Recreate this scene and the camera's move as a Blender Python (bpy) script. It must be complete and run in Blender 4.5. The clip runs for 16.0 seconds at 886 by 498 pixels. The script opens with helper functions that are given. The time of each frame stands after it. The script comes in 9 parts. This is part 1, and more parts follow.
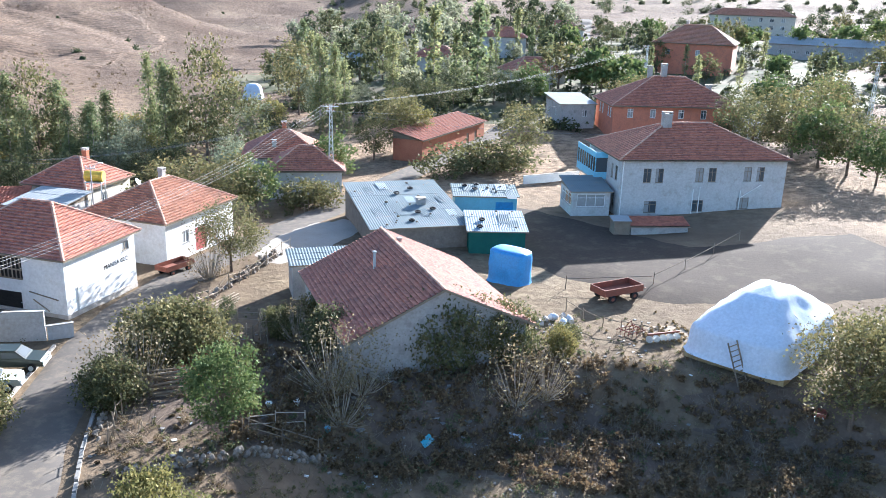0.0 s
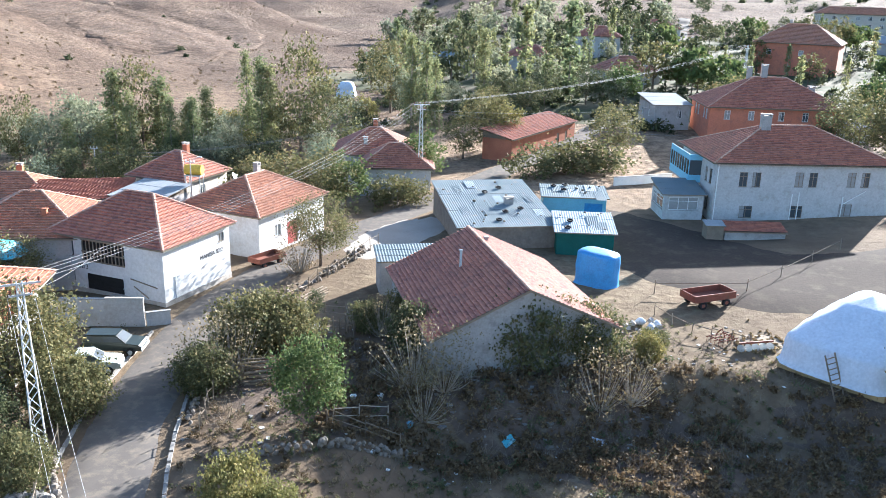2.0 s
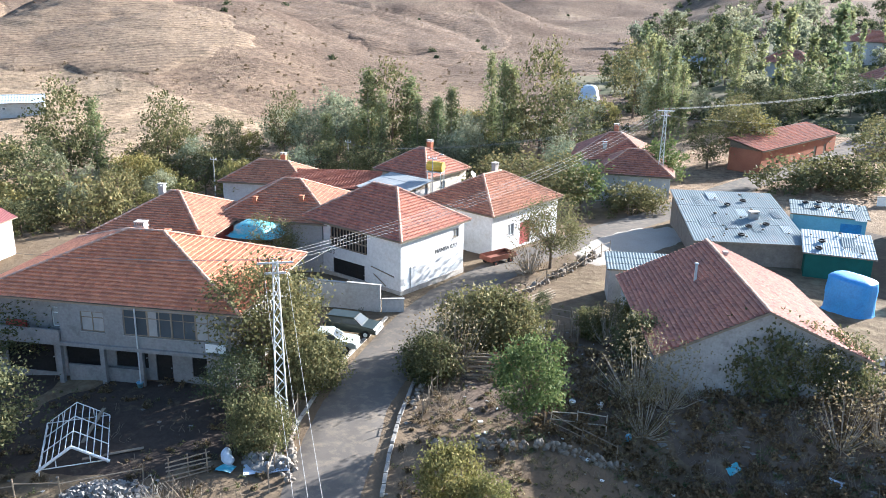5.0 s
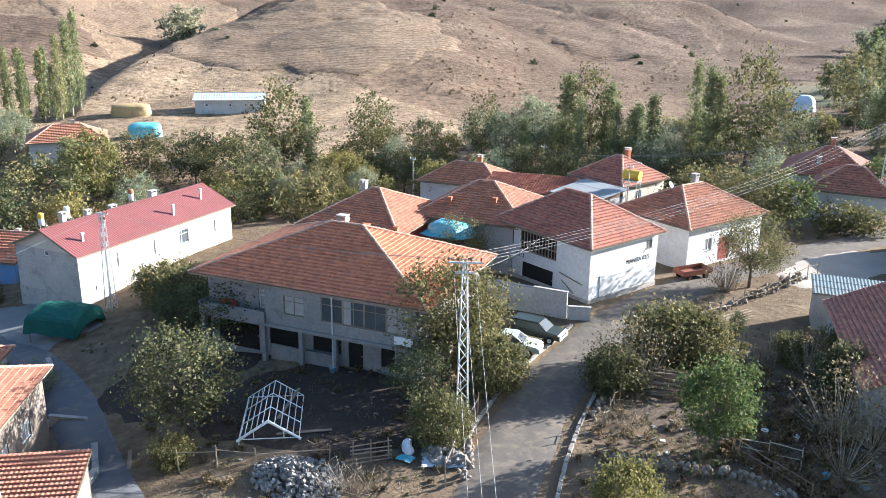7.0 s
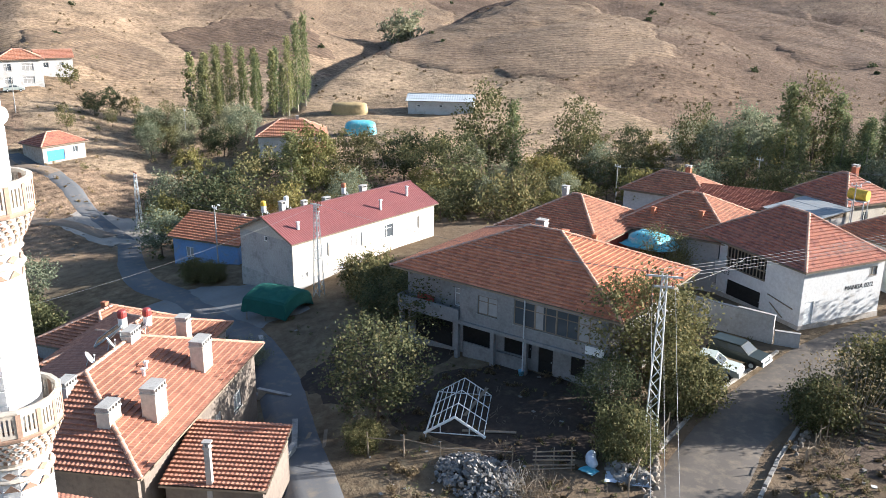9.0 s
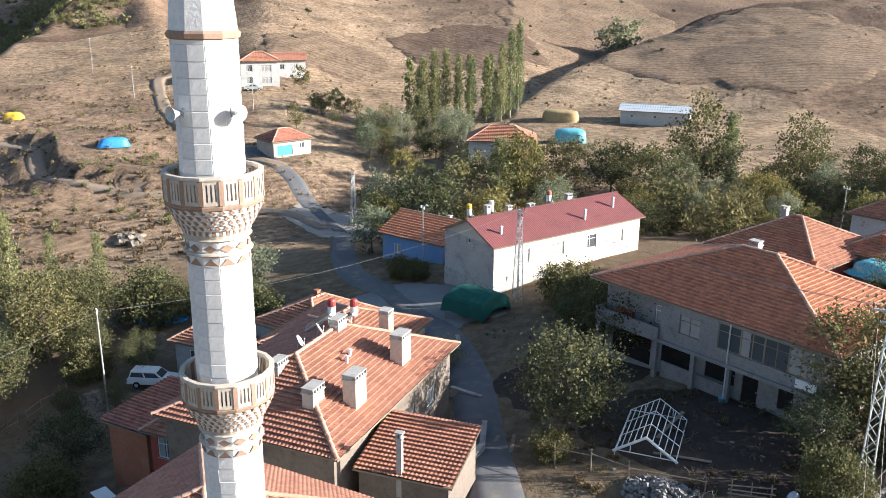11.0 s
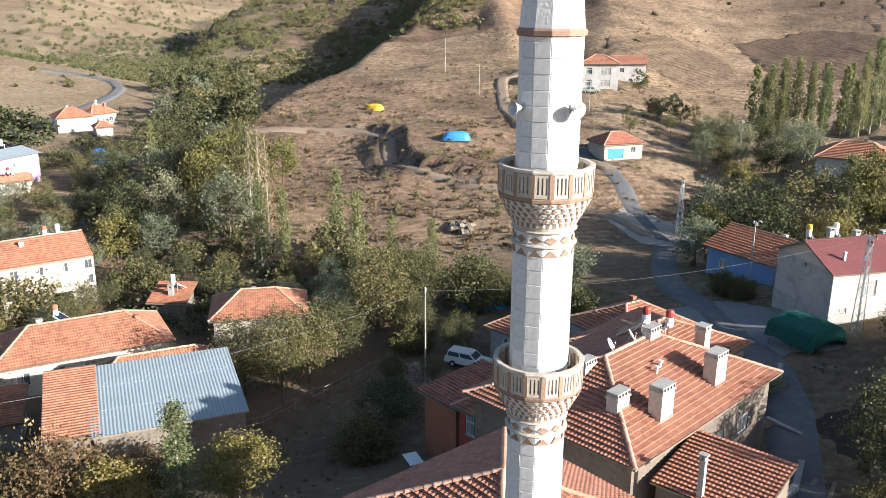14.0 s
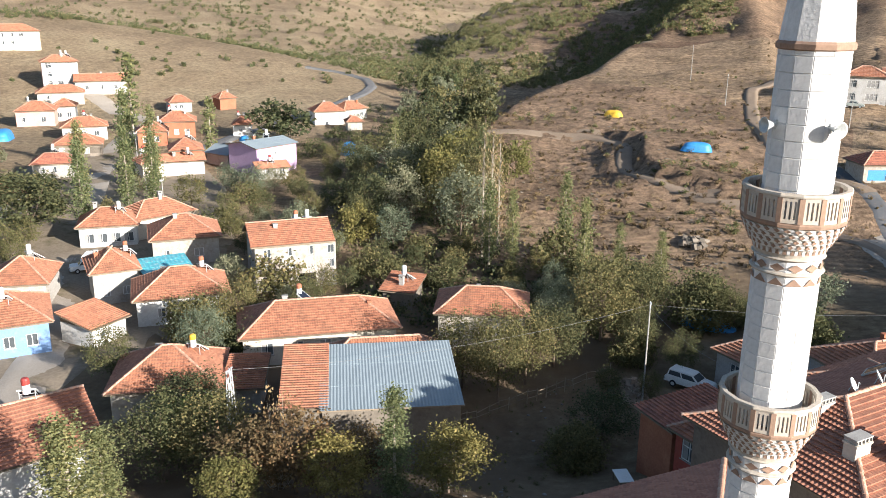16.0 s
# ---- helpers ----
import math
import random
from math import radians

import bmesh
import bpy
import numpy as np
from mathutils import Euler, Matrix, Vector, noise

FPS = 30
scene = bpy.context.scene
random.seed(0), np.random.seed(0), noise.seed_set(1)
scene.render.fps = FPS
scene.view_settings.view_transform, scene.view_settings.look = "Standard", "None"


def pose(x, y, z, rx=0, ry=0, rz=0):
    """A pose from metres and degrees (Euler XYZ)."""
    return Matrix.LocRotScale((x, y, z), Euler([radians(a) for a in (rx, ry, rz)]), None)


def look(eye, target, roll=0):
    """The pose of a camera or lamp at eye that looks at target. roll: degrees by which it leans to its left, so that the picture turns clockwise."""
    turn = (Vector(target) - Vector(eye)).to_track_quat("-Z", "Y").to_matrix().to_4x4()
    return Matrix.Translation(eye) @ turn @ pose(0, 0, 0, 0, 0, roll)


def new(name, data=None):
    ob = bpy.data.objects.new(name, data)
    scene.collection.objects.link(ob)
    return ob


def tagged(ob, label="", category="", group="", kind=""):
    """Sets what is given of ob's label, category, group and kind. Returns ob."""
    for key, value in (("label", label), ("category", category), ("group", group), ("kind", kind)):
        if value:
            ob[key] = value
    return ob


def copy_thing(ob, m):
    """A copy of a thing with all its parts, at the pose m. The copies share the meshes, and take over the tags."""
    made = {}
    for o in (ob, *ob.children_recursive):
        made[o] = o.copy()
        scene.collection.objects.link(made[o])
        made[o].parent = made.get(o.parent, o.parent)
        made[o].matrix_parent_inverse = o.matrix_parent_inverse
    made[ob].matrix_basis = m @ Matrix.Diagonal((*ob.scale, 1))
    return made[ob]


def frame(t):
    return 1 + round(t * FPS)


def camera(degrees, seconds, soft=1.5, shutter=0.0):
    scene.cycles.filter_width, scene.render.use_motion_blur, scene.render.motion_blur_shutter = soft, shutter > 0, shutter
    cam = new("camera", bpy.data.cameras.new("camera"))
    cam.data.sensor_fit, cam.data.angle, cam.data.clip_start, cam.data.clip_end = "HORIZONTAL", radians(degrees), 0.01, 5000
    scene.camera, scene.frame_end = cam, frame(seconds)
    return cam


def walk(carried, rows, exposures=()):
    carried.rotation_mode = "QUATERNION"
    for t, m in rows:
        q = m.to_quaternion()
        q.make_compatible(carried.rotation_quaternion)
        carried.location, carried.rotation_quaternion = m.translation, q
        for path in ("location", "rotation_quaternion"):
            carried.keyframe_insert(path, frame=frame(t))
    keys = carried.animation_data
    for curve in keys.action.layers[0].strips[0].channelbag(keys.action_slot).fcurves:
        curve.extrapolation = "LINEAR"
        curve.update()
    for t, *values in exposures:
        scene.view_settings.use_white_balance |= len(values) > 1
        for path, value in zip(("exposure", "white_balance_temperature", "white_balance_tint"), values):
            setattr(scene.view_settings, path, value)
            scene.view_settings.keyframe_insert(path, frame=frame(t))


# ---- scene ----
# the camera hangs 25 m above the village terrace and turns to its left
# stops, kelvin and tint as the clip's own camera sets them on the way
EXPOSURES = [(0.0, 2.66, 5200, 9), (3.5, 2.6, 5350, 8), (7.0, 2.34, 5450, 8), (9.0, 1.93, 5650, 9), (12.5, 1.76, 5750, 9), (16.0, 1.42, 5900, 9)]
cam = camera(55.15, 16.0, 0.65)
PATH = [
    (0.0, pose(0, 0, 25, 72.97, -1.75, 1.23)),
    (0.5, pose(0, 0, 25, 72.89, -1.67, 3.05)),
    (1.0, pose(0, 0, 25, 72.80, -1.63, 4.50)),
    (1.5, pose(0, 0, 25, 72.76, -1.57, 5.92)),
    (2.0, pose(0, 0, 25, 72.73, -1.55, 7.28)),
    (2.5, pose(0, 0, 25, 72.67, -1.51, 8.68)),
    (3.0, pose(0, 0, 25, 72.63, -1.46, 10.91)),
    (3.5, pose(0, 0, 25, 72.60, -1.41, 13.96)),
    (6.0, pose(0, 0, 25, 72.64, -0.83, 30.06)),
    (6.5, pose(0, 0, 25, 72.69, -0.76, 33.57)),
    (7.0, pose(0, 0, 25, 72.67, -0.74, 36.59)),
    (7.5, pose(0, 0, 25, 72.68, -0.68, 39.93)),
    (8.0, pose(0, 0, 25, 72.70, -0.62, 43.44)),
    (8.5, pose(0, 0, 25, 72.70, -0.57, 46.87)),
    (9.0, pose(0, 0.080, 25.050, 72.77, -0.52, 50.45)),
    (11.5, pose(0, 0.070, 25.090, 73.15, -0.44, 68.10)),
    (12.0, pose(0, 0.050, 25.055, 73.17, -0.35, 71.68)),
    (12.5, pose(0, 0.035, 25.015, 73.21, -0.30, 75.43)),
    (13.0, pose(0, 0.015, 25.000, 73.23, -0.30, 79.29)),
    (13.5, pose(0, 0.000, 24.985, 73.22, -0.33, 83.08)),
    (14.0, pose(0, -0.015, 24.960, 73.20, -0.32, 86.78)),
    (14.5, pose(0, -0.025, 24.950, 73.21, -0.33, 90.47)),
    (15.0, pose(0, -0.045, 24.960, 73.20, -0.37, 94.30)),
    (15.5, pose(0, -0.080, 24.990, 73.25, -0.42, 98.50)),
    (16.0, pose(0, -0.090, 25.080, 73.32, -0.59, 102.67)),
]
walk(cam, PATH, EXPOSURES)

# ---- light: a low afternoon sun and a clear sky ----
SUN_AZ, SUN_EL = 30.0, 17.8
sky_world = bpy.data.worlds.new("sky")
scene.world = sky_world
sky_world.use_nodes = True
sky = sky_world.node_tree.nodes.new("ShaderNodeTexSky")
sky.sky_type = "NISHITA"
sky.sun_disc = False
sky.sun_elevation, sky.sun_rotation = radians(SUN_EL), radians(SUN_AZ)
sky.air_density, sky.dust_density = 1.0, 1.5
back = sky_world.node_tree.nodes["Background"]
back.inputs["Strength"].default_value = 0.062
sky_world.node_tree.links.new(sky.outputs[0], back.inputs["Color"])
sun = new("sun", bpy.data.lights.new("sun", "SUN"))
sun.data.energy, sun.data.angle, sun.data.color = 5.0, radians(0.55), (1.0, 0.88, 0.74)
toward = Vector((math.sin(radians(SUN_AZ)) * math.cos(radians(SUN_EL)), math.cos(radians(SUN_AZ)) * math.cos(radians(SUN_EL)), math.sin(radians(SUN_EL))))
sun.matrix_world = look(toward * 300, (0, 0, 0))

# ---- materials ----
def shader(name):
    m = bpy.data.materials.new(name)
    m.use_nodes = True
    return m, m.node_tree.nodes, m.node_tree.links, m.node_tree.nodes["Principled BSDF"]


def add_noise(nodes, links, scale, detail=4.0, rough=0.6, coord="Object", stretch=(1, 1, 1)):
    """A noise texture at a real-world scale; returns its value output."""
    tc = nodes.new("ShaderNodeTexCoord")
    mp = nodes.new("ShaderNodeMapping")
    mp.inputs["Scale"].default_value = stretch
    tex = nodes.new("ShaderNodeTexNoise")
    tex.inputs["Scale"].default_value, tex.inputs["Detail"].default_value, tex.inputs["Roughness"].default_value = scale, detail, rough
    links.new(tc.outputs[coord], mp.inputs["Vector"])
    links.new(mp.outputs["Vector"], tex.inputs["Vector"])
    return tex.outputs["Fac"]


def add_ramp(nodes, links, fac, *stops):
    rp = nodes.new("ShaderNodeValToRGB")
    while len(rp.color_ramp.elements) < len(stops):
        rp.color_ramp.elements.new(0.5)
    for el, (pos, col) in zip(rp.color_ramp.elements, stops):
        el.position, el.color = pos, (*col, 1) if len(col) == 3 else col
    links.new(fac, rp.inputs["Fac"])
    return rp.outputs["Color"]


def add_mix(nodes, links, fac, a, b, how="MIX"):
    mx = nodes.new("ShaderNodeMix")
    mx.data_type, mx.blend_type = "RGBA", how
    for value, socket in ((fac, mx.inputs[0]), (a, mx.inputs[6]), (b, mx.inputs[7])):
        if isinstance(value, (int, float)):
            socket.default_value = value
        elif isinstance(value, tuple):
            socket.default_value = (*value, 1)
        else:
            links.new(value, socket)
    return mx.outputs[2]


def add_bump(nodes, links, bsdf, height, strength, distance):
    bp = nodes.new("ShaderNodeBump")
    bp.inputs["Strength"].default_value, bp.inputs["Distance"].default_value = strength, distance
    links.new(height, bp.inputs["Height"])
    links.new(bp.outputs["Normal"], bsdf.inputs["Normal"])


def surface(name, col, col2=None, rough=0.8, grain=9.0, broad=0.6, metal=0.0, bump=0.3, depth=0.01, dirt=None, dirt_at=(0.52, 0.72), coord="Object", island=0.0, piece=0.0):
    """A worn surface: two-scale colour variation, a stain layer and fine relief."""
    m, nodes, links, bsdf = shader(name)
    col2 = col2 or tuple(c * 0.72 for c in col)
    fine = add_noise(nodes, links, grain, 5.0, coord=coord)
    wide = add_noise(nodes, links, broad, 4.0, coord=coord)
    c = add_ramp(nodes, links, wide, (0.32, col), (0.68, col2))
    c = add_mix(nodes, links, 0.35, c, add_ramp(nodes, links, fine, (0.3, tuple(x * 0.6 for x in col2)), (0.7, tuple(min(1, x * 1.12) for x in col))))
    if dirt:
        spot = add_ramp(nodes, links, add_noise(nodes, links, broad * 2.3, 6.0, 0.7, coord=coord), (dirt_at[0], (0, 0, 0)), (dirt_at[1], (1, 1, 1)))
        c = add_mix(nodes, links, spot, c, dirt)
    if island or piece:
        src = nodes.new("ShaderNodeNewGeometry").outputs["Random Per Island"] if island else nodes.new("ShaderNodeObjectInfo").outputs["Random"]
        k = island or piece
        c = add_mix(nodes, links, 1.0, c, add_ramp(nodes, links, src, (0.0, (1 - k,) * 3), (1.0, (1 + k * 0.35,) * 3)), "MULTIPLY")
    links.new(c, bsdf.inputs["Base Color"])
    bsdf.inputs["Roughness"].default_value, bsdf.inputs["Metallic"].default_value = rough, metal
    bsdf.inputs["Specular IOR Level"].default_value = 0.5 if rough < 0.7 else 0.2 if rough < 0.88 else 0.06
    if bump:
        add_bump(nodes, links, bsdf, fine, bump, depth)
    return m


def leaf(name, col, col2, dry=None, glow=0.3):
    """Leaves: every leaf its own tint, every tree too; some light passes through."""
    m, nodes, links, bsdf = shader(name)
    isl = nodes.new("ShaderNodeNewGeometry").outputs["Random Per Island"]
    per = nodes.new("ShaderNodeObjectInfo").outputs["Random"]
    c = add_ramp(nodes, links, isl, (0.0, col), (0.7, col2), (1.0, dry or tuple(min(1, x * 1.35) for x in col2)))
    c = add_mix(nodes, links, 1.0, c, add_ramp(nodes, links, per, (0.0, (0.78, 0.84, 0.8)), (1.0, (1.22, 1.12, 1.0))), "MULTIPLY")
    links.new(c, bsdf.inputs["Base Color"])
    bsdf.inputs["Roughness"].default_value = 0.75
    bsdf.inputs["Specular IOR Level"].default_value = 0.12
    tr = nodes.new("ShaderNodeBsdfTranslucent")
    links.new(c, tr.inputs["Color"])
    mix = nodes.new("ShaderNodeMixShader")
    mix.inputs[0].default_value = glow
    links.new(bsdf.outputs[0], mix.inputs[1])
    links.new(tr.outputs[0], mix.inputs[2])
    links.new(mix.outputs[0], nodes["Material Output"].inputs["Surface"])
    return m


def tile_clay(name, col, col2, moss=(0.10, 0.085, 0.06)):
    """Roof tiles: patchy clay, tile by tile, with darker weathering."""
    m, nodes, links, bsdf = shader(name)
    tc = nodes.new("ShaderNodeTexCoord")
    vor = nodes.new("ShaderNodeTexVoronoi")
    vor.inputs["Scale"].default_value = 3.2
    links.new(tc.outputs["Object"], vor.inputs["Vector"])
    each = nodes.new("ShaderNodeSeparateColor")
    links.new(vor.outputs["Color"], each.inputs["Color"])
    c = add_ramp(nodes, links, each.outputs[0], (0.0, col2), (0.55, col), (1.0, tuple(min(1, x * 1.18) for x in col)))
    wide = add_noise(nodes, links, 0.45, 5.0, 0.65)
    c = add_mix(nodes, links, add_ramp(nodes, links, wide, (0.50, (0, 0, 0)), (0.78, (0.55, 0.55, 0.55))), c, moss)
    fine = add_noise(nodes, links, 14.0, 4.0)
    c = add_mix(nodes, links, 0.22, c, add_ramp(nodes, links, fine, (0.3, tuple(x * 0.5 for x in col2)), (0.7, col)))
    links.new(c, bsdf.inputs["Base Color"])
    bsdf.inputs["Roughness"].default_value = 0.82
    add_bump(nodes, links, bsdf, fine, 0.35, 0.012)
    return m


def land(name):
    """Dry land: trodden earth near the houses, fields of straw, stubble and plough on the hills."""
    m, nodes, links, bsdf = shader(name)
    a = add_noise(nodes, links, 0.020, 6.0, 0.6)
    b = add_noise(nodes, links, 0.11, 6.0, 0.65)
    c3 = add_noise(nodes, links, 0.9, 6.0, 0.7)
    d = add_noise(nodes, links, 7.0, 5.0, 0.7)
    earth = add_ramp(nodes, links, b, (0.30, (0.095, 0.07, 0.048)), (0.50, (0.14, 0.103, 0.07)), (0.72, (0.20, 0.152, 0.10)))
    straw = add_ramp(nodes, links, c3, (0.32, (0.10, 0.073, 0.048)), (0.52, (0.165, 0.125, 0.08)), (0.75, (0.26, 0.21, 0.135)))
    near = add_mix(nodes, links, add_ramp(nodes, links, a, (0.42, (0, 0, 0)), (0.58, (1, 1, 1))), earth, straw)
    near = add_mix(nodes, links, add_ramp(nodes, links, d, (0.50, (0, 0, 0)), (0.75, (0.5, 0.5, 0.5))), near, (0.12, 0.09, 0.06))
    tc = nodes.new("ShaderNodeTexCoord")
    warp = nodes.new("ShaderNodeTexNoise")
    warp.inputs["Scale"].default_value, warp.inputs["Detail"].default_value = 0.012, 3.0
    add = nodes.new("ShaderNodeVectorMath")
    add.operation = "MULTIPLY_ADD"
    add.inputs[1].default_value = (38, 38, 0)
    links.new(tc.outputs["Object"], warp.inputs["Vector"])
    links.new(warp.outputs["Color"], add.inputs[0])
    links.new(tc.outputs["Object"], add.inputs[2])
    cell = nodes.new("ShaderNodeTexVoronoi")
    cell.inputs["Scale"].default_value = 0.0105
    links.new(add.outputs["Vector"], cell.inputs["Vector"])
    pick = nodes.new("ShaderNodeSeparateColor")
    links.new(cell.outputs["Color"], pick.inputs["Color"])
    field = add_ramp(nodes, links, pick.outputs[0], (0.0, (0.20, 0.137, 0.10)), (0.25, (0.35, 0.258, 0.187)), (0.5, (0.44, 0.342, 0.243)), (0.75, (0.365, 0.28, 0.20)), (1.0, (0.255, 0.182, 0.135)))
    rows = nodes.new("ShaderNodeTexWave")
    rows.inputs["Scale"].default_value, rows.inputs["Distortion"].default_value, rows.inputs["Detail"].default_value, rows.inputs["Detail Scale"].default_value = 0.16, 2.2, 3.0, 0.3
    links.new(add.outputs["Vector"], rows.inputs["Vector"])
    stripes = add_ramp(nodes, links, rows.outputs["Fac"], (0.25, (0.85, 0.84, 0.83)), (0.75, (1.05, 1.04, 1.03)))
    field = add_mix(nodes, links, add_ramp(nodes, links, pick.outputs[1], (0.35, (0, 0, 0)), (0.55, (1, 1, 1))), field, add_mix(nodes, links, 1.0, field, stripes, "MULTIPLY"))
    patch = add_ramp(nodes, links, add_noise(nodes, links, 0.07, 9.0, 0.75), (0.36, (0.52, 0.51, 0.50)), (0.62, (1.08, 1.05, 1.0)))
    field = add_mix(nodes, links, 1.0, field, patch, "MULTIPLY")
    speck = add_ramp(nodes, links, add_noise(nodes, links, 0.45, 6.0, 0.75), (0.56, (0, 0, 0)), (0.70, (0.7, 0.7, 0.7)))
    field = add_mix(nodes, links, speck, field, (0.15, 0.125, 0.08))
    tuft = add_ramp(nodes, links, add_noise(nodes, links, 0.7, 6.0, 0.78), (0.36, (0.45, 0.43, 0.40)), (0.50, (0.92, 0.91, 0.90)), (0.64, (1.38, 1.32, 1.20)))
    tall = nodes.new("ShaderNodeSeparateXYZ")
    links.new(tc.outputs["Object"], tall.inputs[0])
    wob = nodes.new("ShaderNodeMath")
    wob.operation = "MULTIPLY_ADD"
    wob.inputs[1].default_value = 5.0
    links.new(b, wob.inputs[0])
    links.new(tall.outputs["Z"], wob.inputs[2])
    turns = nodes.new("ShaderNodeMath")
    turns.operation = "MULTIPLY"
    turns.inputs[1].default_value = 4.6
    links.new(wob.outputs[0], turns.inputs[0])
    ledge = nodes.new("ShaderNodeMath")
    ledge.operation = "SINE"
    links.new(turns.outputs[0], ledge.inputs[0])
    paths = add_ramp(nodes, links, ledge.outputs[0], (0.30, (1.0, 1.0, 1.0)), (0.85, (0.955, 0.95, 0.945)))
    grazed = add_ramp(nodes, links, add_noise(nodes, links, 0.018, 3.0, 0.5), (0.46, (0, 0, 0)), (0.56, (1, 1, 1)))
    field = add_mix(nodes, links, grazed, field, add_mix(nodes, links, 1.0, field, paths, "MULTIPLY"))
    field = add_mix(nodes, links, 0.9, field, add_mix(nodes, links, 1.0, field, tuft, "MULTIPLY"))
    south = nodes.new("ShaderNodeSeparateXYZ")
    links.new(tc.outputs["Object"], south.inputs[0])
    stubble = nodes.new("ShaderNodeMapRange")
    stubble.inputs["From Min"].default_value, stubble.inputs["From Max"].default_value = -35, -95
    links.new(south.outputs["Y"], stubble.inputs["Value"])
    pale = add_ramp(nodes, links, add_noise(nodes, links, 0.03, 7.0, 0.65), (0.30, (0.19, 0.142, 0.098)), (0.50, (0.285, 0.222, 0.148)), (0.70, (0.35, 0.285, 0.19)))
    field = add_mix(nodes, links, stubble.outputs[0], field, add_mix(nodes, links, 0.6, pale, add_mix(nodes, links, 1.0, pale, tuft, "MULTIPLY")))
    north = nodes.new("ShaderNodeMapRange")
    north.inputs["From Min"].default_value, north.inputs["From Max"].default_value = 140, 215
    links.new(south.outputs["Y"], north.inputs["Value"])
    brown = add_ramp(nodes, links, add_noise(nodes, links, 0.022, 6.0, 0.6), (0.32, (0.10, 0.070, 0.053)), (0.55, (0.16, 0.118, 0.088)), (0.72, (0.22, 0.168, 0.122)))
    field = add_mix(nodes, links, north.outputs[0], field, add_mix(nodes, links, 0.8, brown, add_mix(nodes, links, 1.0, brown, tuft, "MULTIPLY")))
    near = add_mix(nodes, links, stubble.outputs[0], near, add_mix(nodes, links, 0.5, near, pale))
    dist = nodes.new("ShaderNodeVectorMath")
    dist.operation = "LENGTH"
    links.new(tc.outputs["Object"], dist.inputs[0])
    scale = nodes.new("ShaderNodeMapRange")
    scale.inputs["From Min"].default_value, scale.inputs["From Max"].default_value = 92, 122
    links.new(dist.outputs["Value"], scale.inputs["Value"])
    c = add_mix(nodes, links, scale.outputs[0], near, field)
    links.new(c, bsdf.inputs["Base Color"])
    bsdf.inputs["Roughness"].default_value = 0.95
    bsdf.inputs["Specular IOR Level"].default_value = 0.05
    rough = add_noise(nodes, links, 0.16, 9.0, 0.78)
    big = nodes.new("ShaderNodeBump")
    big.inputs["Strength"].default_value, big.inputs["Distance"].default_value = 0.75, 1.6
    links.new(rough, big.inputs["Height"])
    links.new(scale.outputs[0], big.inputs["Strength"])
    small = nodes.new("ShaderNodeBump")
    small.inputs["Strength"].default_value, small.inputs["Distance"].default_value = 0.6, 0.3
    links.new(c3, small.inputs["Height"])
    links.new(big.outputs["Normal"], small.inputs["Normal"])
    links.new(small.outputs["Normal"], bsdf.inputs["Normal"])
    return m


def plough(name, col, col2, turn):
    """Ploughed land: furrows in one direction, clods and stubble between."""
    m, nodes, links, bsdf = shader(name)
    tc = nodes.new("ShaderNodeTexCoord")
    mp = nodes.new("ShaderNodeMapping")
    mp.inputs["Rotation"].default_value = (0, 0, radians(turn))
    links.new(tc.outputs["Object"], mp.inputs["Vector"])
    wave = nodes.new("ShaderNodeTexWave")
    wave.inputs["Scale"].default_value, wave.inputs["Distortion"].default_value, wave.inputs["Detail"].default_value, wave.inputs["Detail Scale"].default_value = 0.12, 3.0, 4.0, 0.5
    links.new(mp.outputs["Vector"], wave.inputs["Vector"])
    wide = add_noise(nodes, links, 0.035, 6.0, 0.7)
    fine = add_noise(nodes, links, 0.8, 6.0, 0.8)
    c = add_ramp(nodes, links, wide, (0.35, col), (0.65, col2))
    c = add_mix(nodes, links, 1.0, c, add_ramp(nodes, links, wave.outputs["Fac"], (0.2, (0.78, 0.77, 0.76)), (0.8, (1.06, 1.05, 1.03))), "MULTIPLY")
    c = add_mix(nodes, links, 1.0, c, add_ramp(nodes, links, fine, (0.38, (0.55, 0.53, 0.5)), (0.62, (1.3, 1.26, 1.16))), "MULTIPLY")
    links.new(c, bsdf.inputs["Base Color"])
    bsdf.inputs["Roughness"].default_value = 0.95
    bsdf.inputs["Specular IOR Level"].default_value = 0.15
    add_bump(nodes, links, bsdf, fine, 0.8, 0.8)
    return m


def glass_mat(name):
    m, nodes, links, bsdf = shader(name)
    bsdf.inputs["Base Color"].default_value = (0.07, 0.08, 0.088, 1)
    bsdf.inputs["Roughness"].default_value = 0.08
    return m


EARTH = land("dry_land")
ASPHALT = surface("worn_asphalt", (0.115, 0.102, 0.09), (0.15, 0.132, 0.114), 0.92, 30.0, 0.5, dirt=(0.19, 0.16, 0.125), dirt_at=(0.48, 0.68), bump=0.3)
LANE_GREY = surface("grey_dusty_lane", (0.13, 0.135, 0.145), (0.16, 0.158, 0.155), 0.93, 20.0, 0.35, dirt=(0.22, 0.19, 0.155), dirt_at=(0.52, 0.7), bump=0.3)
DIRT_ROAD = surface("dirt_road", (0.29, 0.228, 0.17), (0.22, 0.168, 0.124), 0.95, 6.0, 0.25, bump=0.4, depth=0.04)
PALE_ROAD = surface("pale_dusty_road", (0.40, 0.36, 0.31), (0.32, 0.28, 0.235), 0.95, 8.0, 0.3, bump=0.3, depth=0.02)
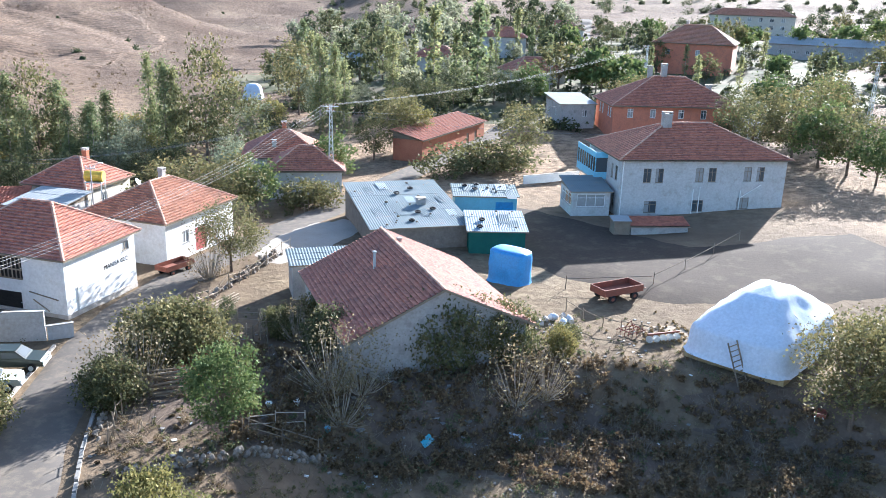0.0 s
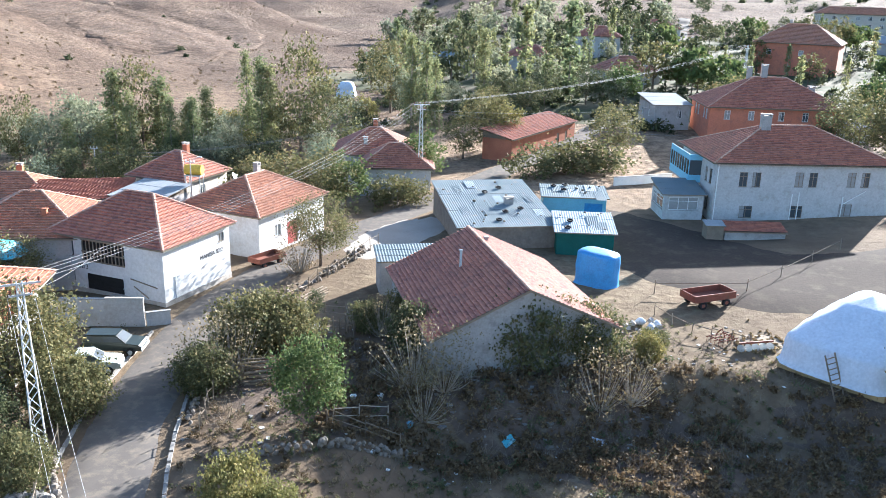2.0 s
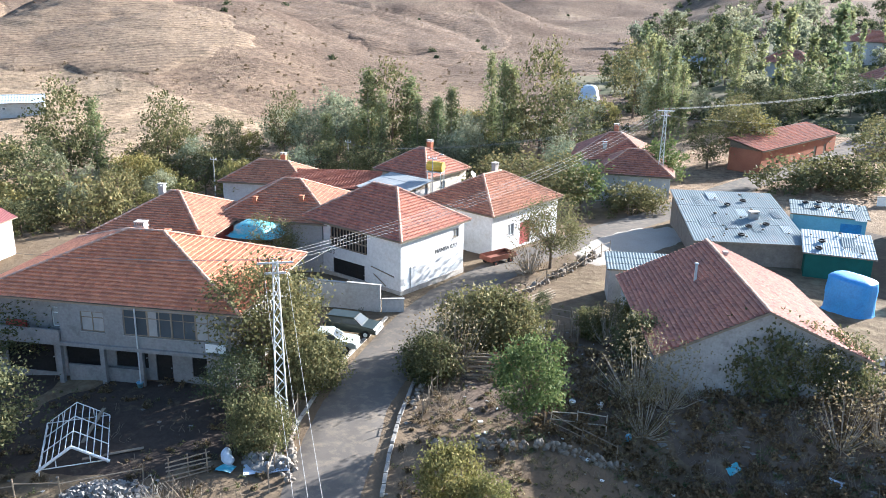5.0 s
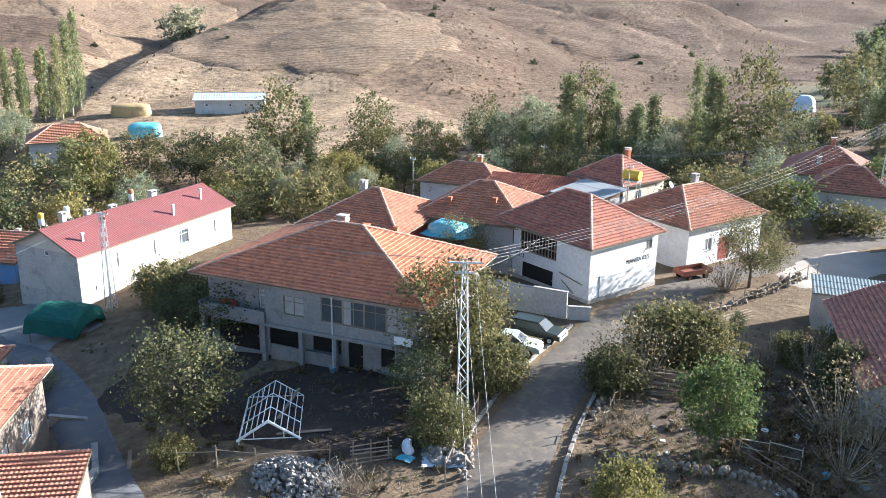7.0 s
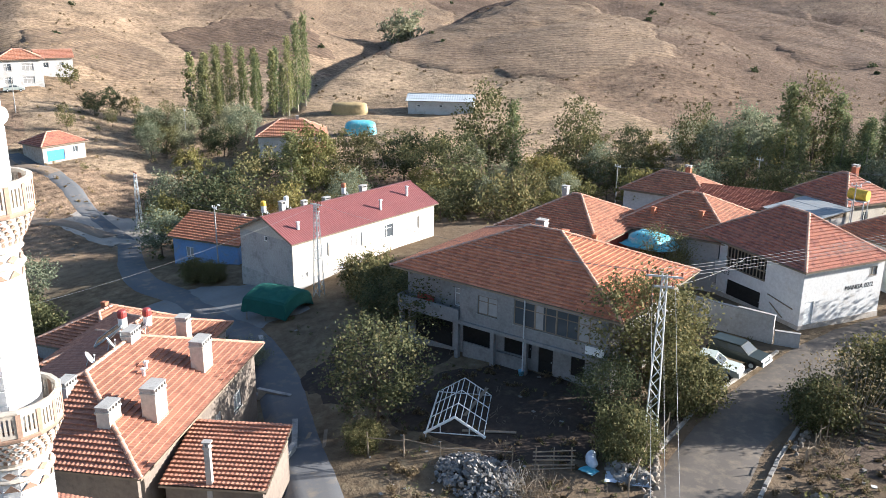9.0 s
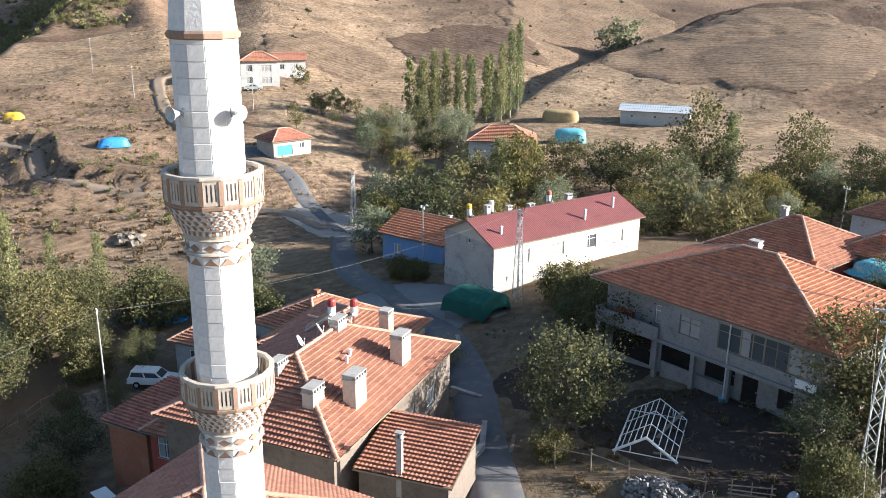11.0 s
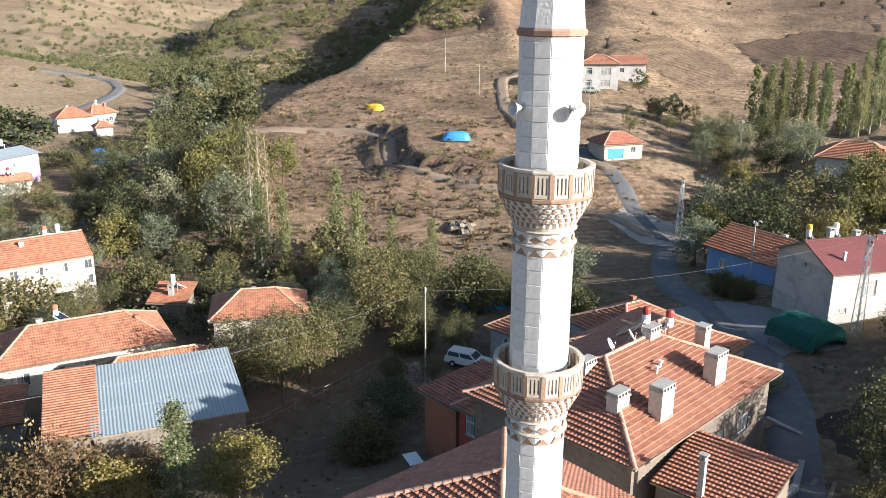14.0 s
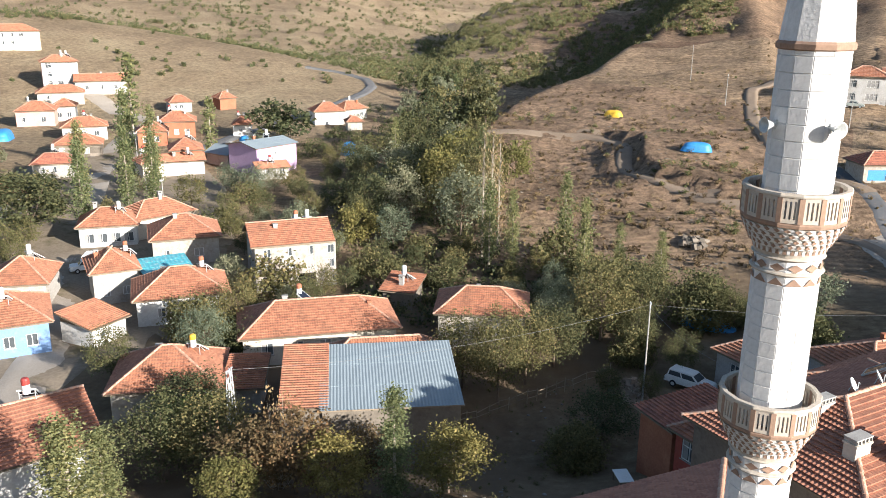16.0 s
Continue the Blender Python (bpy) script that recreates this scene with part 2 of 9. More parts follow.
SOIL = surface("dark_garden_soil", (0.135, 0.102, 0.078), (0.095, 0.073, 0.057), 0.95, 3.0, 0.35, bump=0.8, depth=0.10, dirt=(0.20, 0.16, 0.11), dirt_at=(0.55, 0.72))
PALE_EARTH = surface("pale_trodden_earth", (0.30, 0.25, 0.19), (0.21, 0.17, 0.125), 0.95, 3.0, 0.12, bump=0.5, depth=0.06, dirt=(0.13, 0.115, 0.07), dirt_at=(0.52, 0.66))
FORECOURT = surface("grey_gravel_forecourt", (0.24, 0.24, 0.235), (0.185, 0.183, 0.178), 0.95, 8.0, 0.3, bump=0.4, depth=0.03, dirt=(0.22, 0.185, 0.14), dirt_at=(0.55, 0.75))
PLOUGH = plough("ploughed_brown", (0.185, 0.135, 0.098), (0.25, 0.188, 0.135), 40)
PLOUGH_DARK = plough("ploughed_dark", (0.125, 0.088, 0.066), (0.17, 0.122, 0.09), 75)
GARDEN = surface("weedy_garden_ground", (0.115, 0.105, 0.065), (0.16, 0.135, 0.09), 0.95, 1.5, 0.06, bump=0.5, depth=0.1, dirt=(0.07, 0.078, 0.04), dirt_at=(0.45, 0.6))
# dark soil, its colour lowered further to hold the shade over the yard
SOIL_SHADED = surface("shade_dark_soil", (0.072, 0.056, 0.045), (0.05, 0.04, 0.033), 0.95, 3.0, 0.35, bump=0.8, depth=0.10, dirt=(0.11, 0.088, 0.062), dirt_at=(0.55, 0.72))
# trodden earth, coloured darker to carry the farmhouse's shadow across the yard
YARD = surface("trodden_yard_shadowed", (0.074, 0.058, 0.045), (0.053, 0.042, 0.034), 0.95, 4.0, 0.2, bump=0.4, depth=0.05, dirt=(0.10, 0.082, 0.06))
CONCRETE = surface("concrete", (0.40, 0.385, 0.36), (0.29, 0.28, 0.265), 0.85, 12.0, 0.7, dirt=(0.20, 0.19, 0.175))
KERB = surface("kerb_concrete", (0.32, 0.30, 0.27), None, 0.85, 10.0, 0.8, piece=0.2)
STONE = surface("field_stone", (0.25, 0.217, 0.178), (0.17, 0.148, 0.122), 0.9, 5.0, 1.5, bump=0.6, depth=0.03, island=0.35)
RUBBLE = surface("grey_rubble", (0.29, 0.277, 0.255), (0.20, 0.19, 0.178), 0.9, 6.0, 1.5, bump=0.6, depth=0.03, island=0.35)
PLASTER_WHITE = surface("whitewash", (0.53, 0.525, 0.51), (0.44, 0.43, 0.41), 0.85, 5.0, 0.35, dirt=(0.33, 0.30, 0.26), dirt_at=(0.52, 0.74), bump=0.2)
PLASTER_CREAM = surface("cream_plaster", (0.54, 0.495, 0.42), (0.45, 0.405, 0.34), 0.85, 5.0, 0.4, dirt=(0.40, 0.35, 0.28), dirt_at=(0.58, 0.82), bump=0.2)
UNPLASTERED = surface("bare_blockwork", (0.44, 0.405, 0.36), (0.33, 0.30, 0.265), 0.9, 3.0, 0.6, dirt=(0.26, 0.215, 0.175), dirt_at=(0.5, 0.7), bump=0.4)
# wall shade put into the colour: render darkened to brown, with stain mottling
PLASTER_SHADED = surface("shaded_brown_render", (0.21, 0.175, 0.145), (0.15, 0.125, 0.105), 0.9, 5.0, 0.5, dirt=(0.10, 0.085, 0.072), bump=0.3)
PLASTER_DUSTY = surface("dusty_whitewash", (0.44, 0.425, 0.395), (0.36, 0.34, 0.31), 0.9, 5.0, 0.4, dirt=(0.27, 0.235, 0.195), dirt_at=(0.5, 0.72), bump=0.2)
LIMEWASH = surface("fresh_limewash", (0.62, 0.615, 0.60), (0.54, 0.53, 0.51), 0.85, 5.0, 0.35, dirt=(0.44, 0.40, 0.35), dirt_at=(0.54, 0.74), bump=0.25)
PLASTER_GREY = surface("bare_render", (0.42, 0.40, 0.38), (0.33, 0.315, 0.30), 0.9, 6.0, 0.4, dirt=(0.23, 0.215, 0.20), bump=0.3)
BARE_GREY = surface("raw_cement_render", (0.27, 0.262, 0.255), (0.21, 0.205, 0.20), 0.9, 6.0, 0.4, dirt=(0.15, 0.142, 0.135), bump=0.3)
PLASTER_ORANGE = surface("orange_render", (0.52, 0.20, 0.12), (0.42, 0.16, 0.10), 0.85, 5.0, 0.5, dirt=(0.28, 0.13, 0.10), bump=0.2)
PLASTER_PINK = surface("pink_render", (0.66, 0.40, 0.34), None, 0.85, 5.0, 0.5)
PLASTER_LILAC = surface("lilac_render", (0.52, 0.38, 0.56), (0.44, 0.32, 0.48), 0.85, 5.0, 0.4)
PLASTER_BLUE = surface("blue_render", (0.20, 0.32, 0.56), (0.16, 0.26, 0.46), 0.85, 5.0, 0.5, dirt=(0.26, 0.27, 0.30))
PLASTER_RED = surface("red_render", (0.42, 0.10, 0.075), None, 0.85, 5.0, 0.5)
BRICK = surface("red_brick", (0.40, 0.17, 0.10), (0.30, 0.12, 0.075), 0.9, 7.0, 0.8, bump=0.4)
TILE = tile_clay("roof_tile_orange", (0.41, 0.19, 0.112), (0.28, 0.12, 0.073))
TILE_NEW = tile_clay("roof_tile_new_orange", (0.52, 0.215, 0.115), (0.38, 0.145, 0.08), (0.30, 0.14, 0.085))
TILE_DARK = tile_clay("roof_tile_weathered", (0.40, 0.165, 0.105), (0.24, 0.095, 0.07), (0.13, 0.09, 0.075))
TILE_LIGHT = tile_clay("roof_tile_bright", (0.37, 0.172, 0.108), (0.285, 0.122, 0.078), (0.22, 0.12, 0.075))
RIDGE = surface("ridge_tile", (0.56, 0.34, 0.24), (0.42, 0.22, 0.14), 0.85, 10.0, 1.2, dirt=(0.50, 0.45, 0.40), piece=0.25)
METAL_RED = surface("red_sheet_metal", (0.20, 0.064, 0.06), (0.155, 0.052, 0.05), 0.62, 10.0, 0.4, 0.0, bump=0.05)
METAL_BLUE = surface("blue_sheet_metal", (0.15, 0.185, 0.195), (0.205, 0.235, 0.245), 0.95, 10.0, 0.35, 0.0, dirt=(0.25, 0.21, 0.17), dirt_at=(0.58, 0.72), bump=0.05)
METAL_GREY = surface("grey_sheet_metal", (0.27, 0.325, 0.36), (0.225, 0.27, 0.30), 0.85, 10.0, 0.3, 0.0, dirt=(0.24, 0.20, 0.17), dirt_at=(0.68, 0.85), bump=0.05)
METAL_PALE = surface("pale_painted_sheet", (0.52, 0.56, 0.58), (0.44, 0.48, 0.50), 0.9, 10.0, 0.4, 0.0, bump=0.05)
METAL_WHITE = surface("white_sheet_metal", (0.32, 0.335, 0.34), (0.25, 0.265, 0.27), 0.95, 10.0, 0.4, 0.0, bump=0.05)
STEEL = surface("galvanised_steel", (0.58, 0.60, 0.60), (0.46, 0.48, 0.48), 0.55, 14.0, 2.0, 0.25, bump=0.05)
RUST = surface("rusty_red_paint", (0.24, 0.085, 0.055), (0.16, 0.065, 0.045), 0.75, 8.0, 1.2, dirt=(0.13, 0.075, 0.05), bump=0.2)
WOOD = surface("weathered_wood", (0.30, 0.245, 0.18), (0.20, 0.16, 0.12), 0.9, 12.0, 1.5, bump=0.4, piece=0.3)
BARK = surface("bark", (0.17, 0.13, 0.10), (0.11, 0.085, 0.065), 0.95, 8.0, 1.5, bump=0.6, depth=0.03)
BARK_PALE = surface("pale_bark", (0.42, 0.37, 0.30), (0.28, 0.24, 0.19), 0.95, 8.0, 1.5, bump=0.4, depth=0.02)
TARP_BLUE = surface("blue_tarpaulin", (0.05, 0.27, 0.60), (0.04, 0.20, 0.48), 0.5, 6.0, 1.2, bump=0.5, depth=0.04)
TARP_TEAL = surface("teal_tarpaulin", (0.08, 0.42, 0.50), (0.12, 0.34, 0.42), 0.5, 6.0, 1.2, bump=0.5, depth=0.04, dirt=(0.45, 0.48, 0.46))
TARP_GREEN = surface("green_shade_net", (0.03, 0.115, 0.092), (0.022, 0.08, 0.066), 0.95, 20.0, 1.0, bump=0.5, depth=0.04)
TARP_WHITE = surface("white_tarpaulin", (0.60, 0.64, 0.70), (0.52, 0.57, 0.64), 0.9, 5.0, 0.9, bump=0.5, depth=0.05, dirt=(0.58, 0.56, 0.50), dirt_at=(0.62, 0.85))
YELLOW = surface("yellow_paint", (0.70, 0.45, 0.04), None, 0.5, 8.0, 1.0)
PAINT_WHITE = surface("white_paint", (0.80, 0.80, 0.78), (0.70, 0.70, 0.67), 0.5, 12.0, 1.5, bump=0.05)
PAINT_RED = surface("red_paint", (0.33, 0.05, 0.042), None, 0.5, 8.0, 1.0)
PAINT_BLUE = surface("pale_blue_paint", (0.22, 0.50, 0.66), (0.18, 0.42, 0.57), 0.6, 8.0, 1.0)
# near-black: shade inside openings painted on flat doors, and wall lettering
DARK = surface("shade_and_lettering_dark", (0.03, 0.028, 0.026), None, 0.9, 5.0, 1.0)
BLACK = surface("black_rubber", (0.025, 0.025, 0.026), None, 0.8, 20.0, 2.0)
LIMESTONE = surface("pale_limestone", (0.70, 0.69, 0.675), (0.61, 0.60, 0.585), 0.85, 7.0, 0.9, bump=0.7, depth=0.03, piece=0.04, dirt=(0.55, 0.53, 0.50), dirt_at=(0.58, 0.8))
LIMESTONE_TRIM = surface("carved_limestone", (0.49, 0.44, 0.375), (0.40, 0.35, 0.29), 0.85, 9.0, 1.5, bump=0.3, depth=0.01, dirt=(0.45, 0.36, 0.28), dirt_at=(0.55, 0.75))
SANDSTONE = surface("brown_sandstone", (0.33, 0.225, 0.165), (0.26, 0.175, 0.13), 0.9, 9.0, 1.5, bump=0.3, depth=0.01)
HAY = surface("straw", (0.42, 0.32, 0.17), (0.31, 0.235, 0.125), 0.95, 14.0, 1.5, bump=0.7, depth=0.04)
CABLE = surface("dull_cable", (0.30, 0.30, 0.30), None, 0.7, 8.0, 2.0, bump=0)
PANEL = surface("solar_panel", (0.02, 0.025, 0.04), None, 0.15, 5.0, 1.0, bump=0)
CURTAIN = surface("curtain", (0.36, 0.35, 0.335), (0.26, 0.255, 0.245), 0.9, 4.0, 2.0)
GLASS = glass_mat("window_glass")
LEAF_WALNUT = leaf("walnut_leaf", (0.08, 0.084, 0.041), (0.148, 0.146, 0.069), (0.22, 0.182, 0.092))
LEAF_GREEN = leaf("fresh_leaf", (0.065, 0.097, 0.037), (0.120, 0.155, 0.057), (0.176, 0.185, 0.078))
LEAF_POPLAR = leaf("poplar_leaf", (0.123, 0.147, 0.075), (0.223, 0.243, 0.123), (0.298, 0.287, 0.143), 0.42)
LEAF_WILLOW = leaf("willow_leaf", (0.149, 0.168, 0.115), (0.244, 0.261, 0.182), (0.308, 0.314, 0.223), 0.42)
LEAF_YELLOW = leaf("autumn_leaf", (0.130, 0.124, 0.046), (0.204, 0.189, 0.073), (0.268, 0.222, 0.092))
LEAF_DARK = leaf("dark_leaf", (0.05, 0.062, 0.034), (0.098, 0.108, 0.056), (0.145, 0.135, 0.07))
LEAF_SCRUB = leaf("oak_scrub", (0.092, 0.106, 0.056), (0.15, 0.162, 0.082), (0.23, 0.19, 0.095))
LEAF_RUSSET = leaf("russet_leaf", (0.105, 0.075, 0.045), (0.18, 0.13, 0.07), (0.26, 0.16, 0.09), 0.35)
LEAF_BROWN = leaf("withered_leaf", (0.085, 0.062, 0.04), (0.15, 0.112, 0.068), (0.21, 0.165, 0.10), 0.25)
LEAF_DRY = leaf("dry_weed", (0.16, 0.122, 0.07), (0.26, 0.205, 0.12), (0.34, 0.28, 0.17), 0.2)

# ---- the land ----
def ss(a, b, v):
    """Smooth step from a to b."""
    v = min(1.0, max(0.0, (v - a) / (b - a)))
    return v * v * (3 - 2 * v)


def ramp(v, *knots):
    """Piecewise straight line through (v, value) knots."""
    if v <= knots[0][0]:
        return knots[0][1]
    for (a, p), (b, q) in zip(knots, knots[1:]):
        if v <= b:
            return p + (q - p) * (v - a) / (b - a)
    return knots[-1][1]


# spurs of the hills: crest by azimuth (azimuth, distance, height), distance of the foot, fall behind the crest, level of the foot
SPURS = (
    (((20, 250, -9), (24.3, 265, 0.8), (28.2, 285, 3.1), (31.1, 300, 7.2), (34.1, 315, 14.0), (36.7, 330, 19.2), (41, 345, 24), (45, 340, 22), (47.6, 330, 18.7), (52.2, 275, 9.6), (55.8, 230, 5.3), (59.6, 190, 1.0), (63, 185, -9)), 176, 0.16, -1.0),
    (((13, 320, -9), (17, 330, 0.2), (20.4, 345, 1.5), (25.2, 370, 10.2), (29.6, 390, 15.5), (34, 420, 20), (40, 440, 24), (46, 440, 10)), 270, 0.14, -1.0),
    (((8, 380, -9), (11, 390, 2.0), (13.3, 400, 4.0), (16.9, 430, 9.0), (20, 460, 17), (26, 480, 24), (36, 500, 24)), 330, 0.12, -1.0),
    (((101, 290, -12), (103.9, 300, -7.4), (109.5, 330, -1.5), (114.9, 350, 4.2), (120, 370, 8.9), (124.8, 385, 13.6), (129.4, 400, 16.5), (140, 420, 20), (150, 430, 12)), 262, 0.07, -8.5),
    (((80, 650, 44), (88, 650, 40), (95, 640, 30), (99, 620, 18.5), (101, 560, 8.4), (103.5, 480, -7.2), (105, 440, -14)), 330, 0.10, -8.5),
)


def spur(a, d, line, foot, fall, base):
    """Height of a hill that climbs from its foot to a crest and falls away behind it."""
    if not line[0][0] < a < line[-1][0]:
        return -60.0
    dc, zc = ramp(a, *[k[:2] for k in line]), ramp(a, *[(k[0], k[2]) for k in line])
    if d < foot:
        return base - 0.05 * (foot - d)
    if d < dc:
        t = (d - foot) / (dc - foot)
        return base + (zc - base) * t * (1.2 - 0.2 * t)
    return zc - fall * (d - dc) * min(1.0, (d - dc) / 20)


def lean_on(p, q, k=2.5):
    """The higher of two slopes, with a rounded fold where they meet."""
    t = max(0.0, k - abs(p - q)) / k
    return max(p, q) + t * t * k * 0.25 if q > -50 else p


def ground(x, y):
    """Height of the land: a village terrace, a creek valley, and hills all round."""
    d = math.hypot(x, y)
    a = math.degrees(math.atan2(-x, y))
    if a < -110:
        a += 360
    side = 1 - ss(150, 200, a)
    left = ss(42, 100, a) * side
    z = -8.5 * left * ss(25, 62, d)
    lip = ramp(a, (-30, 58), (-12, 57), (-3, 51.5), (12, 49))
    z -= (3.0 * (1 - ss(lip - 4.5, lip + 0.5, d)) + 0.6 * (1 - ss(30, 46, d))) * (1 - ss(5, 16, a)) * ss(-100, -60, a)
    z += 1.5 * (1 - ss(-26, -12, a)) * ss(58, 95, d)
    z += 0.036 * max(0.0, min(d, 420) - 125) * (1 - ss(1, 11, a)) * ss(-100, -60, a)
    z -= 4.0 * ss(4, 22, a) * (1 - ss(62, 92, a)) * math.exp(-((d - 122) / 24) ** 2)
    start = ramp(a, (-60, 420), (2, 430), (8, 560), (36, 520), (47, 340), (52, 300), (56, 250), (60, 195), (76, 200), (84, 300), (90, 640), (104, 640), (112, 500), (150, 480))
    slope = ramp(a, (-60, 0.06), (2, 0.07), (13, 0.10), (70, 0.125), (84, 0.11), (92, 0.10), (102, 0.10), (110, 0.11), (150, 0.11))
    h = max(0.0, d - start)
    z += slope * (h * h / (h + 25)) * (1 - 0.55 * ss(700, 3000, d))
    for crest_line, foot, fall, base in SPURS:
        z = lean_on(z, spur(a, d, crest_line, foot, fall, base))
    crest = ramp(a, (60, 5000), (78, 600), (85, 420), (92.7, 258), (99.7, 182), (103, 125), (110, 100))
    knoll = ss(66, 78, a) * (1 - ss(101, 108, a))
    if knoll > 0:
        up = 0.083 * max(0.0, min(d, crest) - 98) - 0.13 * max(0.0, d - crest)
        cap = 8.5 + 0.02 * max(0.0, d - 200) + 60 * ss(80, 92, a)
        z += knoll * max(-1.0, min(up, cap))
        lift = z / 1.5
        z += knoll * 1.15 * ss(104, 118, d) * (math.floor(lift) + ss(0.6, 1.0, lift - math.floor(lift)) - lift) * (0.5 + noise.noise(Vector((x / 25, y / 25, 6.6))))
        z += knoll * 0.9 * noise.noise(Vector((x / 11, y / 11, 4.4))) * ss(100, 125, d)
    cut = y - ramp(x, (-176, -18), (-172.5, -6.8), (-164.3, -1.0), (-150.5, -1.2), (-142.5, 1.9), (-133.9, 10.4), (-127.6, 20.3), (-118, 30.6))
    side_cut = ss(-182, -168, x) * (1 - ss(-146, -122, x))
    z += side_cut * (2.1 * ss(1.8, 3.2, cut) * (1 - ss(8, 30, cut)) - 1.0 * ss(2.4, 5.0, -cut) * (1 - ss(14, 34, -cut)))
    far = ss(175, 300, d)
    p = Vector((x / 130, y / 130, 3.1)) + 0.35 * noise.noise_vector(Vector((x / 70, y / 70, 5.2)))
    n = (abs(noise.noise(p)) - 0.25) * (5 + 13 * ss(520, 800, d)) + (abs(noise.noise(Vector((x / 48, y / 48, 7.7)) + 0.4 * noise.noise_vector(Vector((x / 30, y / 30, 1.2))))) - 0.2) * 2.4 + noise.noise(Vector((x / 14, y / 14, 2.2))) * 0.6 + noise.noise(Vector((x / 5, y / 5, 6.2))) * 0.35
    n += noise.noise(Vector((x / 330, y / 330, 1.3))) * 22 * ss(520, 1000, d)
    n *= 1 - 0.55 * ss(95, 112, a) * side
    z += far * n + ss(100, 170, d) * (1 - far) * 0.8 * noise.noise(Vector((x / 16, y / 16, 2.2)))
    z += 0.25 * noise.noise(Vector((x / 9, y / 9, 0.4))) * ss(25, 60, d) + 0.06 * noise.noise(Vector((x / 2.1, y / 2.1, 0.8)))
    return z


def pol(a, d):
    """Plan place at azimuth a (degrees to the left of ahead) and distance d."""
    return -math.sin(radians(a)) * d, math.cos(radians(a)) * d


def mesh_object(name, verts, faces, material, parent=None, label="", smooth=False):
    me = bpy.data.meshes.new(name)
    me.from_pydata(verts, [], faces)
    me.materials.append(material)
    if smooth:
        me.shade_smooth()
    ob = new(name, me)
    ob.parent = parent
    if label:
        ob["label"] = label
    return ob


def build_ground():
    angles = [-34 + 0.45 * i for i in range(int(172 / 0.45))]
    last = angles[-1]
    angles += [last + (326 - last) * (i / 36) for i in range(1, 36)]
    rings, r = [], 9.0
    while r < 4800:
        rings.append(r)
        r *= 1.021
    verts = [(0.0, 0.0, ground(0.0, 5.0))]
    for r in rings:
        for a in angles:
            x, y = pol(a, r)
            verts.append((x, y, ground(x, y)))
    n = len(angles)
    faces = [(0, 1 + i, 1 + (i + 1) % n) for i in range(n)]
    for k in range(len(rings) - 1):
        o = 1 + k * n
        faces += [(o + i, o + n + i, o + n + (i + 1) % n, o + (i + 1) % n) for i in range(n)]
    faces = [tuple(reversed(f)) for f in faces]
    ob = mesh_object("ground", verts, faces, EARTH, None, "", True)
    tagged(ob, "dry brown earth with straw-coloured grass and bare hills", "ground", kind="structure")


def ribbon(name, line, width, material, label, lift=0.06, step=1.2, kind="structure", category="road", follow=False):
    """A strip of road laid over the land along a plan line."""
    pts = []
    for (x0, y0), (x1, y1) in zip(line, line[1:]):
        k = max(1, int(math.hypot(x1 - x0, y1 - y0) / step))
        pts += [(x0 + (x1 - x0) * i / k, y0 + (y1 - y0) * i / k) for i in range(k)]
    pts.append(line[-1])
    for _ in range(6):
        pts = [pts[0]] + [((a[0] + 2 * b[0] + c[0]) / 4, (a[1] + 2 * b[1] + c[1]) / 4) for a, b, c in zip(pts, pts[1:], pts[2:])] + [pts[-1]]
    verts, faces, m = [], [], 7
    for i, p in enumerate(pts):
        q, o = pts[min(i + 1, len(pts) - 1)], pts[max(i - 1, 0)]
        tx, ty = q[0] - o[0], q[1] - o[1]
        k = math.hypot(tx, ty) or 1
        nx, ny = -ty / k, tx / k
        w = width * (1 + 0.06 * noise.noise(Vector((p[0] / 6, p[1] / 6, 2))))
        row = []
        for j in range(m):
            s = (j / (m - 1) - 0.5) * w
            x, y = p[0] + nx * s, p[1] + ny * s
            row.append((x, y, ground(x, y)))
        top = max(v[2] for v in row)
        base = sum(v[2] for v in row) / m
        for j, (x, y, z) in enumerate(row):
            edge = 1 if 0 < j < m - 1 else 0
            if follow:
                verts.append((x, y, z + (lift if edge else -0.2)))
                continue
            verts.append((x, y, 0.5 * z + 0.5 * base + (top - 0.5 * z - 0.5 * base) * 0.6 + lift if edge else z - 0.15))
    for i in range(len(pts) - 1):
        for j in range(m - 1):
            a = i * m + j
            faces.append((a, a + 1, a + m + 1, a + m))
    ob = mesh_object(name, verts, faces, material, None, "", True)
    return tagged(ob, label, category, kind=kind), pts


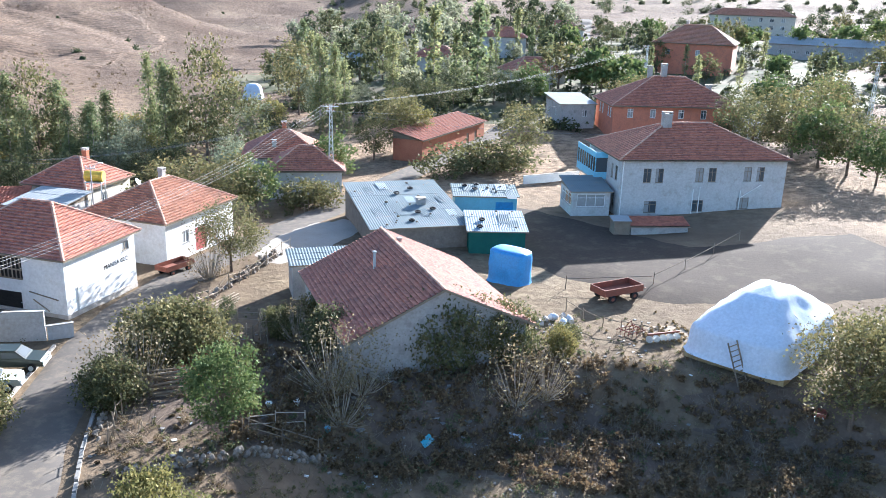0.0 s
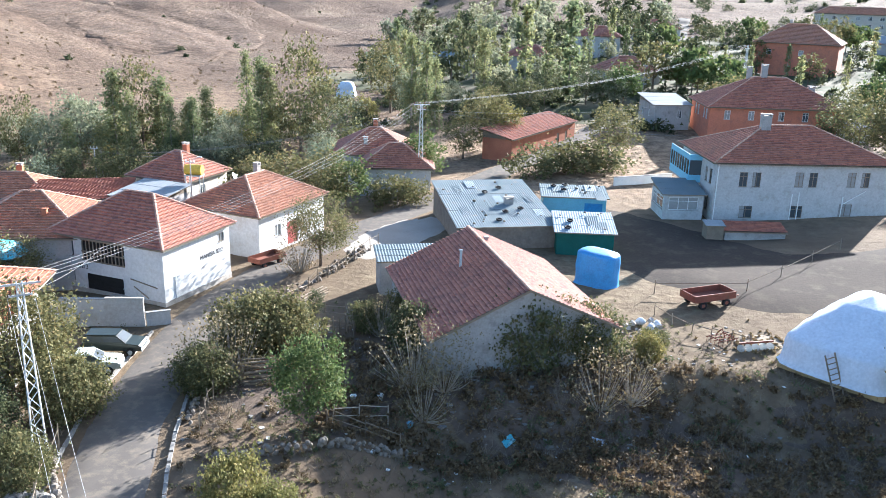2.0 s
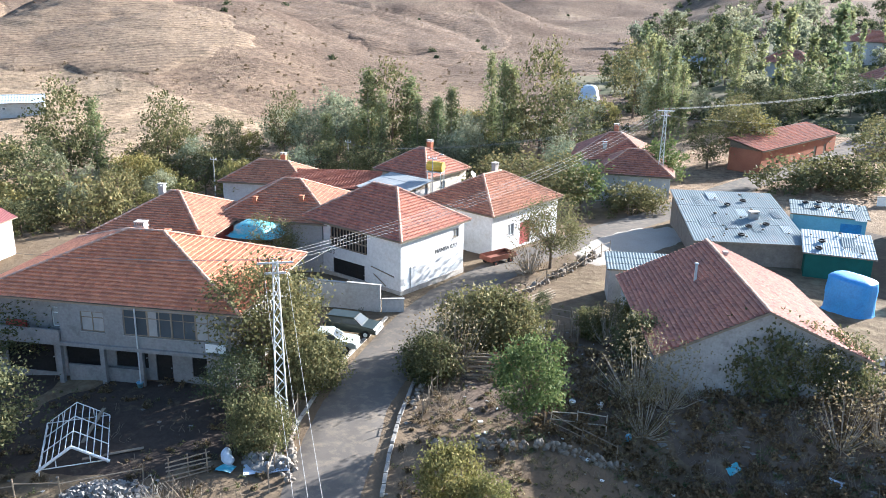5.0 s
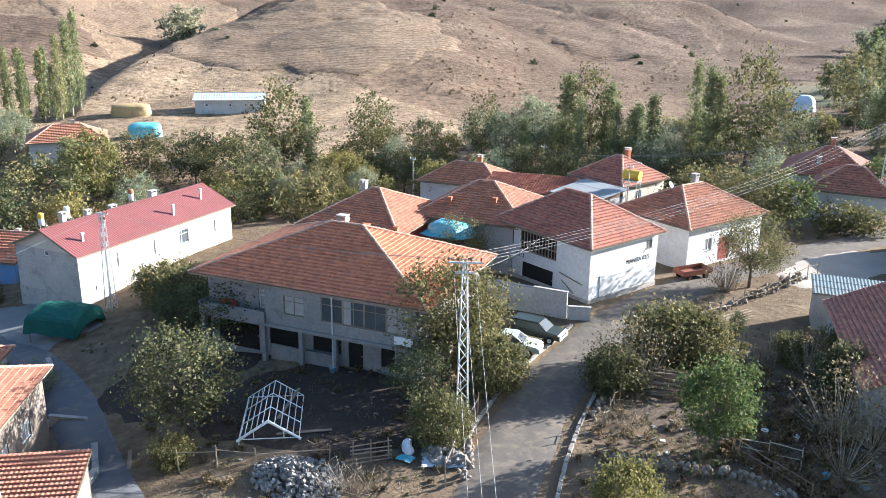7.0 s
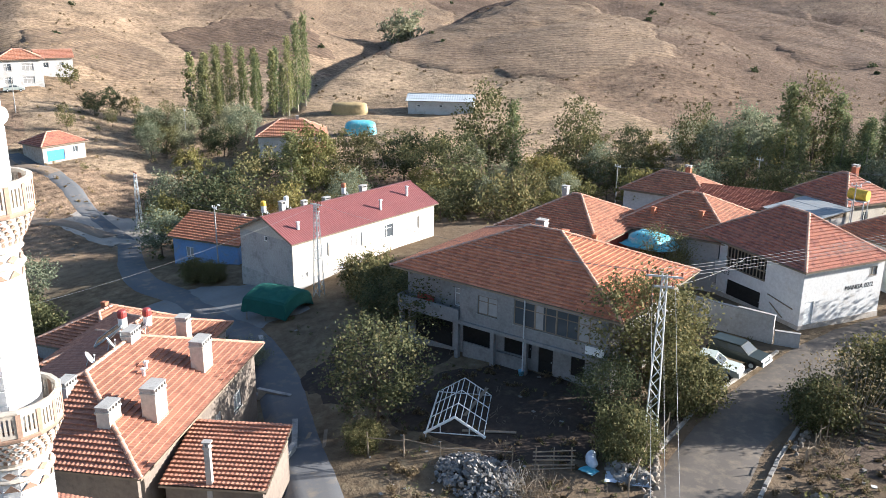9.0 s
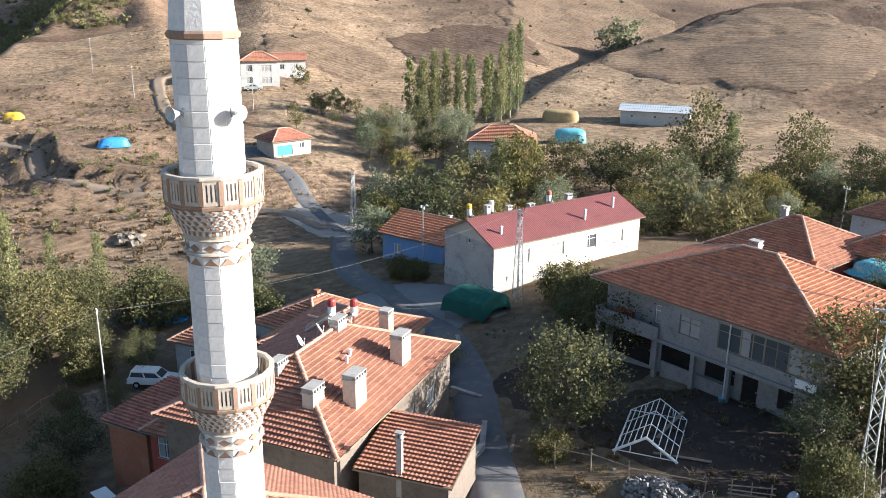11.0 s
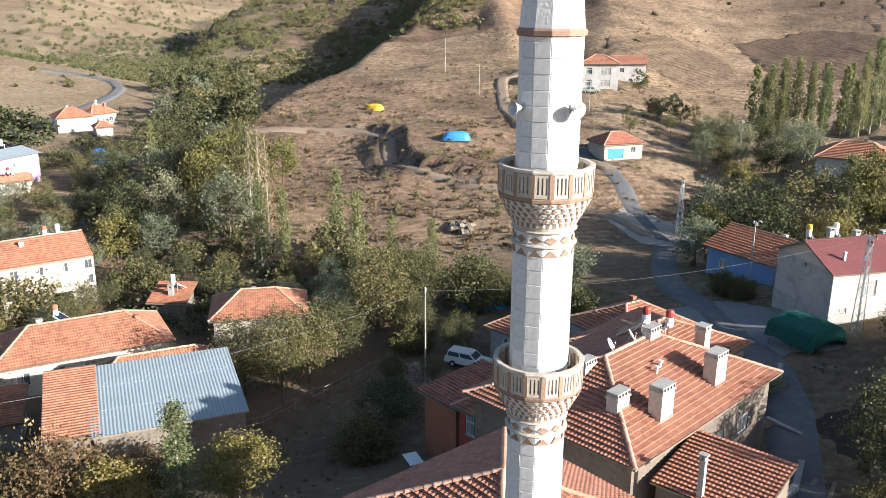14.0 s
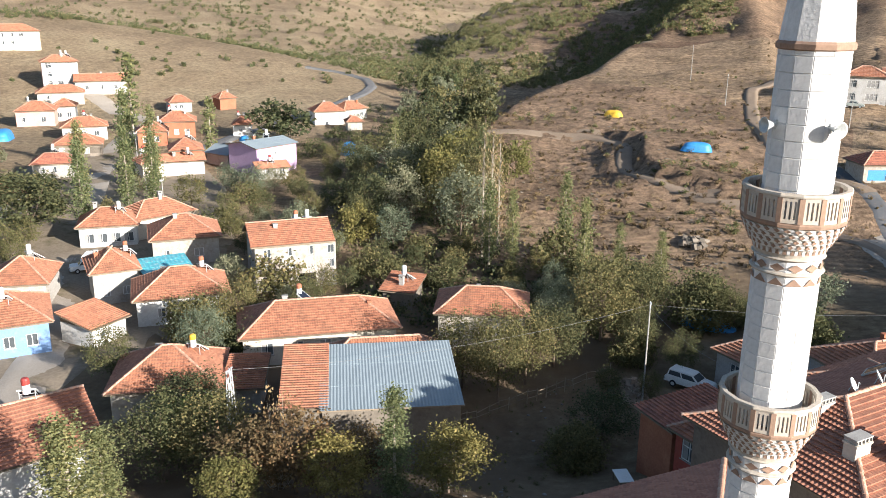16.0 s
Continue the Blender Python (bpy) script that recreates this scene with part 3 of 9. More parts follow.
def patch(name, cx, cy, rx, ry, turn, material, label, lift=0.07, category="soil", n=64):
    """An uneven spread of another soil lying on the land."""
    verts, faces, rings = [(cx, cy, ground(cx, cy) + lift)], [], int(max(rx, ry) / 0.9)
    c, s = math.cos(radians(turn)), math.sin(radians(turn))
    for k in range(1, rings + 1):
        f = k / rings
        for i in range(n):
            a = math.tau * i / n
            e = 1 + 0.28 * noise.noise(Vector((math.cos(a) * 1.6 + cx, math.sin(a) * 1.6 + cy, 3.3))) + 0.12 * noise.noise(Vector((math.cos(a) * 6 + cx, math.sin(a) * 6 + cy, 1.1)))
            u, v = rx * f * e * math.cos(a), ry * f * e * math.sin(a)
            x, y = cx + u * c - v * s, cy + u * s + v * c
            verts.append((x, y, ground(x, y) + (lift * min(1.0, (rings - k) / 4) if k < rings else -0.12)))
    faces += [(0, 1 + i, 1 + (i + 1) % n) for i in range(n)]
    for k in range(rings - 1):
        o = 1 + k * n
        faces += [(o + i, o + n + i, o + n + (i + 1) % n, o + (i + 1) % n) for i in range(n)]
    return tagged(mesh_object(name, verts, faces, material, None, "", True), label, category, kind="structure")


build_ground()

# ---- builders ----
class Geo:
    """Collects vertices and faces of one mesh."""

    def __init__(self):
        self.v, self.f = [], []

    def poly(self, *pts):
        o = len(self.v)
        self.v += [tuple(p) for p in pts]
        self.f.append(tuple(range(o, o + len(pts))))

    def box(self, x0, x1, y0, y1, z0, z1, turn=0.0, at=(0, 0, 0)):
        o = len(self.v)
        c, s = math.cos(radians(turn)), math.sin(radians(turn))
        for x, y, z in ((x0, y0, z0), (x1, y0, z0), (x1, y1, z0), (x0, y1, z0), (x0, y0, z1), (x1, y0, z1), (x1, y1, z1), (x0, y1, z1)):
            self.v.append((x * c - y * s + at[0], x * s + y * c + at[1], z + at[2]))
        self.f += [(o, o + 3, o + 2, o + 1), (o + 4, o + 5, o + 6, o + 7), (o, o + 1, o + 5, o + 4), (o + 1, o + 2, o + 6, o + 5), (o + 2, o + 3, o + 7, o + 6), (o + 3, o, o + 4, o + 7)]
        return self

    def tube(self, p, q, r0, r1=None, n=6, caps=True):
        p, q = Vector(p), Vector(q)
        r1 = r0 if r1 is None else r1
        w = (q - p).normalized()
        a = w.orthogonal().normalized()
        b = w.cross(a)
        o = len(self.v)
        for c, r in ((p, r0), (q, r1)):
            for i in range(n):
                t = math.tau * (i + 0.5) / n
                self.v.append(tuple(c + (a * math.cos(t) + b * math.sin(t)) * r))
        self.f += [(o + i, o + (i + 1) % n, o + n + (i + 1) % n, o + n + i) for i in range(n)]
        if caps:
            self.f += [tuple(range(o + n - 1, o - 1, -1)), tuple(range(o + n, o + 2 * n))]
        return self

    def lathe(self, profile, n=16, at=(0, 0), turn=0.0, caps=True):
        o = len(self.v)
        for r, z in profile:
            for i in range(n):
                t = math.tau * i / n + turn
                self.v.append((at[0] + r * math.cos(t), at[1] + r * math.sin(t), z))
        for k in range(len(profile) - 1):
            a = o + k * n
            self.f += [(a + i, a + (i + 1) % n, a + n + (i + 1) % n, a + n + i) for i in range(n)]
        if caps:
            self.f += [tuple(range(o + n - 1, o - 1, -1)), tuple(range(len(self.v) - n, len(self.v)))]
        return self

    def grid(self, xs, zs, y0, y1, solid):
        """Boxes over the cells of a grid that are solid, sharing their corners."""
        for i, (xa, xb) in enumerate(zip(xs, xs[1:])):
            for j, (za, zb) in enumerate(zip(zs, zs[1:])):
                if solid(i, j):
                    self.box(xa, xb, y0, y1, za, zb)
        self.weld = True
        return self

    weld = False

    def mesh(self, name, material, smooth=False):
        me = bpy.data.meshes.new(name)
        me.from_pydata(self.v, [], self.f)
        if self.weld:
            bm = bmesh.new()
            bm.from_mesh(me)
            bmesh.ops.remove_doubles(bm, verts=bm.verts, dist=1e-4)
            bm.to_mesh(me)
            bm.free()
        me.materials.append(material)
        if smooth:
            me.shade_smooth()
        return me


def part(name, geo, material, parent, label="", smooth=False):
    """Links a Geo as one mesh object under a thing or a part."""
    ob = new(name, geo.mesh(name, material, smooth))
    ob.parent = parent
    if label:
        ob["label"] = label
    return ob


def pieces(name, geo, material, parent):
    """Every face of a Geo as a small inlaid piece of its own."""
    for f in geo.f:
        g = Geo()
        pts = [Vector(geo.v[i]) for i in f]
        nrm = (pts[1] - pts[0]).cross(pts[2] - pts[0]).normalized() * 0.006
        mid = sum(pts, Vector()) / len(pts)
        if nrm.dot(Vector((mid.x, mid.y, 0))) < 0:
            nrm.negate()
        top = [p + nrm for p in pts]
        g.poly(*top)
        for i in range(len(pts)):
            k = (i + 1) % len(pts)
            g.poly(pts[i], pts[k], top[k], top[i])
        part(name, g, material, parent)


def shared(name, me, parent, m, label=""):
    """An object of its own on a mesh that alike pieces share."""
    ob = new(name, me)
    ob.parent = parent
    ob.matrix_local = m
    if label:
        ob["label"] = label
    return ob


def thing(name, m, label, category, group=""):
    ob = new(name)
    ob.matrix_world = m
    return tagged(ob, label, category, group)


def single(name, geo, material, m, label, category, group="", smooth=False, kind=""):
    ob = new(name, geo.mesh(name, material, smooth))
    ob.matrix_world = m
    return tagged(ob, label, category, group, kind)


def tile_sheet(geo, e0, e1, t0, t1, period=0.26, row=0.36, sub=4, wave=0.035, lip=0.04):
    """A sheet of pantiles from the eave e0-e1 up to the line t0-t1, every course stepping over the one below."""
    e0, e1, t0, t1 = (np.array(p, float) for p in (e0, e1, t0, t1))
    u = e1 - e0
    width = np.linalg.norm(u)
    u /= width
    up = t0 - e0
    up = up - u * up.dot(u)
    slope = np.linalg.norm(up)
    s = up / slope
    nrm = np.cross(u, s)
    a0, a1 = (t0 - e0).dot(u), (t1 - e0).dot(u)
    rows = max(2, int(round(slope / row)))
    us = np.arange(0, width + period / sub * 0.5, period / sub)
    shape = (0.5 - 0.5 * np.cos(np.arange(len(us)) * math.tau / sub)) * wave if sub > 1 else np.zeros(len(us))
    lines = []
    for k in range(rows):
        for f, h in ((k / rows, lip), ((k + 1) / rows, 0.0)):
            lo, hi = a0 * f, width + (a1 - width) * f
            c = np.clip(us, lo, hi)
            lines.append((c, e0 + np.outer(c, u) + s * slope * f + np.outer(shape + h, nrm)))
    o, n = len(geo.v), len(us)
    for c, pts in lines:
        geo.v += [tuple(p) for p in pts.tolist()]
    for k in range(len(lines) - 1):
        wide = (np.diff(lines[k][0]) > 1e-5) | (np.diff(lines[k + 1][0]) > 1e-5)
        for i in np.nonzero(wide)[0].tolist():
            a = o + k * n + i
            geo.f.append((a, a + 1, a + n + 1, a + n))


def sheet_ribs(geo, e0, e1, t0, t1, period=0.22, wave=0.03):
    """Corrugated sheet metal from eave to top, in three overlapping courses."""
    tile_sheet(geo, e0, e1, t0, t1, period, max(0.5, (Vector(t0) - Vector(e0)).length / 3), 4, wave, 0.02)


RIDGE_MESH = {}


def ridge_caps(parent, p, q, joined=None, size=0.15):
    """Half-round cap tiles along a ridge or hip; separate pieces, or joined into one mesh."""
    p, q = Vector(p), Vector(q)
    length = (q - p).length
    n = max(2, int(length / 0.42))
    turn = (q - p).to_track_quat("Y", "Z").to_matrix().to_4x4()
    if size not in RIDGE_MESH:
        g = Geo()
        for k, (y, r) in enumerate(((-0.23, size * 1.12), (0.23, size * 0.92))):
            for i in range(7):
                t = math.pi * i / 6
                g.v.append((math.cos(t) * r, y, math.sin(t) * r * 0.85 - 0.03))
        g.f = [(i, i + 7, i + 8, i + 1) for i in range(6)] + [(6, 5, 4, 3, 2, 1, 0)]
        RIDGE_MESH[size] = (g, g.mesh("ridge_tile", RIDGE))
    g0, me = RIDGE_MESH[size]
    for i in range(n):
        c = p.lerp(q, (i + 0.5) / n)
        m = Matrix.Translation(c) @ turn @ pose(0, 0, random.uniform(0, 0.02), random.uniform(-2, 2), random.uniform(-5, 5), random.uniform(-4, 4))
        if joined is None:
            shared("ridge_tile", me, parent, m)
        else:
            o = len(joined.v)
            joined.v += [tuple(m @ Vector(v)) for v in g0.v]
            joined.f += [tuple(o + j for j in f) for f in g0.f]


def wall_panel(geo, p, d, nrm, length, z0, z1, holes, deep=0.14):
    """A wall face from p along d, with openings (x, z, w, h) cut through and reveals set back."""
    p, d, nrm = Vector(p), Vector(d), Vector(nrm)
    xs = sorted({0.0, length, *[h[0] - h[2] / 2 for h in holes], *[h[0] + h[2] / 2 for h in holes]})
    zs = sorted({z0, z1, *[h[1] for h in holes], *[h[1] + h[3] for h in holes]})
    at = lambda x, z, back=0.0: p + d * x - nrm * back + Vector((0, 0, z))
    for xa, xb in zip(xs, xs[1:]):
        for za, zb in zip(zs, zs[1:]):
            xm, zm = (xa + xb) / 2, (za + zb) / 2
            if not any(abs(xm - h[0]) < h[2] / 2 and h[1] < zm < h[1] + h[3] for h in holes):
                geo.poly(at(xa, za), at(xb, za), at(xb, zb), at(xa, zb))
    for x, z, w, h, *_ in holes:
        a, b = x - w / 2, x + w / 2
        geo.poly(at(a, z), at(a, z, deep), at(a, z + h, deep), at(a, z + h))
        geo.poly(at(b, z, deep), at(b, z), at(b, z + h), at(b, z + h, deep))
        geo.poly(at(a, z), at(b, z), at(b, z, deep), at(a, z, deep))
        geo.poly(at(a, z + h, deep), at(b, z + h, deep), at(b, z + h), at(a, z + h))


WINDOWS = {}


def window_parts(parent, m, w, h, style, curtain):
    """A window in its opening: frame, panes, sill; m has x along the wall, y into it."""
    key = (round(w, 2), round(h, 2), style, curtain)
    if key not in WINDOWS:
        fr = Geo()
        t = 0.06
        a = w / 2
        xs = [-a, -a + t, a - t, a] if w <= 0.7 else [-a, -a + t, -t / 2, t / 2, a - t, a] if w < 2 else [-a, -a + t, -a / 3 - t / 2, -a / 3 + t / 2, a / 3 - t / 2, a / 3 + t / 2, a - t, a]
        zs = [0, t, h - t, h] if h <= 1.3 else [0, t, h * 0.68, h * 0.68 + 0.05, h - t, h]
        fr.grid(xs, zs, 0.06, 0.12, lambda i, j: i % 2 == 0 or j % 2 == 0)
        pane = Geo().box(-a + t, a - t, 0.095, 0.105, t, h - t)
        sill = Geo().box(-a - 0.06, a + 0.06, -0.05, 0.06, -0.05, 0.0)
        cur = Geo()
        if curtain:
            b = a - t
            runs = [(-b, b)] if curtain == 2 else [(-b, -b * 0.25)]
            for xa, xb in runs:
                n = 10
                for i in range(n + 1):
                    x = xa + (xb - xa) * i / n
                    cur.v += [(x, 0.088 + 0.005 * (i % 2), t), (x, 0.088 + 0.005 * (i % 2), h - t)]
                cur.f += [(2 * i, 2 * i + 2, 2 * i + 3, 2 * i + 1) for i in range(n)]
        WINDOWS[key] = (fr.mesh("window", WOOD if style == "wood" else PAINT_WHITE), pane.mesh("pane", GLASS), sill.mesh("sill", CONCRETE), cur.mesh("curtain", CURTAIN) if curtain else None)
    f, pn, sl, cu = WINDOWS[key]
    win = shared("window", f, parent, m)
    one = Matrix.Identity(4)
    shared("pane", pn, win, one)
    shared("sill", sl, win, one)
    if cu:
        shared("curtain", cu, win, one)


def door_parts(parent, m, w, h, material):
    g = Geo().box(-w / 2, w / 2, 0.08, 0.13, 0, h)
    for k in range(2):
        g.box(-w / 2 + 0.12, w / 2 - 0.12, 0.065, 0.08, 0.15 + k * h * 0.48, 0.05 + h * 0.45 + k * h * 0.48)
    d = part("door", g, material, parent)
    d.matrix_local = m
    part("handle", Geo().box(w / 2 - 0.14, w / 2 - 0.09, 0.02, 0.08, h * 0.48, h * 0.48 + 0.05), STEEL, d)


def chimney_parts(parent, x, y, z, w=0.6, d=0.45, h=1.1, mat=None, cap="slots", pipe=None):
    """A masonry chimney with a capped, slotted top."""
    ch = part("chimney", Geo().box(-w / 2, w / 2, -d / 2, d / 2, -1.2, h).box(-w / 2 - 0.05, w / 2 + 0.05, -d / 2 - 0.05, d / 2 + 0.05, h - 0.12, h - 0.02), mat or PLASTER_CREAM, parent)
    ch.location = (x, y, z)
    if cap == "slots":
        n = 4
        xs = [-w / 2 - 0.06, -w / 2]
        for i in range(n):
            xs += [-w / 2 + w * (i + 0.22) / n, -w / 2 + w * (i + 0.86) / n]
        xs += [w / 2, w / 2 + 0.06]
        g = Geo().grid(xs, [h, h + 0.2, h + 0.27], -d / 2 - 0.02, d / 2 + 0.02, lambda i, j: j == 1 or i % 2 == 1)
        part("chimney_cap", g, CONCRETE, ch)
    elif cap == "flat":
        part("chimney_cap", Geo().grid([-w / 2 - 0.08, -w / 2, -w / 2 + 0.1, w / 2 - 0.1, w / 2, w / 2 + 0.08], [h, h + 0.18, h + 0.26], -d / 2 - 0.03, d / 2 + 0.03, lambda i, j: j == 1 or i in (1, 3)), CONCRETE, ch)
    if pipe:
        part("flue", Geo().tube((0, 0, h), (0, 0, h + pipe), 0.08, 0.08, 8), STEEL, ch)
    return ch


def heater_parts(parent, x, y, z, turn=0.0, tank=None, panel=True, lean=35):
    """A solar water heater: upright tank, tilted collector, rack."""
    hd = part("solar_heater", Geo().tube((-0.5, 0.3, 0), (-0.5, 0.3, 1.0), 0.03).tube((0.5, 0.3, 0), (0.5, 0.3, 1.0), 0.03).tube((-0.5, -0.6, 0), (-0.5, 0.3, 0.9), 0.025).tube((0.5, -0.6, 0), (0.5, 0.3, 0.9), 0.025).tube((-0.5, 0.3, 0.7), (0.5, 0.3, 0.7), 0.025), STEEL, parent)
    hd.matrix_local = pose(x, y, z, 0, 0, turn)
    part("tank", Geo().lathe([(0.02, 0.75), (0.24, 0.78), (0.26, 0.85), (0.26, 1.75), (0.22, 1.83), (0.02, 1.86)], 14, (0, 0.42)), PAINT_WHITE, hd, smooth=True)
    part("tank_lid", Geo().lathe([(0.275, 1.45), (0.275, 1.78), (0.2, 1.9), (0.02, 1.93)], 14, (0, 0.42)), tank or PAINT_RED, hd)
    if panel:
        pn = part("collector", Geo().box(-0.55, 0.55, -0.95, 0.95, -0.04, 0.04), PANEL, hd)
        pn.matrix_local = pose(0.0, -0.4, 0.45, lean, 0, 0)
        part("collector_frame", Geo().box(-0.6, -0.55, -1, 1, -0.05, 0.06).box(0.55, 0.6, -1, 1, -0.05, 0.06).box(-0.55, 0.55, -1, -0.95, -0.05, 0.06).box(-0.55, 0.55, 0.95, 1, -0.05, 0.06), STEEL, pn)


def dish_parts(parent, x, y, z, turn=0.0, r=0.42):
    g = Geo()
    n, rings = 14, ((0.03, 0.0), (r * 0.5, 0.03), (r, 0.12), (r * 0.98, 0.135), (r * 0.5, 0.05), (0.03, 0.02))
    g.lathe(rings, n)
    d = part("dish", g, PAINT_WHITE, parent, smooth=False)
    d.matrix_local = pose(x, y, z, 58, 0, turn)
    part("mast", Geo().tube((0, 0, 0), (0, -r * 1.2, -r * 1.4), 0.025), STEEL, d)
    part("feed_arm", Geo().tube((0, -r, 0.1), (0, 0, r * 0.9), 0.015).box(-0.04, 0.04, -0.04, 0.04, r * 0.85, r), STEEL, d)


SIDES = {"front": ((-1, -1), (1, 0)), "right": ((1, -1), (0, 1)), "back": ((1, 1), (-1, 0)), "left": ((-1, 1), (0, -1))}


def house(label, cx, cy, ang, L, W, h, rise, z=None, roof="hip", cover=None, wall=None, tile_like="tile", over=0.45, inset=None, wins=None, doors=None,
          chimneys=(), heaters=(), dishes=(), fine=2, name="house", style="white", side_walls=None, plinth=None, caps=None, slope_gap=0.0, group=""):
    """A house: walls with openings, windows, doors, a covered roof with ridge tiles, chimneys. L runs along the front."""
    cover, wall = cover or TILE, wall or PLASTER_WHITE
    if z is None:
        z = ground(cx, cy)
    home = thing(name, pose(cx, cy, z, 0, 0, ang), label, "house", group)
    l, w = L / 2, W / 2
    wins, doors = wins or {}, doors or {}
    g = Geo()
    other = Geo() if side_walls else None
    for side, ((sx, sy), (dx, dy)) in SIDES.items():
        length = L if dx else W
        nrm = (dy, -dx, 0)
        gg = other if (side_walls and side in side_walls[0]) else g
        holes = [(x, zz, ww, hh) for x, zz, ww, hh in wins.get(side, ())] + [(x, zz, ww, hh) for x, zz, ww, hh, _ in doors.get(side, ())]
        wall_panel(gg, (sx * l, sy * w, 0), (dx, dy, 0), nrm, length, -2.5, h, holes)
        for x, zz, ww, hh in wins.get(side, ()):
            m = Matrix.Translation((sx * l + dx * x, sy * w + dy * x, zz)) @ Matrix(((dx, -nrm[0], 0, 0), (dy, -nrm[1], 0, 0), (0, 0, 1, 0), (0, 0, 0, 1)))
            window_parts(home, m, ww, hh, style, random.choice((0, 1, 1, 2, 2)))
        for x, zz, ww, hh, mat in doors.get(side, ()):
            m = Matrix.Translation((sx * l + dx * x, sy * w + dy * x, zz)) @ Matrix(((dx, -nrm[0], 0, 0), (dy, -nrm[1], 0, 0), (0, 0, 1, 0), (0, 0, 0, 1)))
            door_parts(home, m, ww, hh, mat)
    if roof == "gable":
        for sx in (-1, 1):
            a, b, c = (sx * l, -w, h), (sx * l, w, h), (sx * l, 0, h + rise)
            g.poly(*((a, b, c) if sx > 0 else (b, a, c)))
    part("wall", g, wall, home)
    if other:
        part("side_wall", other, side_walls[1], home)
    if plinth:
        part("plinth", Geo().box(-l - 0.04, l + 0.04, -w - 0.04, w + 0.04, -2.5, plinth[0]), plinth[1], home)
    lo, wo = l + over, w + over
    drop = rise / w * over
    ez, rz = h - drop + 0.1, h + rise + 0.1
    ins = {"hip": W / 2 if inset is None else inset, "gable": -over}.get(roof, 0)
    per, row, sub, lip, wv = {2: (0.23, 0.33, 2, 0.115, 0.032), 1: (0.36, 0.42, 2, 0.13, 0.04), 0: (0.6, 0.6, 2, 0.11, 0.05)}[fine]
    rg, deck, caps_geo = Geo(), Geo(), Geo()

    def cover_plane(e0, e1, t0, t1):
        if tile_like == "tile":
            tile_sheet(rg, e0, e1, t0, t1, per, row, sub, wv, lip)
        else:
            sheet_ribs(rg, e0, e1, t0, t1, 0.25 if fine == 2 else 0.5)
        dz = Vector((0, 0, -0.09))
        pts = [Vector(e0) + dz, Vector(e1) + dz, Vector(t1) + dz] + ([Vector(t0) + dz] if (Vector(t0) - Vector(t1)).length > 0.01 else [])
        deck.poly(*reversed(pts))
        deck.poly(Vector(e0) + dz, Vector(e1) + dz, Vector(e1) + Vector((0, 0, 0.02)), Vector(e0) + Vector((0, 0, 0.02)))

    if roof in ("hip", "gable"):
        r0, r1 = (-l + ins, 0, rz), (l - ins, 0, rz)
        A, B, C, D = (-lo, -wo, ez), (lo, -wo, ez), (lo, wo, ez), (-lo, wo, ez)
        cover_plane(A, B, r0, r1)
        cover_plane(C, D, r1, r0)
        edges = [(r0, r1)] if ins < l - 0.3 else []
        if roof == "hip":
            cover_plane(B, C, r1, r1)
            cover_plane(D, A, r0, r0)
            edges += [(A, r0), (B, r1), (C, r1), (D, r0)]
        else:
            for e, r in ((A, r0), (D, r0), (B, r1), (C, r1)):
                deck.poly(Vector(e) + Vector((0, 0, -0.12)), Vector(r) + Vector((0, 0, -0.12)), Vector(r) + Vector((0, 0, 0.06)), Vector(e) + Vector((0, 0, 0.06)))
    elif roof == "shed":
        A, B = (-lo, -wo, h + 0.05), (lo, -wo, h + 0.05)
        C, D = (lo, wo, h + rise + 0.05), (-lo, wo, h + rise + 0.05)
        cover_plane(A, B, D, C)
        edges = []
        for sx in (-1, 1):
            g2 = Geo()
            deck.poly((sx * l, -w, h - 0.1), (sx * l, w, h - 0.1), (sx * l, w, h + rise), (sx * l, -w, h))
        deck.poly((-l, w, h - 0.1), (l, w, h - 0.1), (l, w, h + rise), (-l, w, h + rise))
    else:
        rg.box(-lo, lo, -wo, wo, h, h + 0.22)
        edges = []
    rf = part("roof", rg, cover, home)
    if deck.v:
        part("eave_board", deck, WOOD, home)
    if tile_like == "tile" and edges and caps != "none":
        lift = Vector((0, 0, 0.07))
        for p, q in edges:
            ridge_caps(rf, Vector(p) + lift, Vector(q) + lift, None if fine == 2 and caps != "joined" else caps_geo, 0.13 if fine else 0.2)
        if caps_geo.v:
            part("ridge", caps_geo, RIDGE, rf)
    elif edges:
        rr = Geo()
        for p, q in edges[:1]:
            p, q = Vector(p), Vector(q)
            t = (q - p).normalized()
            rr.box(0, (q - p).length, -0.18, 0.18, 0.02, 0.06, math.degrees(math.atan2(t.y, t.x)), p)
        part("ridge", rr, cover, rf)

    def top(x, y):
        if roof == "shed":
            return h + rise * (y + w) / W
        if roof == "flat":
            return h + 0.2
        k = 1 - abs(y) / w
        if roof == "hip" and ins > 0:
            k = min(k, (l - abs(x)) / ins)
        return h + rise * max(0.0, k)

    for c in chimneys:
        x, y, *rest = c
        chimney_parts(home, x, y, top(x, y), *rest)
    for x, y, turn, *rest in heaters:
        heater_parts(home, x, y, top(x, y), turn, *rest)
    for x, y, turn in dishes:
        dish_parts(home, x, y, top(x, y) + 0.55, turn)
    return home


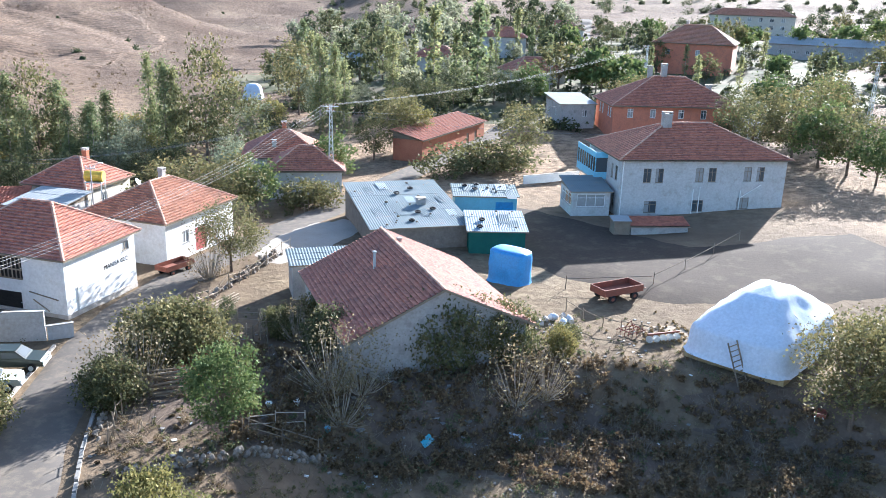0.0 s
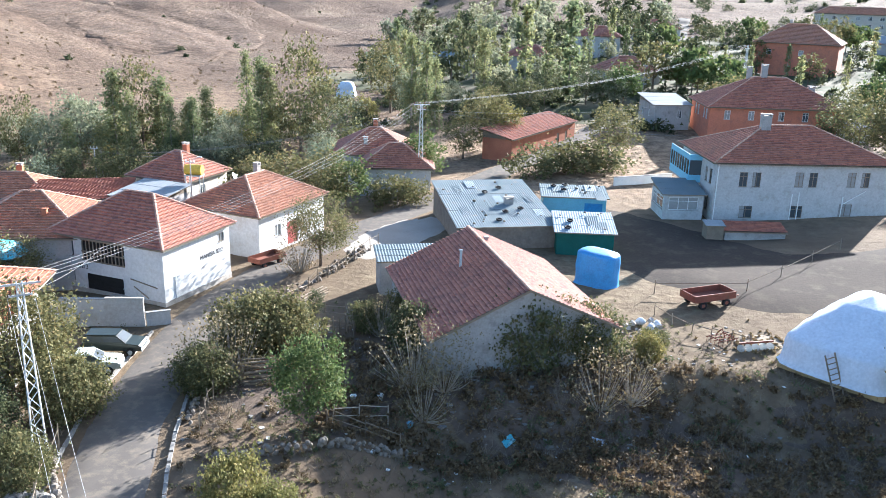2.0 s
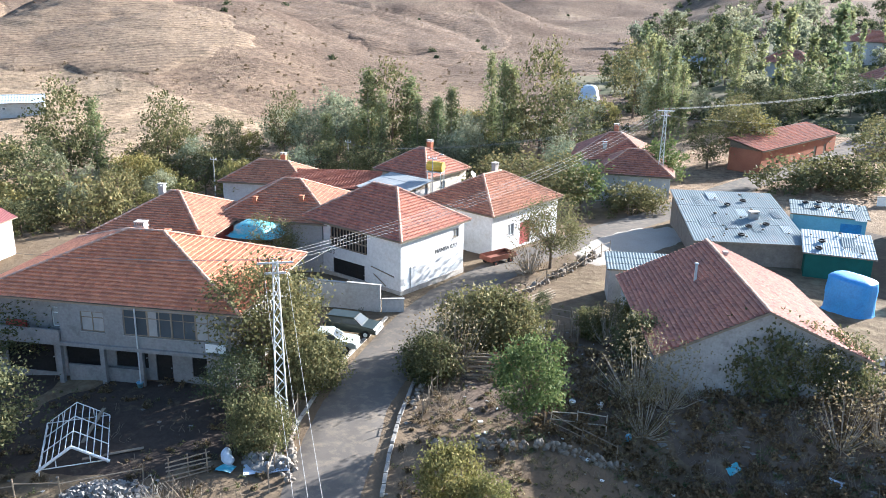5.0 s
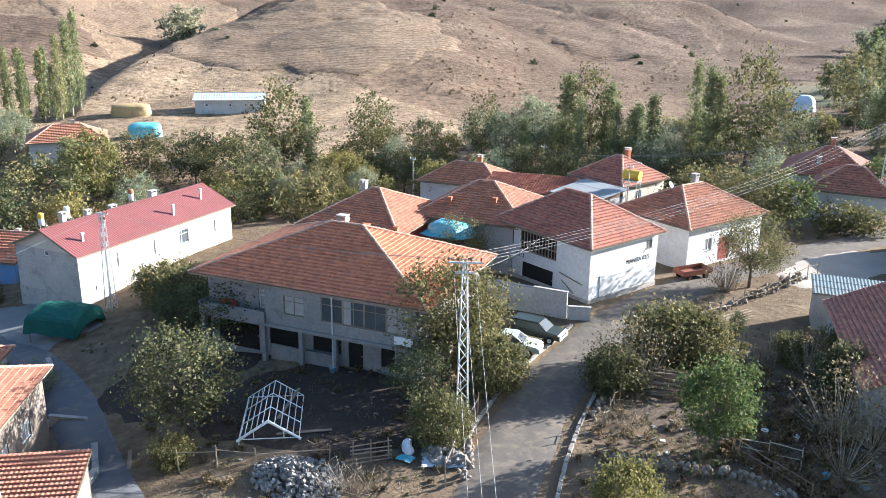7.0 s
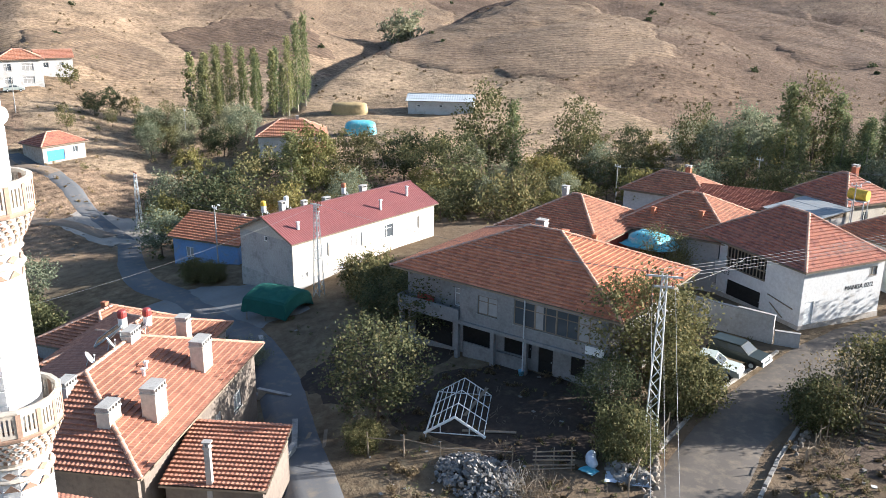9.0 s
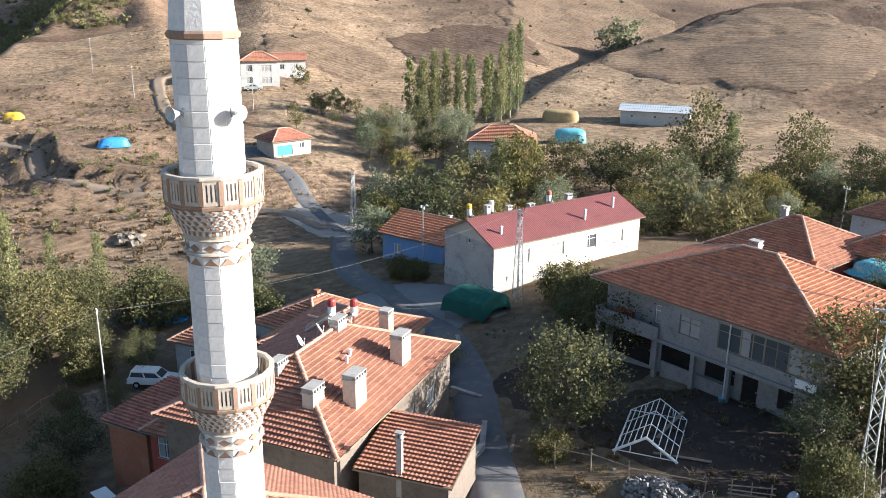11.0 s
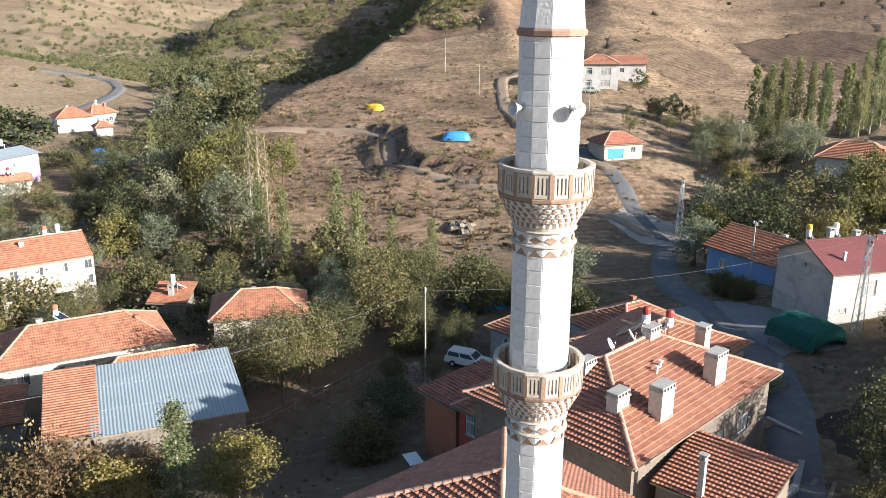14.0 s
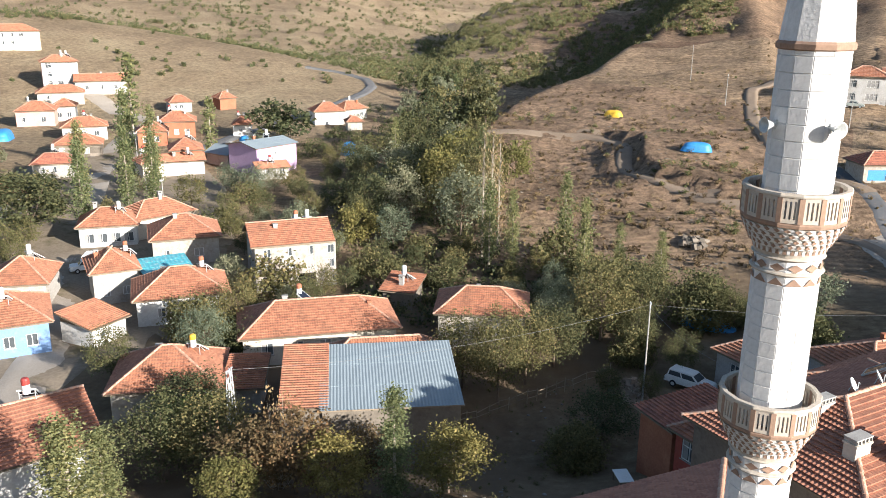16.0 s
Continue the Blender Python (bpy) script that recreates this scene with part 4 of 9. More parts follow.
# ---- trees ----
def leaf_quads(rng, centres, spread, per, size, up=0.25):
    """Many small leaves round cluster centres; returns vertices and faces."""
    n = len(centres) * per
    c = np.repeat(np.asarray(centres, float), per, axis=0) + rng.normal(0, 1, (n, 3)) * np.repeat(np.asarray(spread, float), per)[:, None]
    a = rng.normal(0, 1, (n, 3))
    a /= np.linalg.norm(a, axis=1)[:, None]
    b = np.cross(a, rng.normal(0, 1, (n, 3)) + np.array((0, 0, up)))
    b /= np.linalg.norm(b, axis=1)[:, None] + 1e-9
    s = size * rng.uniform(0.6, 1.35, (n, 1))
    v = np.stack([c - a * s * 0.9 - b * s * 0.45, c + a * s * 0.9 - b * s * 0.35, c + b * s * 0.95], axis=1).reshape(-1, 3)
    f = np.arange(3 * n).reshape(-1, 3)
    return v.tolist(), f.tolist()


def limb(geo, pts, r0, r1, n=6):
    for i in range(len(pts) - 1):
        k0, k1 = i / (len(pts) - 1), (i + 1) / (len(pts) - 1)
        geo.tube(pts[i], pts[i + 1], r0 + (r1 - r0) * k0, r0 + (r1 - r0) * k1, n, i == len(pts) - 2)


def make_tree(name, kind, seed, height, radius, leaves, leaf_mat, size, bark=None, label="", clusters=90, lean=0.0):
    """A tree at the origin: trunk and limbs, and a crown of leaves in clumps with gaps."""
    rng = np.random.default_rng(seed)
    t = thing(name, Matrix.Identity(4), label, "tree")
    wood = Geo()
    top = height * (0.93 if kind == "poplar" else 0.55)
    bend = [Vector((lean * k * k + rng.normal(0, 0.05) * height * 0.06 * k, rng.normal(0, 0.05) * height * 0.06 * k, top * k - 0.3)) for k in np.linspace(0, 1, 6)]
    r_base = max(0.05, height * (0.014 if kind == "poplar" else 0.022))
    if kind != "shrub":
        limb(wood, bend, r_base, r_base * 0.25, 7)
    cs = []
    for i in range(clusters):
        if kind == "poplar":
            k = rng.uniform(0.07, 0.99)
            prof = math.sin(math.pi * min(1, k * 0.93 + 0.06)) ** 0.6 * (1 - 0.3 * k)
            ang, rr = rng.uniform(0, math.tau), radius * prof * 0.85 * math.sqrt(rng.uniform(0.05, 1)) * (1 + 0.3 * noise.noise(Vector((seed, k * 9, 0))))
            cs.append((rr * math.cos(ang), rr * math.sin(ang), height * k))
        else:
            u = rng.normal(0, 1, 3)
            u /= np.linalg.norm(u)
            rr = rng.uniform(0.35, 1.0) ** 0.5
            n3 = 1 + 0.45 * noise.noise(Vector(u * 1.7 + seed * 3.3))
            base = {"round": 0.60, "shrub": 0.45, "wide": 0.62}[kind]
            zz = height * base + u[2] * height * (1 - base) * rr * n3 * 1.0
            if zz < height * (0.12 if kind == "shrub" else 0.22):
                zz = height * (0.14 if kind == "shrub" else 0.26) + abs(rng.normal(0, 0.05)) * height
            cs.append((u[0] * radius * rr * n3 + lean, u[1] * radius * rr * n3, zz))
    step = max(1, len(cs) // (int(leaves / 800) + 5))
    if leaf_mat is LEAF_DRY:
        step = max(1, len(cs) // 70)
    for c in cs[::step]:
        c = Vector(c)
        if kind == "poplar":
            k = max(0.04, c.z / height - 0.09)
            p = Vector((0, 0, height * k))
        elif kind == "shrub":
            p = Vector((c.x * 0.15, c.y * 0.15, -0.1))
        else:
            p = bend[2].lerp(bend[5], rng.uniform(0, 0.9))
        mid = p.lerp(c, 0.5) + Vector((0, 0, -0.04 * height if kind != "poplar" else 0))
        limb(wood, [p, mid, c], r_base * (0.2 if kind == "poplar" else 0.38), r_base * 0.06, 4 if leaves > 5000 else 3)
    part("trunk", wood, bark or BARK, t)
    spread = [radius * (0.25 if kind == "poplar" else 0.135) * rng.uniform(0.6, 1.4) for _ in cs]
    v, f = leaf_quads(rng, cs, spread, max(3, leaves // clusters), size)
    mesh_object("crown", v, f, leaf_mat, t)
    return t


def plant(proto, x, y, scale=1.0, tall=1.0, turn=None, label="", group="", sink=0.0):
    m = Matrix.Translation((x, y, ground(x, y) - sink)) @ Matrix.Rotation(radians(random.uniform(0, 360) if turn is None else turn), 4, "Z") @ Matrix.Diagonal((scale, scale, scale * tall, 1))
    t = copy_thing(proto, m)
    return tagged(t, label, "", group)


def clear_away(proto):
    for o in (*proto.children_recursive, proto):
        bpy.data.objects.remove(o)

# ---- roads ----
MAIN = [(-13, 16), (-20.3, 32.5), (-23.4, 42), (-25.3, 52), (-25.5, 62), (-24.0, 71), (-19.5, 85), (-14.2, 98), (-8.5, 112), (-4, 124), (6, 148), (20, 185), (32, 240), (45, 320), (60, 420)]
road, road_line = ribbon("road", MAIN, 5.4, ASPHALT, "grey worn asphalt village street with dusty edges", 0.05)
LANE = [(-24, 14.5), (-33.4, 19.7), (-38.2, 21.4), (-44.2, 24.0), (-49.8, 26.5), (-55.9, 28.3), (-62.9, 29.7), (-66, 29.5), (-75, 30), (-84, 29), (-92, 31), (-104, 35), (-116, 35.2), (-128, 36), (-137, 36), (-150, 33)]
lane, lane_line = ribbon("lane", LANE, 3.5, LANE_GREY, "grey dusty lane between the houses", 0.05)
TRACK = [(-108, 34), (-118.2, 30.6), (-127.6, 20.3), (-133.9, 10.4), (-142.5, 1.9), (-150.5, -1.2), (-164.3, -1.0), (-172.5, -6.8), (-174, -18), (-176, -40)]
ribbon("track", TRACK, 3.2, DIRT_ROAD, "pale dirt track winding over the knoll", 0.22, follow=True)
ribbon("track", [(-137, 36), (-160, 26), (-190, 24.5), (-218, 27.2), (-232, 36), (-240, 60)], 3.5, DIRT_ROAD, "pale dirt track climbing the hill", 0.25, follow=True)
street, street_line = ribbon("street", [(-44, -44), (-57, -50.3), (-64, -53.2), (-73, -57.4), (-83, -62.5), (-91.4, -69), (-110, -81), (-131.3, -93.3), (-144, -99.8), (-157, -109), (-175, -116), (-205, -125), (-235, -168)], 6.5, PALE_ROAD, "pale dusty village street in the valley", 0.06)
ribbon("valley_road", [(-165, -96), (-188, -93), (-213, -93), (-229, -92), (-248, -90), (-267, -88), (-285, -89), (-297, -95), (-304, -108), (-303, -120)], 4.2, LANE_GREY, "pale grey valley road bending round the slope", 0.4, follow=True)
ribbon("yard", [(-3, 96), (6, 92), (14, 84), (20, 76), (30, 76), (44, 80)], 20.0, YARD, "trodden farmyard earth, darkened for the farmhouse's shadow", 0.09, 2.0, category="yard")

patch("yard_soil", -34.0, 33.6, 8.6, 6.0, 20, SOIL_SHADED, "dark yard soil before the grey house, shade in its colour", 0.06)
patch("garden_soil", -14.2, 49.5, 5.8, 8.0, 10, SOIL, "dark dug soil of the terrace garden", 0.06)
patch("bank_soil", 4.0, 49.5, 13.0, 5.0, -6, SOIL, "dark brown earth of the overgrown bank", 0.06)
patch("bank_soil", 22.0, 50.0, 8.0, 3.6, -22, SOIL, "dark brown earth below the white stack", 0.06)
patch("yard_soil", -47.0, 33.6, 5.4, 8.0, 20, SOIL_SHADED, "weedy soil beside the grey house, shade in its colour", 0.06)
patch("village_ground", -112.0, -78.0, 62.0, 20.0, 214, PALE_EARTH, "pale trodden earth between the village houses", 0.10, "ground", 150)
patch("forecourt", -68.2, 31.2, 9.4, 6.0, 20, FORECOURT, "pale grey gravel forecourt before the long house", 0.10, "ground")
for a, d, rx, ry, turn, mat, lab in ((45, 268, 62, 40, 140, PLOUGH, "brown ploughed field on the hill with furrows"), (63, 300, 46, 26, 150, PLOUGH_DARK, "dark freshly ploughed field on the hill"), (24, 345, 60, 32, 110, PLOUGH_DARK, "dark ploughed slope above the poplars"), (72, 262, 30, 18, 165, PLOUGH, "brown stubble field on the hillside"), (33, 420, 70, 36, 120, PLOUGH_DARK, "dark ploughed field on the upper hill"), (55, 420, 80, 40, 140, PLOUGH, "brown ploughed field on the upper hill")):
    patch("ploughed_field", *pol(a, d), rx, ry, turn, mat, lab, 0.42, "field", 130)
patch("valley_gardens", 30.0, 262.0, 112.0, 92.0, 80, GARDEN, "dull green and brown gardens of the upper valley", 0.12, "ground", 120)
patch("street_shoulder", -15.0, 84.0, 4.0, 9.5, -18, PALE_ROAD, "pale dusty ground beside the street", 0.07, "ground")
patch("lane_junction", -112.0, 36.0, 11.0, 6.0, 10, PALE_ROAD, "wide pale dusty junction of the lanes", 0.12, "ground")
patch("straw_patch", 17.6, 61.4, 3.2, 2.0, -30, PALE_EARTH, "straw-strewn pale ground beside the white stack", 0.05, "ground")

# ---- houses of the terrace ----
# DARK front doors: flat panels coloured like the shade in the open bays
grey_house = house("two-storey unfinished grey house with orange tile roof and balcony", -40.4, 43.2, 13.9, 16.6, 10.9, 5.8, 2.55, z=0, inset=7.0, wall=BARE_GREY, cover=TILE_NEW, over=0.95,
      wins={"front": [(5.1, 3.3, 1.7, 1.35), (7.6, 3.15, 1.5, 1.4), (10.6, 3.1, 1.6, 1.5), (12.3, 3.1, 1.6, 1.5), (14.0, 3.1, 1.6, 1.5), (15.5, 3.1, 1.1, 1.5)], "right": [(3, 3.2, 1.4, 1.4), (7, 3.2, 1.4, 1.4)]},
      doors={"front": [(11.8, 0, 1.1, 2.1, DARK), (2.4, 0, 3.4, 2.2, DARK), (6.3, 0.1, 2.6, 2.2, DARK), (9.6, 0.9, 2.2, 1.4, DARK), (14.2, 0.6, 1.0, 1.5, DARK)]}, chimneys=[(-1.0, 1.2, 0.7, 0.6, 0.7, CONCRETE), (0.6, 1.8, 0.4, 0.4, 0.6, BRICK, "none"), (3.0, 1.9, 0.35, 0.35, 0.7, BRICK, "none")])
# DARK front doors colour in the shade of the loggia and lower opening
cream_house = house("two-storey whitewashed house with weathered tile hip roof", -33.4, 65.3, -15.0, 11.2, 8.6, 5.0, 2.7, z=0, inset=4.2, wall=LIMEWASH, cover=TILE_DARK,
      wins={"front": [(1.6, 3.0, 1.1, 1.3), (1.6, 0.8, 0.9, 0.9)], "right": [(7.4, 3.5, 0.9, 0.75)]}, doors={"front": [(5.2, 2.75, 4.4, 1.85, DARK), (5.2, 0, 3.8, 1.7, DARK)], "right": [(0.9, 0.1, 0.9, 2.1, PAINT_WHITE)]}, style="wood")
for k in range(12):
    part("loggia_bar", Geo().box(-2.5 + 0.37 * k, -2.42 + 0.37 * k, -4.34, -4.28, 2.75, 4.6), WOOD, cream_house)
for z in (2.75, 3.5, 4.5):
    part("loggia_rail", Geo().box(-2.6, 1.8, -4.36, -4.29, z, z + 0.1), WOOD, cream_house)
part("brace", Geo().tube((2.3, -4.35, 1.9), (4.9, -4.35, 1.5), 0.05, 0.05, 5), WOOD, cream_house)
part("brace", Geo().tube((2.6, -4.35, 1.3), (4.0, -4.35, 0.5), 0.05, 0.05, 5), WOOD, cream_house)
part("plinth", Geo().box(-5.64, 5.64, -4.345, 4.345, -2.0, 0.35), UNPLASTERED, cream_house)
house("low white house with red door and orange tile hip roof", -28.8, 80.4, 71.9, 11.0, 9.0, 4.0, 2.4, z=0, inset=4.0, wall=LIMEWASH, cover=TILE,
      wins={"front": [(3.0, 1.3, 1.0, 1.2), (8.4, 1.3, 1.2, 1.2)]}, doors={"front": [(5.4, 0, 1.8, 2.3, PAINT_RED)]}, chimneys=[(3.0, 2.0, 0.55, 0.5, 1.3, CONCRETE, "flat")], dishes=[(-2, 1, 20)])
house("stone farmhouse with long weathered tile gable roof", -3.2, 60.0, 291.2, 14.6, 12.8, 2.9, 3.0, z=0, roof="gable", wall=PLASTER_GREY, cover=TILE_DARK,
      wins={"front": [(4, 1.0, 0.9, 1.0)]}, chimneys=[(-1, -2.4, 0.16, 0.16, 1.5, STEEL, "none"), (-4.5, 0.6, 0.3, 0.3, 0.5, CONCRETE, "none")])
farmhouse = house("big two-storey whitewashed farmhouse with tile hip roof", 28.3, 104.8, 8.8, 20.4, 12.6, 7.0, 3.1, z=0, inset=7.4, cover=TILE_DARK, over=0.55,
      wins={"front": [(3.2, 4.1, 0.95, 1.7), (4.7, 4.1, 0.95, 1.7), (9.6, 4.2, 0.95, 1.7), (11.2, 4.2, 0.95, 1.7), (15.6, 4.3, 0.95, 1.7), (17.2, 4.3, 0.95, 1.7), (3.9, 0.5, 1.5, 1.4), (9.7, 0.6, 1.5, 1.4), (15.4, 0.9, 1.5, 1.4)],
            "left": [(10.9, 4.1, 0.8, 1.7), (9.4, 4.1, 0.8, 1.7), (10.3, 0.9, 1.0, 1.6), (4.5, 4.0, 4.4, 1.6)]}, doors={"left": [(7.0, 0.2, 1.0, 2.1, WOOD)]}, chimneys=[(-3.0, -0.6, 1.1, 0.8, 1.6, CONCRETE, "flat"), (-0.6, 3.4, 0.8, 0.5, 0.8, PLASTER_WHITE, "flat")], style="wood")
house("orange rendered house with tile hip roof and tall chimneys", 37.6, 155.0, 4.7, 22.5, 12.5, 6.5, 4.2, z=0.5, inset=8.5, wall=PLASTER_ORANGE, cover=TILE_DARK, fine=1, over=0.6,
      wins={"front": [(3, 4.2, 1, 1.5), (7, 4.2, 1, 1.5), (12, 4.2, 1, 1.5), (16, 4.2, 1, 1.5)], "left": [(3, 4.0, 1, 1.7), (5, 4.0, 1, 1.7), (9, 4, 1, 1.7), (10.6, 4, 1, 1.7)]}, chimneys=[(-1.0, 0.2, 1.0, 0.8, 2.2, CONCRETE, "flat"), (-3.4, 0.6, 0.8, 0.7, 2.0, CONCRETE, "flat"), (6.6, -2.0, 1.0, 0.8, 0.7, CONCRETE, "flat")])
house("plain grey two-storey house with flat sheet roof", 21.0, 160.5, 12, 6.5, 9, 5.4, 1.0, z=0.3, roof="shed", wall=PLASTER_GREY, cover=METAL_WHITE, tile_like="metal", fine=1, wins={"front": [(4.6, 3.1, 0.9, 1.3)], "left": [(2, 3, 0.9, 1.2), (6, 3, 0.9, 1.2)]})
house("long white house with red sheet-metal gable roof", -71.2, 45.8, 100.8, 20.0, 7.6, 4.2, 1.7, z=-1.6, roof="gable", plinth=(0.35, CONCRETE), wall=PLASTER_CREAM, cover=METAL_RED, tile_like="metal", over=0.4, side_walls=(("left",), PLASTER_GREY),
      wins={"front": [(3.5, 1.9, 1.9, 1.4), (6.0, 0.3, 0.9, 0.5), (8.0, 1.9, 2.0, 1.4), (12.6, 1.9, 1.8, 1.4), (16.6, 1.9, 1.8, 1.3), (1.2, 0.5, 1.1, 0.5)], "left": [(3.8, 3.6, 0.5, 0.5)]}, chimneys=[(-6.0, 2.2, 0.5, 0.5, 1.2, CONCRETE, "flat"), (-3.0, 2.4, 0.5, 0.4, 0.8, CONCRETE, "flat"), (0.0, 2.4, 0.7, 0.5, 0.6, CONCRETE, "flat"), (5.2, 2.2, 0.7, 0.5, 0.9, CONCRETE, "flat"), (-8.2, -2.6, 0.2, 0.2, 0.9, STEEL, "none"), (2.6, -2.9, 0.2, 0.2, 1.2, STEEL, "none"), (7.6, -2.0, 0.2, 0.2, 1.2, STEEL, "none")],
      heaters=[(-7.5, 2.6, 80, YELLOW, False), (-4.5, 2.8, 80, PAINT_WHITE, False), (3.4, 2.8, 80, BRICK, False)])
house("big orange tile-roofed house with slotted masonry chimneys", -45.2, 13.6, 131.3, 15.0, 10.6, 4.4, 2.2, z=-1.4, inset=5.0, cover=TILE_LIGHT, wall=PLASTER_SHADED, over=0.5,
      wins={"front": [(5, 1.4, 1.3, 1.3), (9, 1.4, 1.2, 1.2), (12, 1.4, 1.2, 1.2)]},
      chimneys=[(2.6, -4.1, 1.2, 0.8, 1.7, PLASTER_CREAM), (-3.3, -4.2, 1.2, 0.8, 1.7, PLASTER_CREAM), (-5.1, -2.7, 1.1, 0.7, 0.8, PLASTER_CREAM), (6.4, -1.2, 0.7, 0.7, 1.4, PLASTER_CREAM, "slots"), (2.1, -0.1, 1.1, 0.6, 0.55, CONCRETE), (-3.7, 0.4, 1.0, 0.6, 0.55, CONCRETE), (-0.6, -2.2, 0.14, 0.14, 0.6, PAINT_WHITE, "none"), (0.1, -2.0, 0.14, 0.14, 0.6, PAINT_WHITE, "none")],
      heaters=[(3.4, 1.6, 200, PAINT_RED), (5.2, 1.0, 200, PAINT_RED)], dishes=[(0.6, 0.4, 40), (-1.4, 0.5, 30)])
house("small outbuilding with orange tile roof and leaning flue post", -36.4, 16.2, 45.0, 4.9, 4.6, 2.4, 0.9, z=-0.8, roof="shed", cover=TILE_LIGHT, wall=PLASTER_SHADED, over=0.25, chimneys=[(-0.2, -2.2, 0.28, 0.28, 2.2, CONCRETE, "flat")])
house("orange tile-roofed house behind the big roof", -57.5, 19.5, 131, 9.0, 9.0, 3.4, 1.6, z=-3.2, inset=4.0, cover=TILE, wall=PLASTER_GREY, wins={"front": [(3, 1.2, 1.1, 1.2)]})
house("old orange tile-roofed cottage above the lane", -66.5, 20.0, 120, 8.0, 7.0, 2.8, 1.6, z=-4.6, inset=3.2, cover=TILE, wall=PLASTER_GREY, chimneys=[(1, 1, 0.4, 0.4, 0.7, BRICK, "none")])
house("blue-walled house with orange ribbed tile roof", -85.2, 39.5, 27, 8.6, 7.6, 3.4, 1.7, z=-4.6, roof="gable", cover=TILE_NEW, wall=PLASTER_BLUE, fine=1, chimneys=[(2, 0.6, 0.4, 0.4, 0.6, CONCRETE, "none")], wins={"front": [(2.2, 1.2, 1.0, 1.1)]})
house("red-walled house with orange tile hip roof", -50.5, 58.0, 13.9, 9.5, 11.0, 4.4, 2.4, z=0, inset=4.4, wall=PLASTER_RED, cover=TILE, wins={"left": [(3, 2, 1, 1)]}, chimneys=[(-1.5, 0.5, 0.5, 0.5, 1.0, CONCRETE, "flat")])
house("old house with patched orange tile hip roof", -43.5, 66.0, 13.9, 10.5, 10.0, 4.6, 2.5, z=0, inset=4.5, wall=PLASTER_GREY, cover=TILE, chimneys=[(-2.4, -3.4, 0.35, 0.35, 0.8, BRICK, "none"), (1.8, -2.8, 0.4, 0.4, 0.7, BRICK, "none")])
house("low orange tile-roofed house by the creek", -58.0, 84.0, 15, 10.0, 7.0, 3.0, 1.8, z=-0.6, inset=3.2, wall=PLASTER_WHITE, cover=TILE, fine=1, chimneys=[(1.0, 1.0, 0.6, 0.5, 1.2, BRICK, "flat")])
house("small house with brown tile hip roof and skewed chimney", -42.0, 92.0, -15, 7.6, 7.6, 3.6, 2.3, z=0, inset=3.4, wall=PLASTER_CREAM, cover=TILE_DARK, fine=1, chimneys=[(0.2, 1.2, 0.6, 0.5, 1.4, BRICK, "flat")], wins={"right": [(3, 1.4, 1, 1.2)]})
house("grey lean-to with flat tile roof", -49.0, 83.0, 20, 9.5, 6.0, 3.0, 0.8, z=-0.3, roof="shed", wall=PLASTER_CREAM, cover=TILE_DARK, fine=1, wins={"front": [(2, 1.2, 0.8, 0.8)]})
house("low shed with white corrugated roof", -41.5, 83.5, -15, 5.6, 5.0, 3.0, 0.7, z=0, roof="shed", wall=PLASTER_GREY, cover=METAL_WHITE, tile_like="metal", fine=1)
house("farmhouse with weathered double tile roof", -23.6, 115.0, 9.6, 10.2, 10.0, 3.8, 2.7, z=-0.6, inset=4.4, wall=PLASTER_WHITE, cover=TILE_DARK, fine=1, chimneys=[(0, 0.4, 0.6, 0.5, 1.2, BRICK, "flat"), (-1.2, -3.2, 0.5, 0.4, 0.8, CONCRETE, "flat")])
house("farmhouse wing with weathered tile roof", -19.5, 108.5, 9.6, 9.0, 7.5, 3.2, 2.3, z=-0.5, inset=3.6, wall=PLASTER_WHITE, cover=TILE_DARK, fine=1)
house("long low brick barn with faded tile roof", -2.5, 138.0, 66, 24.0, 5.0, 3.0, 1.2, z=0.2, roof="shed", wall=BRICK, cover=TILE_DARK, fine=1, doors={"front": [(17, 0, 1.0, 1.9, WOOD), (20.4, 0, 1.0, 1.9, WOOD)]})
big_shed = house("low stone shed with patched blue sheet-metal roof", -5.4, 88.8, 17.5, 10.2, 15.0, 2.2, 1.3, z=0, roof="shed", wall=STONE, cover=METAL_BLUE, tile_like="metal", over=0.3, chimneys=[(1.6, -0.8, 0.9, 0.7, 0.6, CONCRETE, "flat")])
blue_shed = house("low shed with pale corrugated roof and blue door", 3.4, 95.5, 4, 7.0, 4.6, 2.8, 0.3, z=0, roof="shed", wall=PAINT_BLUE, cover=METAL_BLUE, tile_like="metal", over=0.3, doors={"front": [(5.6, 0, 2.0, 2.2, TARP_BLUE)]})
green_shed = house("green-draped lean-to with silver corrugated roof", 4.2, 83.6, 4, 5.6, 5.2, 2.2, 0.7, z=0, roof="shed", wall=TARP_GREEN, cover=METAL_GREY, tile_like="metal", over=0.3)
house("big orange rendered house with hip roof and balconies", 66.0, 245.0, -22, 21.0, 15.0, 8.0, 4.5, inset=7, wall=PLASTER_ORANGE, cover=TILE, fine=0, wins={"left": [(4, 4.6, 3.4, 1.7), (10, 4.6, 3.4, 1.7), (4, 1.2, 3.4, 1.7)], "front": [(4, 4.8, 1.2, 1.4), (12, 4.8, 1.2, 1.4)]}, chimneys=[(-3, 1, 0.8, 0.8, 1.6, CONCRETE, "flat")])
house("white two-storey house with brown hip roof and veranda", 14.0, 280.0, -4, 14.0, 10.0, 6.0, 2.8, inset=5, cover=TILE_DARK, fine=0, wins={"front": [(3, 3.4, 3, 1.6), (9, 3.4, 2, 1.5), (11.6, 3.4, 1.2, 1.5), (4, 0.6, 2, 1.5)]})
